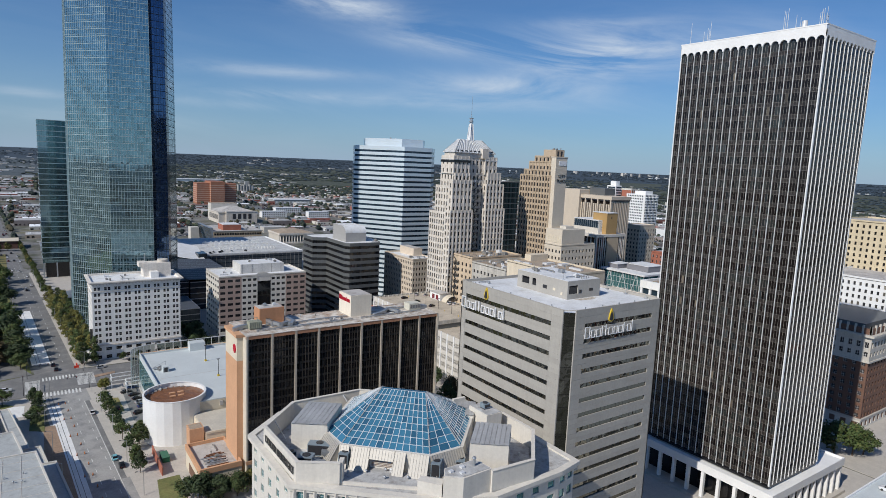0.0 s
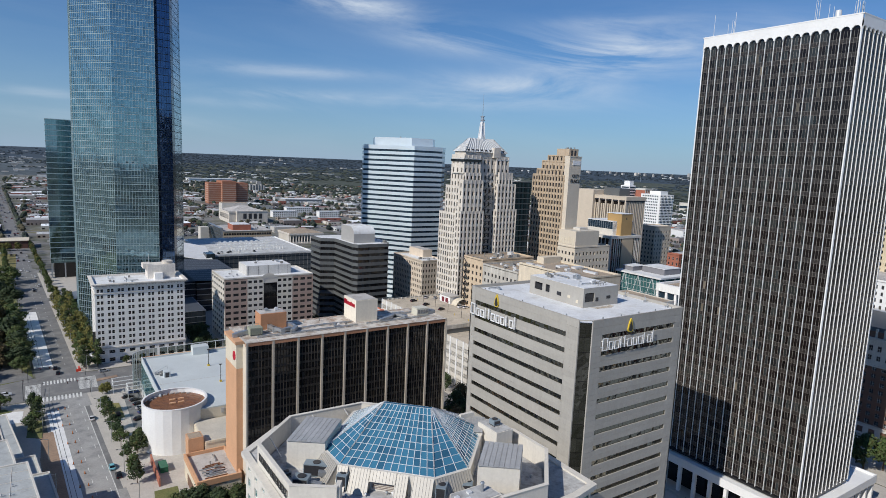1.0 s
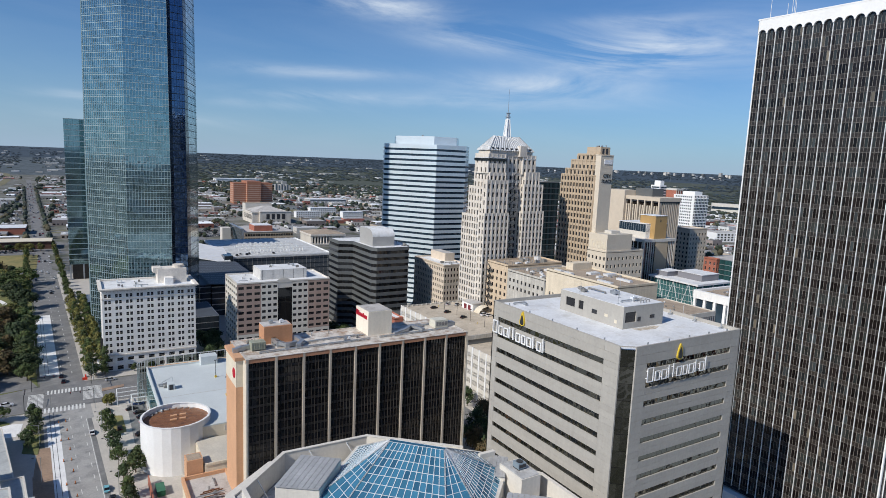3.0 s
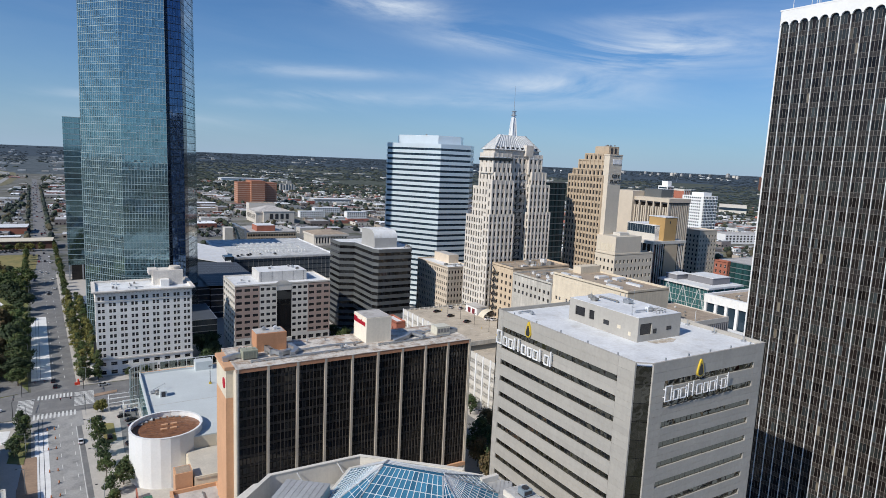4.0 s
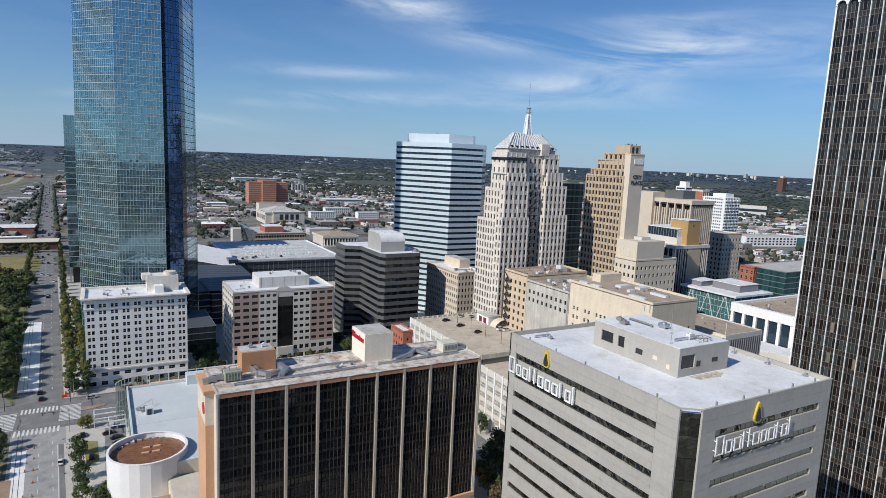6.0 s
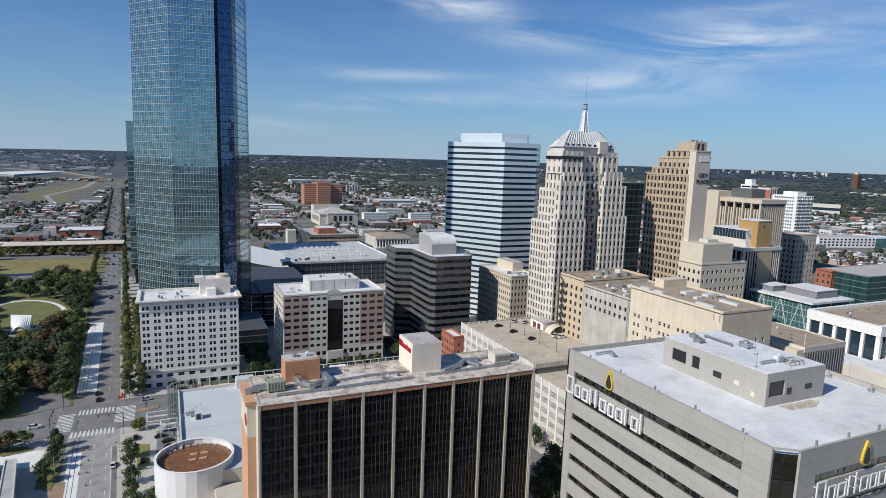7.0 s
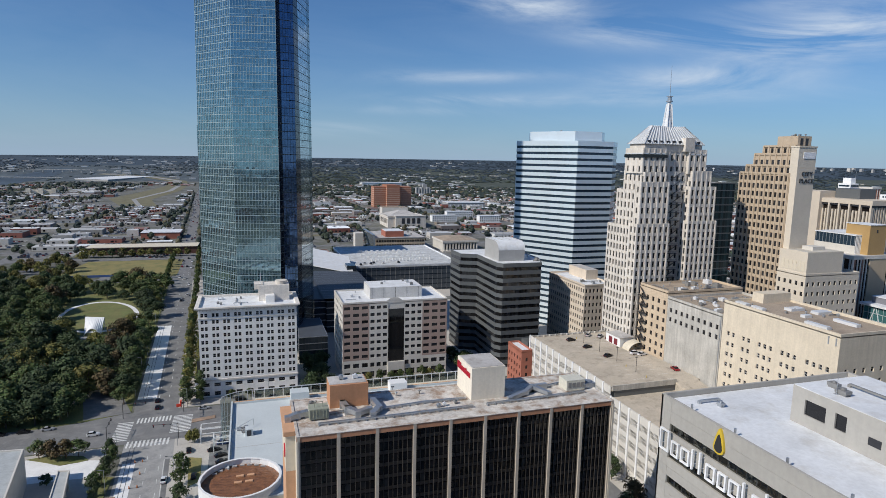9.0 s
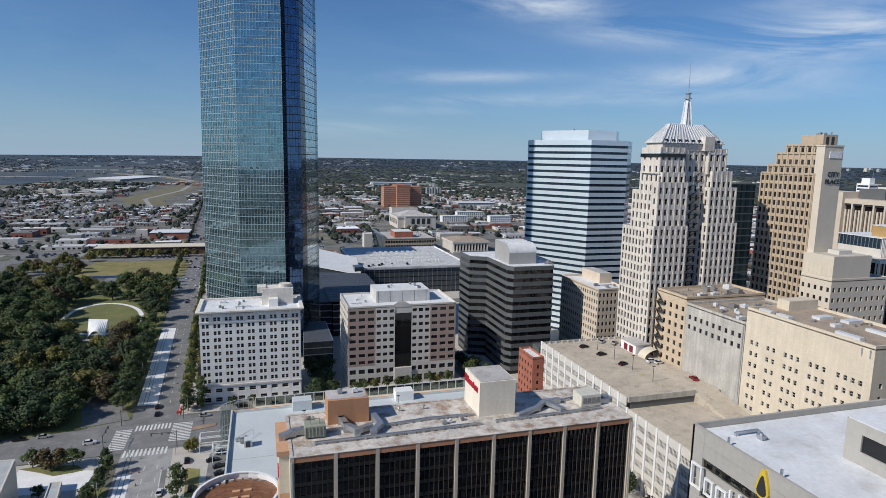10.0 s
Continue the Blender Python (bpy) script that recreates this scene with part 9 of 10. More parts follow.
# ---- the low city out to the horizon ----
def low_city():
    r = random.Random(21)
    walls = [material("far_wall_%d" % k, c, 0.85, rand=0.15, island=0.35) for k, c in enumerate(((0.40, 0.38, 0.35), (0.27, 0.10, 0.075), (0.33, 0.28, 0.23), (0.46, 0.47, 0.47), (0.20, 0.17, 0.16)))]
    roofs = [material("far_roof_%d" % k, c, 0.8, rand=0.12, island=0.35) for k, c in enumerate(((0.66, 0.68, 0.69), (0.33, 0.33, 0.33), (0.17, 0.165, 0.16), (0.44, 0.44, 0.43), (0.16, 0.085, 0.07)))]
    keep_out = [(-60, -250, 470, 400), (-240, 330, 0, 740), (-70, 480, 260, 660), (100, 330, 420, 500), (600, 440, 690, 500), (-660, 2490, -330, 3010), (-300, 1440, -160, 2320), (-960, 2020, -680, 3700), (400, 320, 460, 370), (205, 970, 295, 1080), (316, 1060, 372, 1092), (368, 1140, 428, 1168), (400, 1052, 448, 1080), (450, 1390, 555, 1445), (495, 1845, 560, 1880), (255, 1370, 385, 1440), (118, 640, 330, 830), (860, 575, 1020, 650), (1075, 870, 1130, 935), (1560, 1050, 1630, 1130)]
    ways = Mesh()
    near = 0
    far_b, far_t = Mesh(), [Mesh() for _ in range(4)]

    def clear(x, y, w):
        return all(not (a - w < x < c + w and b2 - w < y < d + w) for a, b2, c, d in keep_out) and abs(x - (road_r(y) - 9)) > 14 + w

    def clump(M, x, y, z, w, h):
        """A rough clump of foliage: a dented faceted crown."""
        n = 7
        k = len(M.v)
        a0 = r.uniform(0, 1)
        for zz, q in ((0.10, 0.55), (0.45, 1.0), (0.8, 0.66)):
            for i in range(n):
                a = a0 + 2 * math.pi * i / n
                s = q * r.uniform(0.72, 1.15) * w / 2
                M.v.append((x + s * math.cos(a), y + s * math.sin(a), z + h * zz * r.uniform(0.9, 1.1)))
        M.v.append((x + r.uniform(-.1, .1) * w, y + r.uniform(-.1, .1) * w, z + h))
        for lv in range(2):
            for i in range(n):
                j = (i + 1) % n
                M.f.append((k + lv * n + i, k + lv * n + j, k + (lv + 1) * n + j, k + (lv + 1) * n + i))
                M.m.append(0)
        for i in range(n):
            M.f.append((k + 2 * n + i, k + 2 * n + (i + 1) % n, k + 3 * n))
            M.m.append(0)

    def house(x, y, a, c, h, single_thing):
        wi, ri = r.randrange(5), r.choices(range(5), (4, 4, 3.5, 3, 0.6))[0]
        if math.hypot(x, y) > 2500:
            wi = r.choice((0, 3))
        if single_thing:
            b = thing("low_building", ("%s low commercial building with a %s flat roof" % (("beige", "red brick", "tan", "white", "brown")[wi], ("white", "grey", "dark", "pale grey", "dark red")[ri])), "building", "low city buildings", (x, y, 0))
            part("wall", Mesh().box(x - a / 2, y - c / 2, 0, x + a / 2, y + c / 2, h - 0.2), walls[wi], b)
            part("roof", Mesh().box(x - a / 2 + .3, y - c / 2 + .3, h - 0.2, x + a / 2 - .3, y + c / 2 - .3, h + 0.1), roofs[ri], b)
            part("parapet", Mesh().ring([(x - a / 2, y - c / 2), (x + a / 2, y - c / 2), (x + a / 2, y + c / 2), (x - a / 2, y + c / 2)], [(x - a / 2 + .3, y - c / 2 + .3), (x + a / 2 - .3, y - c / 2 + .3), (x + a / 2 - .3, y + c / 2 - .3), (x - a / 2 + .3, y + c / 2 - .3)], h - 0.2, h + 0.6), walls[wi], b)
            W = Mesh()
            for k in range(max(2, int(a / 4))):
                u = x - a / 2 + 1.2 + k * (a - 2) / max(2, int(a / 4))
                for f in range(max(1, int(h / 4))):
                    W.box(u, y - c / 2 - 0.06, 1.2 + 4 * f, u + 1.7, y - c / 2 + 0.05, 2.9 + 4 * f)
            for k in range(max(2, int(c / 4))):
                u = y - c / 2 + 1.2 + k * (c - 2) / max(2, int(c / 4))
                for f in range(max(1, int(h / 4))):
                    W.box(x - a / 2 - 0.06, u, 1.2 + 4 * f, x - a / 2 + 0.05, u + 1.7, 2.9 + 4 * f)
            part("window_grid", W, WINDOW, b, kind="stuff")
            for _ in range(r.randrange(1, 3)):
                p, q = x + r.uniform(-.3, .3) * a, y + r.uniform(-.3, .3) * c
                part("roof_unit", Mesh().box(p - 1, q - 1, h, p + 1, q + 1, h + 1.3), STEEL, b)
        else:
            z = land(x, y)
            far_b.box(x - a / 2, y - c / 2, z - 1, x + a / 2, y + c / 2, z + h - .3, wi, False)
            far_b.box(x - a / 2 + .2, y - c / 2 + .2, z + h - .3, x + a / 2 - .2, y + c / 2 - .2, z + h, 5 + ri, False)
            if math.hypot(x, y) < 1700:
                for _ in range(r.randrange(1, 4)):
                    p, q, e = x + r.uniform(-.4, .4) * a, y + r.uniform(-.4, .4) * c, r.uniform(0.6, 1.6)
                    far_b.box(p - e, q - e, z + h, p + e, q + e, z + h + e, 5 + r.choice((0, 1, 2)), False)
                for k in range(max(1, int(a / 5))):
                    if r.random() < 0.75:
                        u = x - a / 2 + 1.0 + 5 * k
                        far_b.box(u, y - c / 2 - 0.06, z + 0.9, u + r.choice((1.5, 2.8, 3.4)), y - c / 2, z + min(3.0, h - 0.9), 10, False)
                for k in range(max(1, int(c / 5))):
                    if r.random() < 0.75:
                        u = y - c / 2 + 1.0 + 5 * k
                        far_b.box(x - a / 2 - 0.06, u, z + 0.9, x - a / 2, u + r.choice((1.5, 2.8, 3.4)), z + min(3.0, h - 0.9), 10, False)

    lot_tones = [material("lot_%d" % k, c, 0.95, big=0.15, fine=0.15, size=14, grain=1.5, second=e, mask=0.56) for k, (c, e) in enumerate((((0.30, 0.295, 0.28), (0.23, 0.225, 0.21)), ((0.16, 0.16, 0.16), (0.20, 0.195, 0.19)), ((0.17, 0.155, 0.085), (0.12, 0.125, 0.06))))]
    car_tones = [material("far_car_%d" % k, c, 0.35, 0.1) for k, c in enumerate(((0.7, 0.7, 0.7), (0.03, 0.03, 0.035), (0.35, 0.36, 0.37), (0.22, 0.03, 0.03), (0.05, 0.08, 0.15)))]
    lots, dots = Mesh(), Mesh()

    def bush(M, x, y, z, w, h, n=46):
        """A crown of small leaf clusters, ragged and open."""
        for _ in range(n):
            d = Vector((r.gauss(0, 1), r.gauss(0, 1), r.gauss(0, 1))).normalized()
            f = r.uniform(0.55, 1.0)
            p = Vector((x + d.x * f * w / 2, y + d.y * f * w / 2, z + h * (0.55 + 0.45 * d.z * f)))
            d = (d + Vector((r.uniform(-.6, .6), r.uniform(-.6, .6), r.uniform(0, .6)))).normalized()
            u = d.orthogonal().normalized() * w * r.uniform(0.10, 0.19)
            v = d.cross(u) * r.uniform(0.6, 1.0)
            M.face([p - u, p - v, p + u, p + v])

    # city blocks: rows of shops, sheds and houses with yards, car parks and trees between them
    cells = []
    for gx in range(-9, 20):
        for gy in range(4, 21):
            x, y = gx * 112 + 60, gy * 118 + 45
            az = math.degrees(math.atan2(x, y - 60))
            if -34 < az < 76 and math.hypot(x, y - 60) < 2420:
                cells.append((math.hypot(x, y - 60), x, y))
    cells.sort()
    for d, x, y in cells:
        ways.box(x + 52, y - 60, 0, x + 62, y + 60, 0.03, 0, False)
        ways.box(x - 60, y + 52, 0, x + 60, y + 62, 0.028, 0, False)
        green = noise.noise(Vector((x / 500, y / 500, 5)))
        trade = 0.5 + 0.9 * noise.noise(Vector((x / 700, y / 700, 1)))
        v = y - 50
        while v < y + 44:
            depth = r.uniform(13, 34) if trade > 0.4 else r.uniform(9, 16)
            u = x - 51
            while u < x + 44:
                wide = r.uniform(14, 46) if trade > 0.4 else r.uniform(8, 18)
                px, py = u + wide / 2, v + depth / 2
                pick = r.random()
                if clear(px, py, max(wide, depth) / 2) and u + wide < x + 51:
                    if d > 1750 and x > 110 and pick < 0.62:
                        if r.random() < 0.5:
                            house(px, py, wide - 1.5, depth - 2.5, r.uniform(3.2, 6), False)
                    elif pick < 0.56:
                        one = near < 75
                        near += one
                        house(px, py, wide - 1.5, depth - 2.5, r.choice((3.6, 4.2, 4.5, 5, 5.5, 6.5, 8)) if trade > 0.4 else r.uniform(3.2, 5), one)
                    else:
                        k = 0 if pick < 0.72 else 1 if pick < 0.86 else 2
                        lots.box(px - wide / 2 + .5, py - depth / 2 + .5, 0, px + wide / 2 - .5, py + depth / 2 - .5, 0.02, k, False)
                        if k < 2 and d < 1500:
                            q = px - wide / 2 + 2
                            while q < px + wide / 2 - 3:
                                for row in range(int(depth // 9)):
                                    if r.random() < 0.55:
                                        c = py - depth / 2 + 4 + 9 * row
                                        t = r.randrange(5)
                                        dots.box(q, c - 2.1, 0.3, q + 1.8, c + 2.1, 0.95, t, False)
                                        dots.box(q + .15, c - 1.2, 0.95, q + 1.65, c + 1.0, 1.5, 1, False)
                                q += 2.8
                u += wide + (r.uniform(0, 3) if trade > 0.4 else r.uniform(3, 9))
            v += depth + r.uniform(0.5, 5)
        for _ in range(int(max(3, 9 + 16 * green + r.uniform(-3, 3)) * (1.3 if trade > 0.5 else 2.0))):
            px, py = x + r.choice((-54, -50, 0, 48, r.uniform(-50, 50))) + r.uniform(-3, 3), y + r.uniform(-58, 50)
            if clear(px, py, 4):
                w = r.uniform(5, 11)
                t = far_t[r.choices((0, 1, 2), (5, 5, 2.4))[0]]
                h = w * r.uniform(0.75, 1.0)
                clump(t, px, py, 0, w * (0.86 if d < 1100 else 1), h)
                if d < 1100:
                    bush(t, px, py, 0, w, h, 20)
    # woods and scattered roofs beyond
    for _ in range(1500):
        d = 2350 + 2250 * r.random() ** 1.2
        az = radians(r.uniform(-34, 78))
        x, y = d * math.sin(az), 60 + d * math.cos(az)
        if clear(x, y, 20) and noise.noise(Vector((x / 500, y / 500, 8))) > (-0.25 if az < 0.06 else 0.10):
            house(x, y, r.uniform(9, 38), r.uniform(10, 30), r.uniform(3.0, 6.0), False)
    for _ in range(22500):
        d = 1450 + 3300 * r.random() ** 0.85
        az = radians(r.uniform(-34, 78))
        x, y = d * math.sin(az), 60 + d * math.cos(az)
        wood = noise.noise(Vector((x / 420, y / 420, 3))) + 0.5 * noise.noise(Vector((x / 120, y / 120, 6)))
        if az < 0.06:
            least = -0.1 if d > 3400 else 0.10
        else:
            least = 0.25 if d < 1750 else -0.22 if d < 2700 else -0.35
        if wood < least or not clear(x, y, 6):
            continue
        if d < 2400:
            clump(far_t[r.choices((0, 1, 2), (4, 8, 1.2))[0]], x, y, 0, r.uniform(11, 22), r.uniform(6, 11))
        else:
            # haze put into leaf colour: the share of bluish clumps grows with distance
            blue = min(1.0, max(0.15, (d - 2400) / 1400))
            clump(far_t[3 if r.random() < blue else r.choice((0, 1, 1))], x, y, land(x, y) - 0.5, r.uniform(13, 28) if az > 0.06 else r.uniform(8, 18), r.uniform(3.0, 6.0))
    for _ in range(46):
        x, y = -447 + r.gauss(0, 42), 2290 + r.gauss(0, 24)
        clump(far_t[1], x, y, land(x, y), r.uniform(14, 22), r.uniform(9, 15))
    for _ in range(2600):
        d = 420 + 4000 * r.random() ** 1.2
        az = radians(r.uniform(80, 322))
        x, y = d * math.sin(az), 60 + d * math.cos(az)
        w = r.uniform(9, 22) * (1 + d / 2500)
        if r.random() < 0.5:
            clump(far_t[0], x, y, land(x, y) - 0.5, w, r.uniform(8, 12))
        else:
            house(x, y, w * 1.6, w, r.uniform(5, 14), False)
    for _ in range(150):                      # the quarter behind the camera, seen in glass alone
        x, y = r.uniform(130, 620), r.uniform(-420, -20)
        house(x, y, r.uniform(14, 42), r.uniform(12, 36), r.uniform(5, 16), False)
    for _ in range(80):                      # traffic and kerbside trees of the long avenue
        y = r.uniform(830, 2100)
        x, t = road_r(y) - r.choice((3.2, 6.4, 9.4, 12.6)), r.randrange(5)
        dots.box(x - 1, y - 2.3, 0.3, x + 1, y + 2.3, 1.0, t, False)
        dots.box(x - .8, y - 1.3, 1.0, x + .8, y + 1.1, 1.6, 1, False)
    for y in range(800, 1900, 11):
        for o in (2.5, -20.5):
            if r.random() < 0.6:
                w = r.uniform(4.5, 8)
                clump(far_t[r.choice((0, 1, 1, 2))], road_r(y) + o + r.uniform(-1, 1), y + r.uniform(-3, 3), 0, w, w * r.uniform(0.8, 1.1))
    tagged(single("vacant_lots", lots, lot_tones, "concrete yards, asphalt car parks and dry grass lots between low buildings", "lots"), kind="stuff")
    tagged(single("distant_cars", dots, car_tones, "parked cars in the yards of the low city", "cars"), kind="stuff")
    single("street_grid", ways, ASPHALT, "grid of grey city streets", "road", kind="structure")
    tagged(single("distant_buildings", far_b, walls + roofs + [BLACK_GLASS], "low pale and brick buildings of the distant city", "buildings"), kind="stuff")
    for k in range(4):
        # the fourth tone is leaf green shifted to haze blue
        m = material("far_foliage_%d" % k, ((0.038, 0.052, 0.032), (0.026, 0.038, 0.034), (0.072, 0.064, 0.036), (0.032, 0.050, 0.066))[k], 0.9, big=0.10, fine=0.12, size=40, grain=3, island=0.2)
        tagged(single("distant_trees", far_t[k], m, ("green trees scattered through the low city", "dark woods towards the horizon", "yellowing autumn trees in the low city", "woods along the horizon in a haze-blue tint")[k], "trees"), kind="stuff")


low_city()


# ---- landmarks in the middle distance ----
def landmarks():
    RED = material("red_stone", (0.34, 0.15, 0.09), 0.8, big=0.05, fine=0.05)
    STRIP = material("salmon_band", (0.47, 0.31, 0.24), 0.8)
    c = thing("courthouse", "red banded jail block with stepped towers", "building", at=(320, 1400, 0))
    for x0, x1, y0, y1, z in ((279, 312, 1385, 1420, 46), (306, 336, 1375, 1430, 50), (330, 364, 1385, 1425, 46)):
        part("tower", Mesh().box(x0, y0, 0, x1, y1, z), RED, c)
        for k in range(9):
            part("window_strip", Mesh().box(x0 + 1, y0 - 0.2, 4 + 4.6 * k, x1 - 1, y0, 5.6 + 4.6 * k), STRIP, c)
            part("window_strip", Mesh().box(x0 - 0.2, y0 + 1, 4 + 4.6 * k, x0, y1 - 1, 5.6 + 4.6 * k), STRIP, c)
    m = thing("civic_hall", "cream stone civic hall with tall windows and grey hipped roof", "civic building", at=(252, 1015, 0))
    part("hall", Mesh().box(222, 989, 0, 282, 1050, 17), LIME, m)
    part("cornice", Mesh().ring([(221, 988), (283, 988), (283, 1051), (221, 1051)], [(222.5, 989.5), (281.5, 989.5), (281.5, 1049.5), (222.5, 1049.5)], 16.6, 18), LIME_TRIM, m)
    part("front", Mesh().box(233, 984, 0, 282.5, 988.9, 18.6), LIME, m)
    part("front_cornice", Mesh().box(232.3, 983.3, 18.6, 283.2, 989.6, 19.6), LIME_TRIM, m)
    for k in range(4):
        part("portal_window", Mesh().box(243 + 8.4 * k, 983.8, 7, 248 + 8.4 * k, 984, 15.5), DARK_METAL, m)
        part("door", Mesh().box(243.8 + 8.4 * k, 983.8, 0.3, 247.2 + 8.4 * k, 984, 4.4), DARK_METAL, m)
    for k in range(9):
        part("side_window", Mesh().box(221.8, 994 + 6 * k, 6, 222, 996.6 + 6 * k, 13.5), DARK_METAL, m)
    q = [(224, 994, 18), (280, 994, 18), (280, 1046, 18), (224, 1046, 18), (246, 1014, 25.5), (258, 1014, 25.5), (258, 1026, 25.5), (246, 1026, 25.5)]
    for f in ((0, 1, 5, 4), (1, 2, 6, 5), (2, 3, 7, 6), (3, 0, 4, 7), (4, 5, 6, 7)):
        part("roof_slope", mesh_of([[q[i] for i in f]]), ROOF_GREY, m)
    part("stage_block", Mesh().box(226, 1051.2, 0, 270, 1072, 27), PALE_STONE, m)
    part("stage_roof", Mesh().box(226.5, 1051.7, 27, 269.5, 1071.5, 27.4), ROOF_BROWN, m)
    u = thing("museum", "museum with a leaning dark glass side wall and red roof box", "museum", at=(180, 772, 0))
    part("hall", Mesh().box(152, 742, 0, 211, 806, 17), PEACH, u)
    part("hall_roof", Mesh().box(151.5, 741.5, 17, 211.5, 806.5, 17.6), ROOF_GREY, u)
    W = Mesh()
    for k in range(3):
        for i in range(19):
            W.box(153 + 3.05 * i, 741.85, 2.4 + 5 * k, 155.2 + 3.05 * i, 742, 4.8 + 5 * k)
    part("window_grid", W, BLACK_GLASS, u, kind="stuff")
    G = Mesh()
    for i in range(16):
        for k in range(5):
            ya, yb, za, zb = 742 + 4 * i + 0.12, 746 + 4 * i - 0.12, 4.2 * k + 0.1, 4.2 * k + 4.1
            G.face([(151.6 - 0.16 * za, ya, za), (151.6 - 0.16 * za, yb, za), (151.6 - 0.16 * zb, yb, zb), (151.6 - 0.16 * zb, ya, zb)])
    part("wall_panes", G, OKT_GLASS, u, kind="stuff")
    part("glass_frame", mesh_of([[(151.7, 742, 0), (151.7, 806, 0), (148.4, 806, 21.2), (148.4, 742, 21.2)], [(151.8, 742, 0), (148.4, 742, 21.2), (151.8, 742, 21.2)], [(148.4, 742, 21.2), (151.8, 742, 21.2), (151.8, 806, 21.2), (148.4, 806, 21.2)]]), STEEL, u)
    part("end_wall", Mesh().box(137, 792, 0, 147, 806, 17), PALE_STONE, u)
    part("red_box", Mesh().box(165, 748, 17.6, 187, 772, 24.2), RED_BRICK, u)
    part("red_box_cap", Mesh().box(165.5, 748.5, 24.2, 186.5, 771.5, 24.7), ROOF_WHITE, u)
    roof_units(u, 189, 750, 207, 795, 17.6, 7, 61, 3.2)
    p = thing("columned_library", "grey stone federal building with a colonnade and low hipped roof", "civic building", at=(254, 757, 0))
    part("body", Mesh().box(232, 737, 0, 276, 778, 12.2), PALE_STONE, p)
    part("entablature", Mesh().box(231, 734, 11.2, 277, 779, 13.4), LIME_TRIM, p)
    part("steps", Mesh().box(231, 732.5, 0, 277, 736.9, 1.6), LIME, p)
    q = [(231.5, 734.5, 13.4), (276.5, 734.5, 13.4), (276.5, 778.5, 13.4), (231.5, 778.5, 13.4), (246, 749, 16.6), (262, 749, 16.6), (262, 764, 16.6), (246, 764, 16.6)]
    for f in ((0, 1, 5, 4), (1, 2, 6, 5), (2, 3, 7, 6), (3, 0, 4, 7), (4, 5, 6, 7)):
        part("roof_slope", mesh_of([[q[i] for i in f]]), ROOF_BROWN, p)
    for k in range(12):
        part("column", Mesh().tube(233.2 + 3.78 * k, 735.2, 1.6, 11.2, 0.75, n=8), LIME_TRIM, p)
        if k < 11:
            part("window", Mesh().box(234.4 + 3.78 * k, 736.85, 2.6, 236.0 + 3.78 * k, 737, 9.4), DARK_METAL, p)
    h = thing("warehouse", "long white-roofed warehouse in the distance", "warehouse", at=(420, 2400, 0))
    part("shed", Mesh().box(440, 2430, -10, 600, 2480, 12), WHITE_PAINT, h)
    part("shed_roof", Mesh().box(438, 2428, 12, 602, 2482, 13), ROOF_WHITE, h)
    h = thing("warehouse", "wide pale grey metal shed with a white roof", "warehouse", at=(500, 1420, 0))
    part("shed", Mesh().box(456, 1398, 0, 548, 1440, 9), HOUSE_GREY, h)
    part("shed_roof", Mesh().box(455, 1397, 9, 549, 1441, 9.6), ROOF_WHITE, h)
    for k in range(9):
        part("dock_door", Mesh().box(460 + 10 * k, 1397.8, 0.5, 464 + 10 * k, 1398, 5), WHITE_METAL, h)
    h = thing("grain_silos", "row of pale concrete grain silos with a head house", "silos", at=(525, 1860, 0))
    for k in range(6):
        part("silo", Mesh().tube(506 + 8.5 * k, 1860, 0, 19 if k % 2 else 22, 4.1, n=12), HOUSE_GREY, h)
    part("head_house", Mesh().box(528, 1864.2, 0, 541, 1876, 31), HOUSE_GREY, h)
    for x, y, w in ((320, 1072, 46), (372, 1148, 52), (404, 1060, 40)):
        h = thing("apartment_row", "long white three-storey apartment row", "apartment building", "white apartment rows", (x + w / 2, y, 0))
        part("body", Mesh().box(x, y, 0, x + w, y + 15, 10.5), WHITE_PAINT, h)
        part("roof", Mesh().box(x - 0.4, y - 0.4, 10.5, x + w + 0.4, y + 15.4, 11.1), ROOF_WHITE, h)
        W = Mesh()
        for f in range(3):
            for i in range(int(w / 4)):
                W.box(x + 1.2 + 4 * i, y - 0.1, 1.2 + 3.3 * f, x + 2.8 + 4 * i, y, 2.9 + 3.3 * f)
        part("window_grid", W, WINDOW, h, kind="stuff")
    h = thing("warehouse", "long low brown shop row by the field", "warehouse", at=(-100, 790, 0))
    part("shed", Mesh().box(-150, 775, 0, -42, 800, 8), DARK_BRICK, h)
    part("shed_roof", Mesh().box(-151, 774, 8, -41, 801, 8.6), CREAM, h)
    h = thing("warehouse", "red brick shop building", "warehouse", at=(-80, 920, 0))
    part("shed", Mesh().box(-118, 905, 0, -72, 940, 8), RED_BRICK, h)
    part("shed_roof", Mesh().box(-118.5, 904.5, 8, -71.5, 940.5, 8.5), ROOF_WHITE, h)
    OLD_GRASS = material("faded_verge_grass", (0.165, 0.15, 0.085), 0.95, big=0.2, fine=0.15, size=25)

    def lie(x, y, up):
        return (x, y, land(x, y) + up)

    def ribbon(left, right, up):
        M = Mesh()
        for k in range(len(left) - 1):
            for j in range(6):
                f, g = j / 6, (j + 1) / 6
                q = [Vector(left[k]).lerp(Vector(left[k + 1]), f), Vector(right[k]).lerp(Vector(right[k + 1]), f), Vector(right[k]).lerp(Vector(right[k + 1]), g), Vector(left[k]).lerp(Vector(left[k + 1]), g)]
                M.face([lie(v.x, v.y, up) for v in q])
        return M
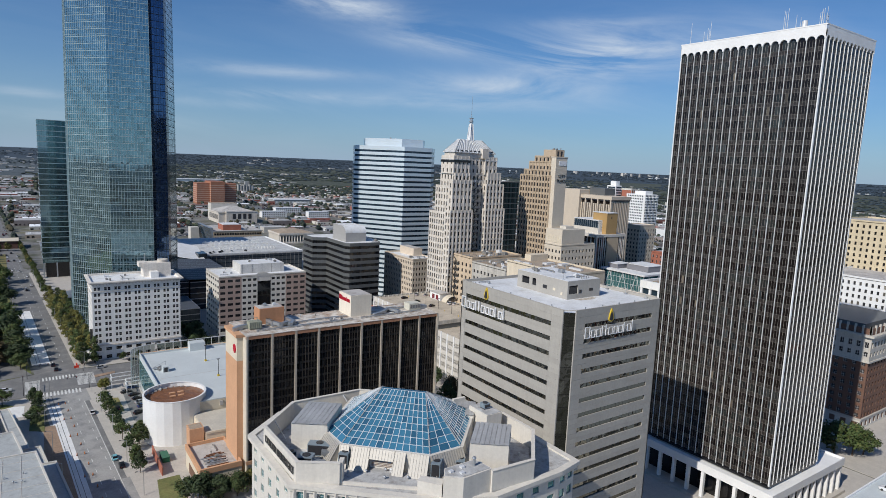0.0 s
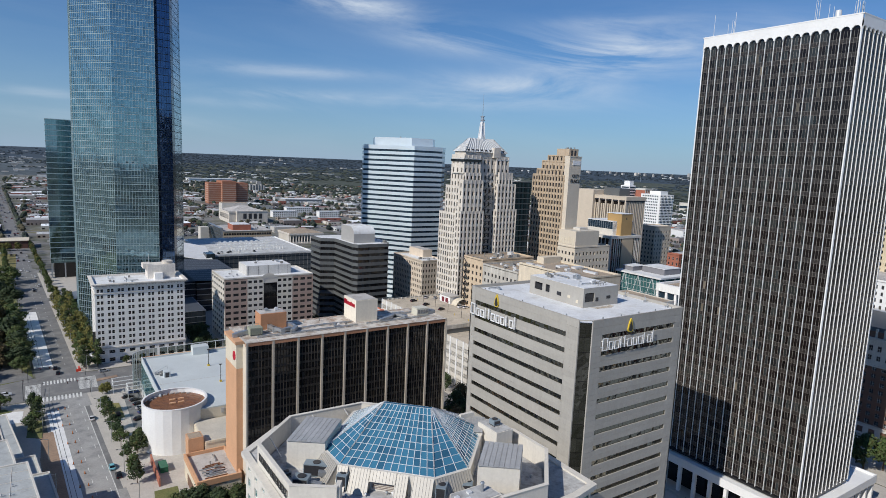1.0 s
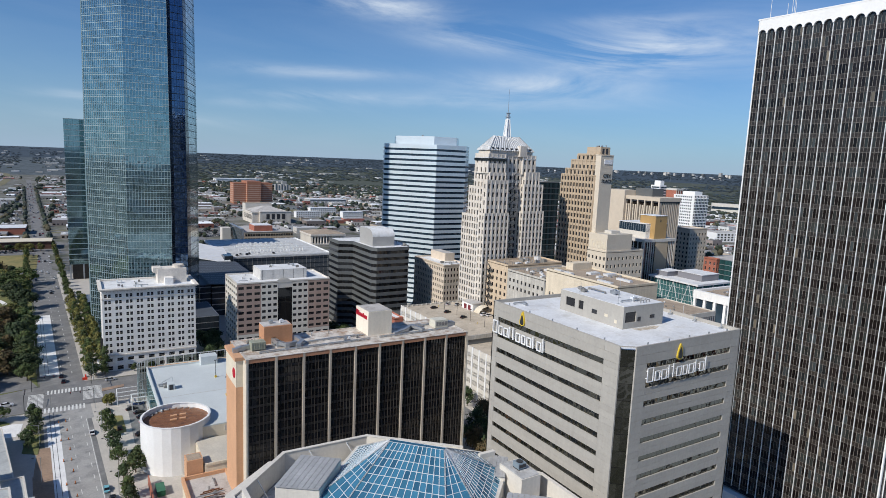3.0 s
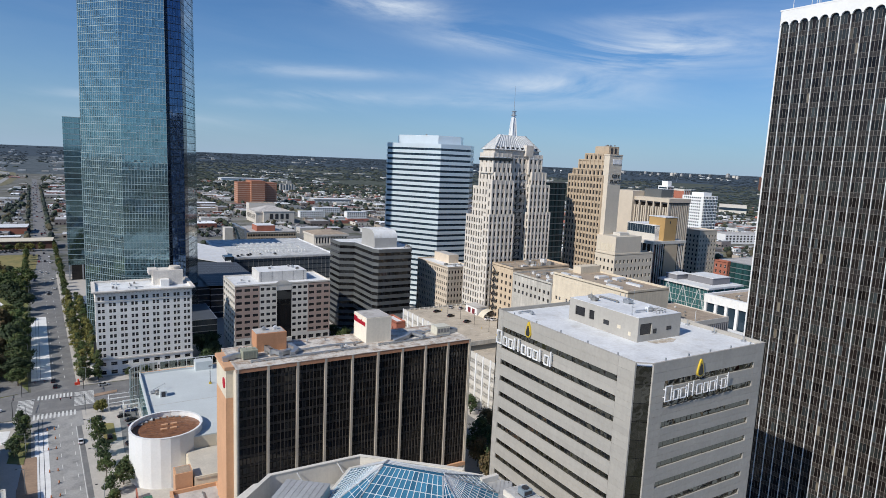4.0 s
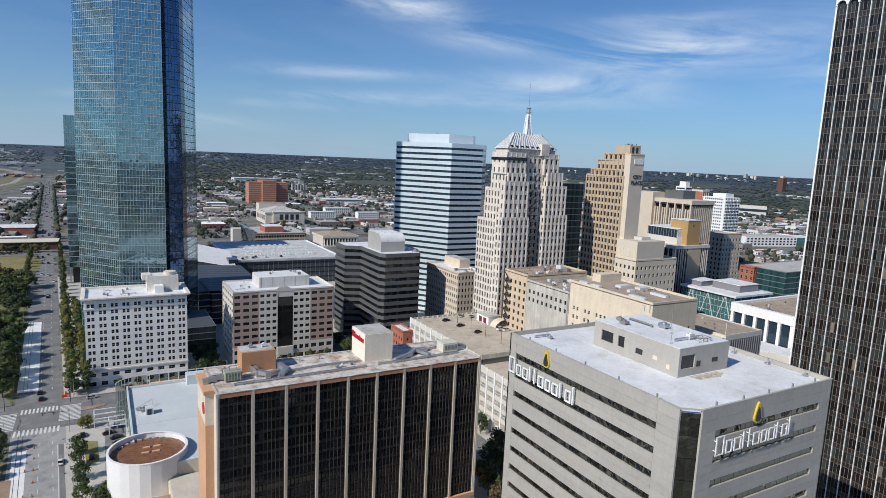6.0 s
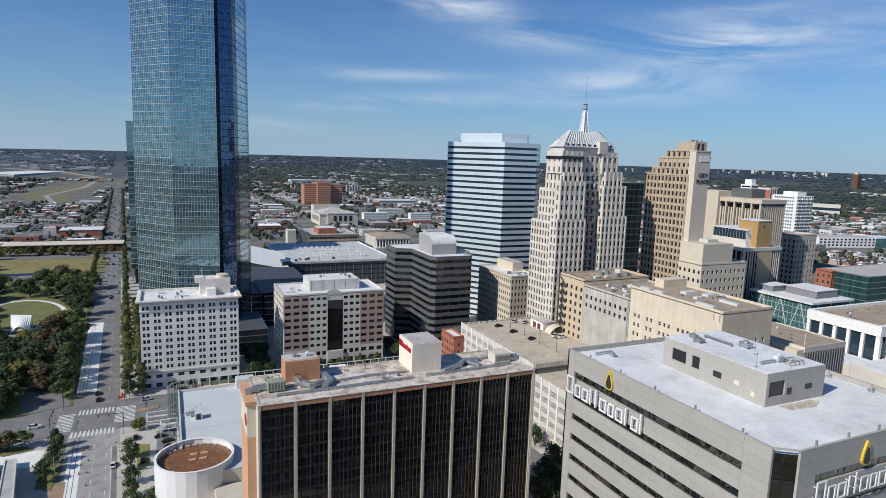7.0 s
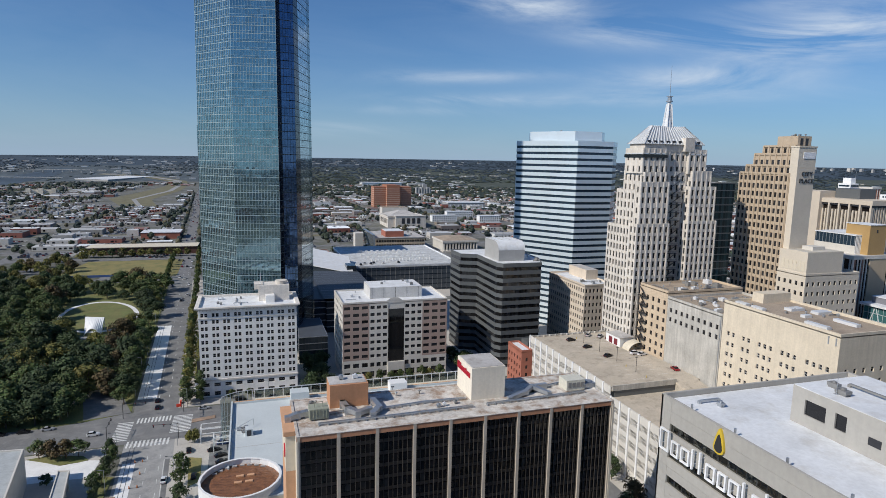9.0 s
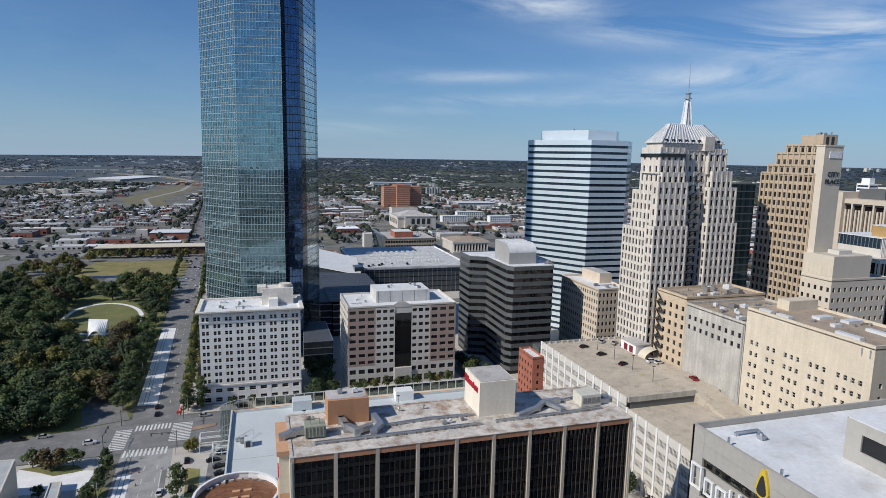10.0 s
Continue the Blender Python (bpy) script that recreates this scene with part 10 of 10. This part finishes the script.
    single("river", ribbon([(-1500, 2330), (-850, 2475), (-872, 2797), (-885, 3100), (-897, 3430), (-905, 3560)], [(-1500, 2060), (-705, 2323), (-732, 2830), (-758, 3050), (-783, 3210), (-824, 3580)], 0.5), glass_mat("river_water", (0.075, 0.09, 0.10), 0.0, 0.5, spec=0.15), "calm grey-blue river", "water", kind="structure")
    single("verge", ribbon([(-236, 1440), (-300, 1660), (-268, 2007), (-250, 2300), (-275, 2600), (-400, 2880), (-630, 3100)], [(-168, 1440), (-205, 1640), (-178, 2007), (-184, 2300), (-212, 2640), (-350, 2945), (-604, 3170)], 0.25), OLD_GRASS, "dry grass verge of a highway", "grass", kind="structure")
    single("road", ribbon([(-205, 1440), (-248, 1640), (-212, 2007), (-218, 2300), (-246, 2620), (-380, 2900), (-620, 3120)], [(-196, 1440), (-238, 1640), (-198, 2007), (-204, 2300), (-230, 2640), (-366, 2930), (-608, 3150)], 0.45), ROAD_PALE, "pale concrete highway in a dry verge", "road", kind="structure")
    for y, zz in ((2720, 9), (3230, 26)):
        bridge = thing("bridge", "long low road bridge over the river", "bridge", "river bridges", (-800, y, 0))
        part("deck", Mesh().box(-1000, y - 5, zz, -660, y + 5, zz + 2), PALE_STONE, bridge)
        for k in range(9):
            part("pier", Mesh().box(-980 + 38 * k, y - 4, zz - 12, -976 + 38 * k, y + 4, zz), PALE_STONE, bridge)
    h = thing("warehouse", "very long pale flat-roofed warehouse near the river", "warehouse", at=(-490, 2780, 0))
    part("shed", Mesh().prism([(-600, 2640), (-475, 2560), (-375, 2960), (-505, 2985)], -10, 9.4), HOUSE_GREY, h)
    part("shed_roof", Mesh().prism([(-601, 2639), (-474.5, 2559), (-374, 2961), (-505.5, 2986)], 9.4, 10.2), ROOF_WHITE, h)
    h = thing("warehouse", "pale institutional block with towers", "building", at=(-470, 1800, 0))
    part("shed", Mesh().box(-505, 1790, 0, -440, 1815, 13), PIER, h)
    for x in (-505, -478, -450):
        part("corner_tower", Mesh().box(x, 1786, 0, x + 10, 1796, 17), PIER, h)
    r = random.Random(3)
    for k in range(22):
        az, d = radians(r.gauss(52, 3.2)), r.uniform(4450, 4700)
        x, y = d * math.sin(az), 60 + d * math.cos(az)
        z = land(x, y)
        a, hh = r.uniform(9, 20), r.uniform(7, 22)
        b = thing("distant_tower", "small distant tower on the skyline", "building", "distant towers", (x, y, z))
        part("shaft", Mesh().box(x - a / 2, y - a / 2, z - 2, x + a / 2, y + a / 2, z + hh), r.choice((HOUSE_GREY, HOUSE_GREY, DARK_BAND, PALE_STONE)), b)
        part("top", Mesh().box(x - a / 4, y - a / 4, z + hh, x + a / 4, y + a / 4, z + hh + 2.5), HOUSE_GREY, b)
    for az in (41.2, 41.8, 54.5):
        x, y = 4300 * math.sin(radians(az)), 60 + 4300 * math.cos(radians(az))
        z = land(x, y)
        b = thing("water_tower", "white round water tank on a thin leg", "water tower", "water towers", (x, y, z))
        part("leg", Mesh().tube(x, y, z - 2, z + 14, 1.6, n=8), WHITE_PAINT, b)
        part("tank", Mesh().tube(x, y, z + 13, z + 15.5, 4, 7.5, 12).tube(x, y, z + 15.5, z + 18.5, 7.5, 6.5, 12).tube(x, y, z + 18.5, z + 20.5, 6.5, 2, 12), WHITE_PAINT, b)
    # white and red blocks north of the towers
    w = thing("white_office", "long white office with rows of square windows and blue glass end", "office building", at=(940, 610, 0))
    part("body", Mesh().prism([(870, 614), (965, 591), (972, 622), (880, 645)], 0, 15), WHITE_PAINT, w)
    part("roof", Mesh().prism([(871, 614.6), (964.6, 592), (971, 621.4), (880.6, 644)], 15, 15.3), ROOF_GREY, w)
    part("glass_end", Mesh().prism([(965.2, 591), (1004, 583), (1010, 612), (972.2, 622)], 0, 14), TEAL_GLASS, w)
    part("glass_end_roof", Mesh().prism([(964, 590), (1006, 582), (1012, 613), (972, 623)], 14, 15), ROOF_WHITE, w)
    for f in range(3):
        for k in range(14):
            p, q = Vector((870, 614)).lerp(Vector((965, 591)), (k + 0.25) / 14), Vector((870, 614)).lerp(Vector((965, 591)), (k + 0.75) / 14)
            part("window", Mesh().prism([(p.x, p.y - 0.15), (q.x, q.y - 0.15), (q.x, q.y + 0.1), (p.x, p.y + 0.1)], 2.5 + 4.2 * f, 4.9 + 4.2 * f), WINDOW, w)
    h2 = thing("hospital_block", "white stepped hospital block with dark window bands", "building", at=(1093, 914, 0))
    part("wing", Mesh().box(1080, 905, 0, 1100, 930, 80), WHITE_PAINT, h2)
    part("tower", Mesh().box(1086, 910, 80, 1098, 926, 90), WHITE_PAINT, h2)
    for f in range(6):
        part("window_strip", Mesh().box(1081, 904.6, 44 + 6 * f, 1099, 905, 47 + 6 * f), OKT_GLASS, h2)
        part("window_strip", Mesh().box(1079.6, 907, 44 + 6 * f, 1080, 928, 47 + 6 * f), OKT_GLASS, h2)
    h2 = thing("hospital_block", "red brick hospital block with white frames", "building", at=(1111, 892, 0))
    part("wing", Mesh().box(1100.5, 878, 0, 1122, 904, 73), RED_BRICK, h2)
    for k in range(4):
        part("frame", Mesh().box(1101 + 6 * k, 877.4, 30, 1102.4 + 6 * k, 878, 74), PALE_STONE, h2)
    part("cap", Mesh().box(1100, 877.2, 71, 1122.5, 904.5, 74.5), PALE_STONE, h2)
    h2 = thing("clinic", "low clinic with blue glass and red panels", "building", at=(1590, 1085, 0))
    part("wing", Mesh().prism([(1566, 1113), (1606, 1054), (1625, 1070), (1585, 1128)], 0, 26), PALE_STONE, h2)
    part("glass_band", Mesh().prism([(1565.5, 1112.6), (1605.6, 1053.6), (1606, 1054.4), (1566.2, 1113.2)], 10, 17), OKT_GLASS, h2)
    h2 = thing("brick_high_rise", "distant red-brown high-rise with a pale top", "building", at=(3071, 1918, 60))
    zb = land(3071, 1918)
    part("shaft", Mesh().box(3056, 1904, zb - 3, 3086, 1932, 104), DARK_BRICK, h2)
    part("top", Mesh().box(3062, 1910, 104, 3080, 1926, 114), PALE_STONE, h2)
    for az, hh in ((16, 34), (44, 38), (52, 36)):
        x, y = 4000 * math.sin(radians(az)), 60 + 4000 * math.cos(radians(az))
        b = thing("radio_mast", "slender mast on the horizon", "mast", "radio masts", (x, y, land(x, y)))
        part("mast", Mesh().tube(x, y, land(x, y) - 2, land(x, y) + hh, 1.0, 0.6, 6), STEEL, b)


landmarks()
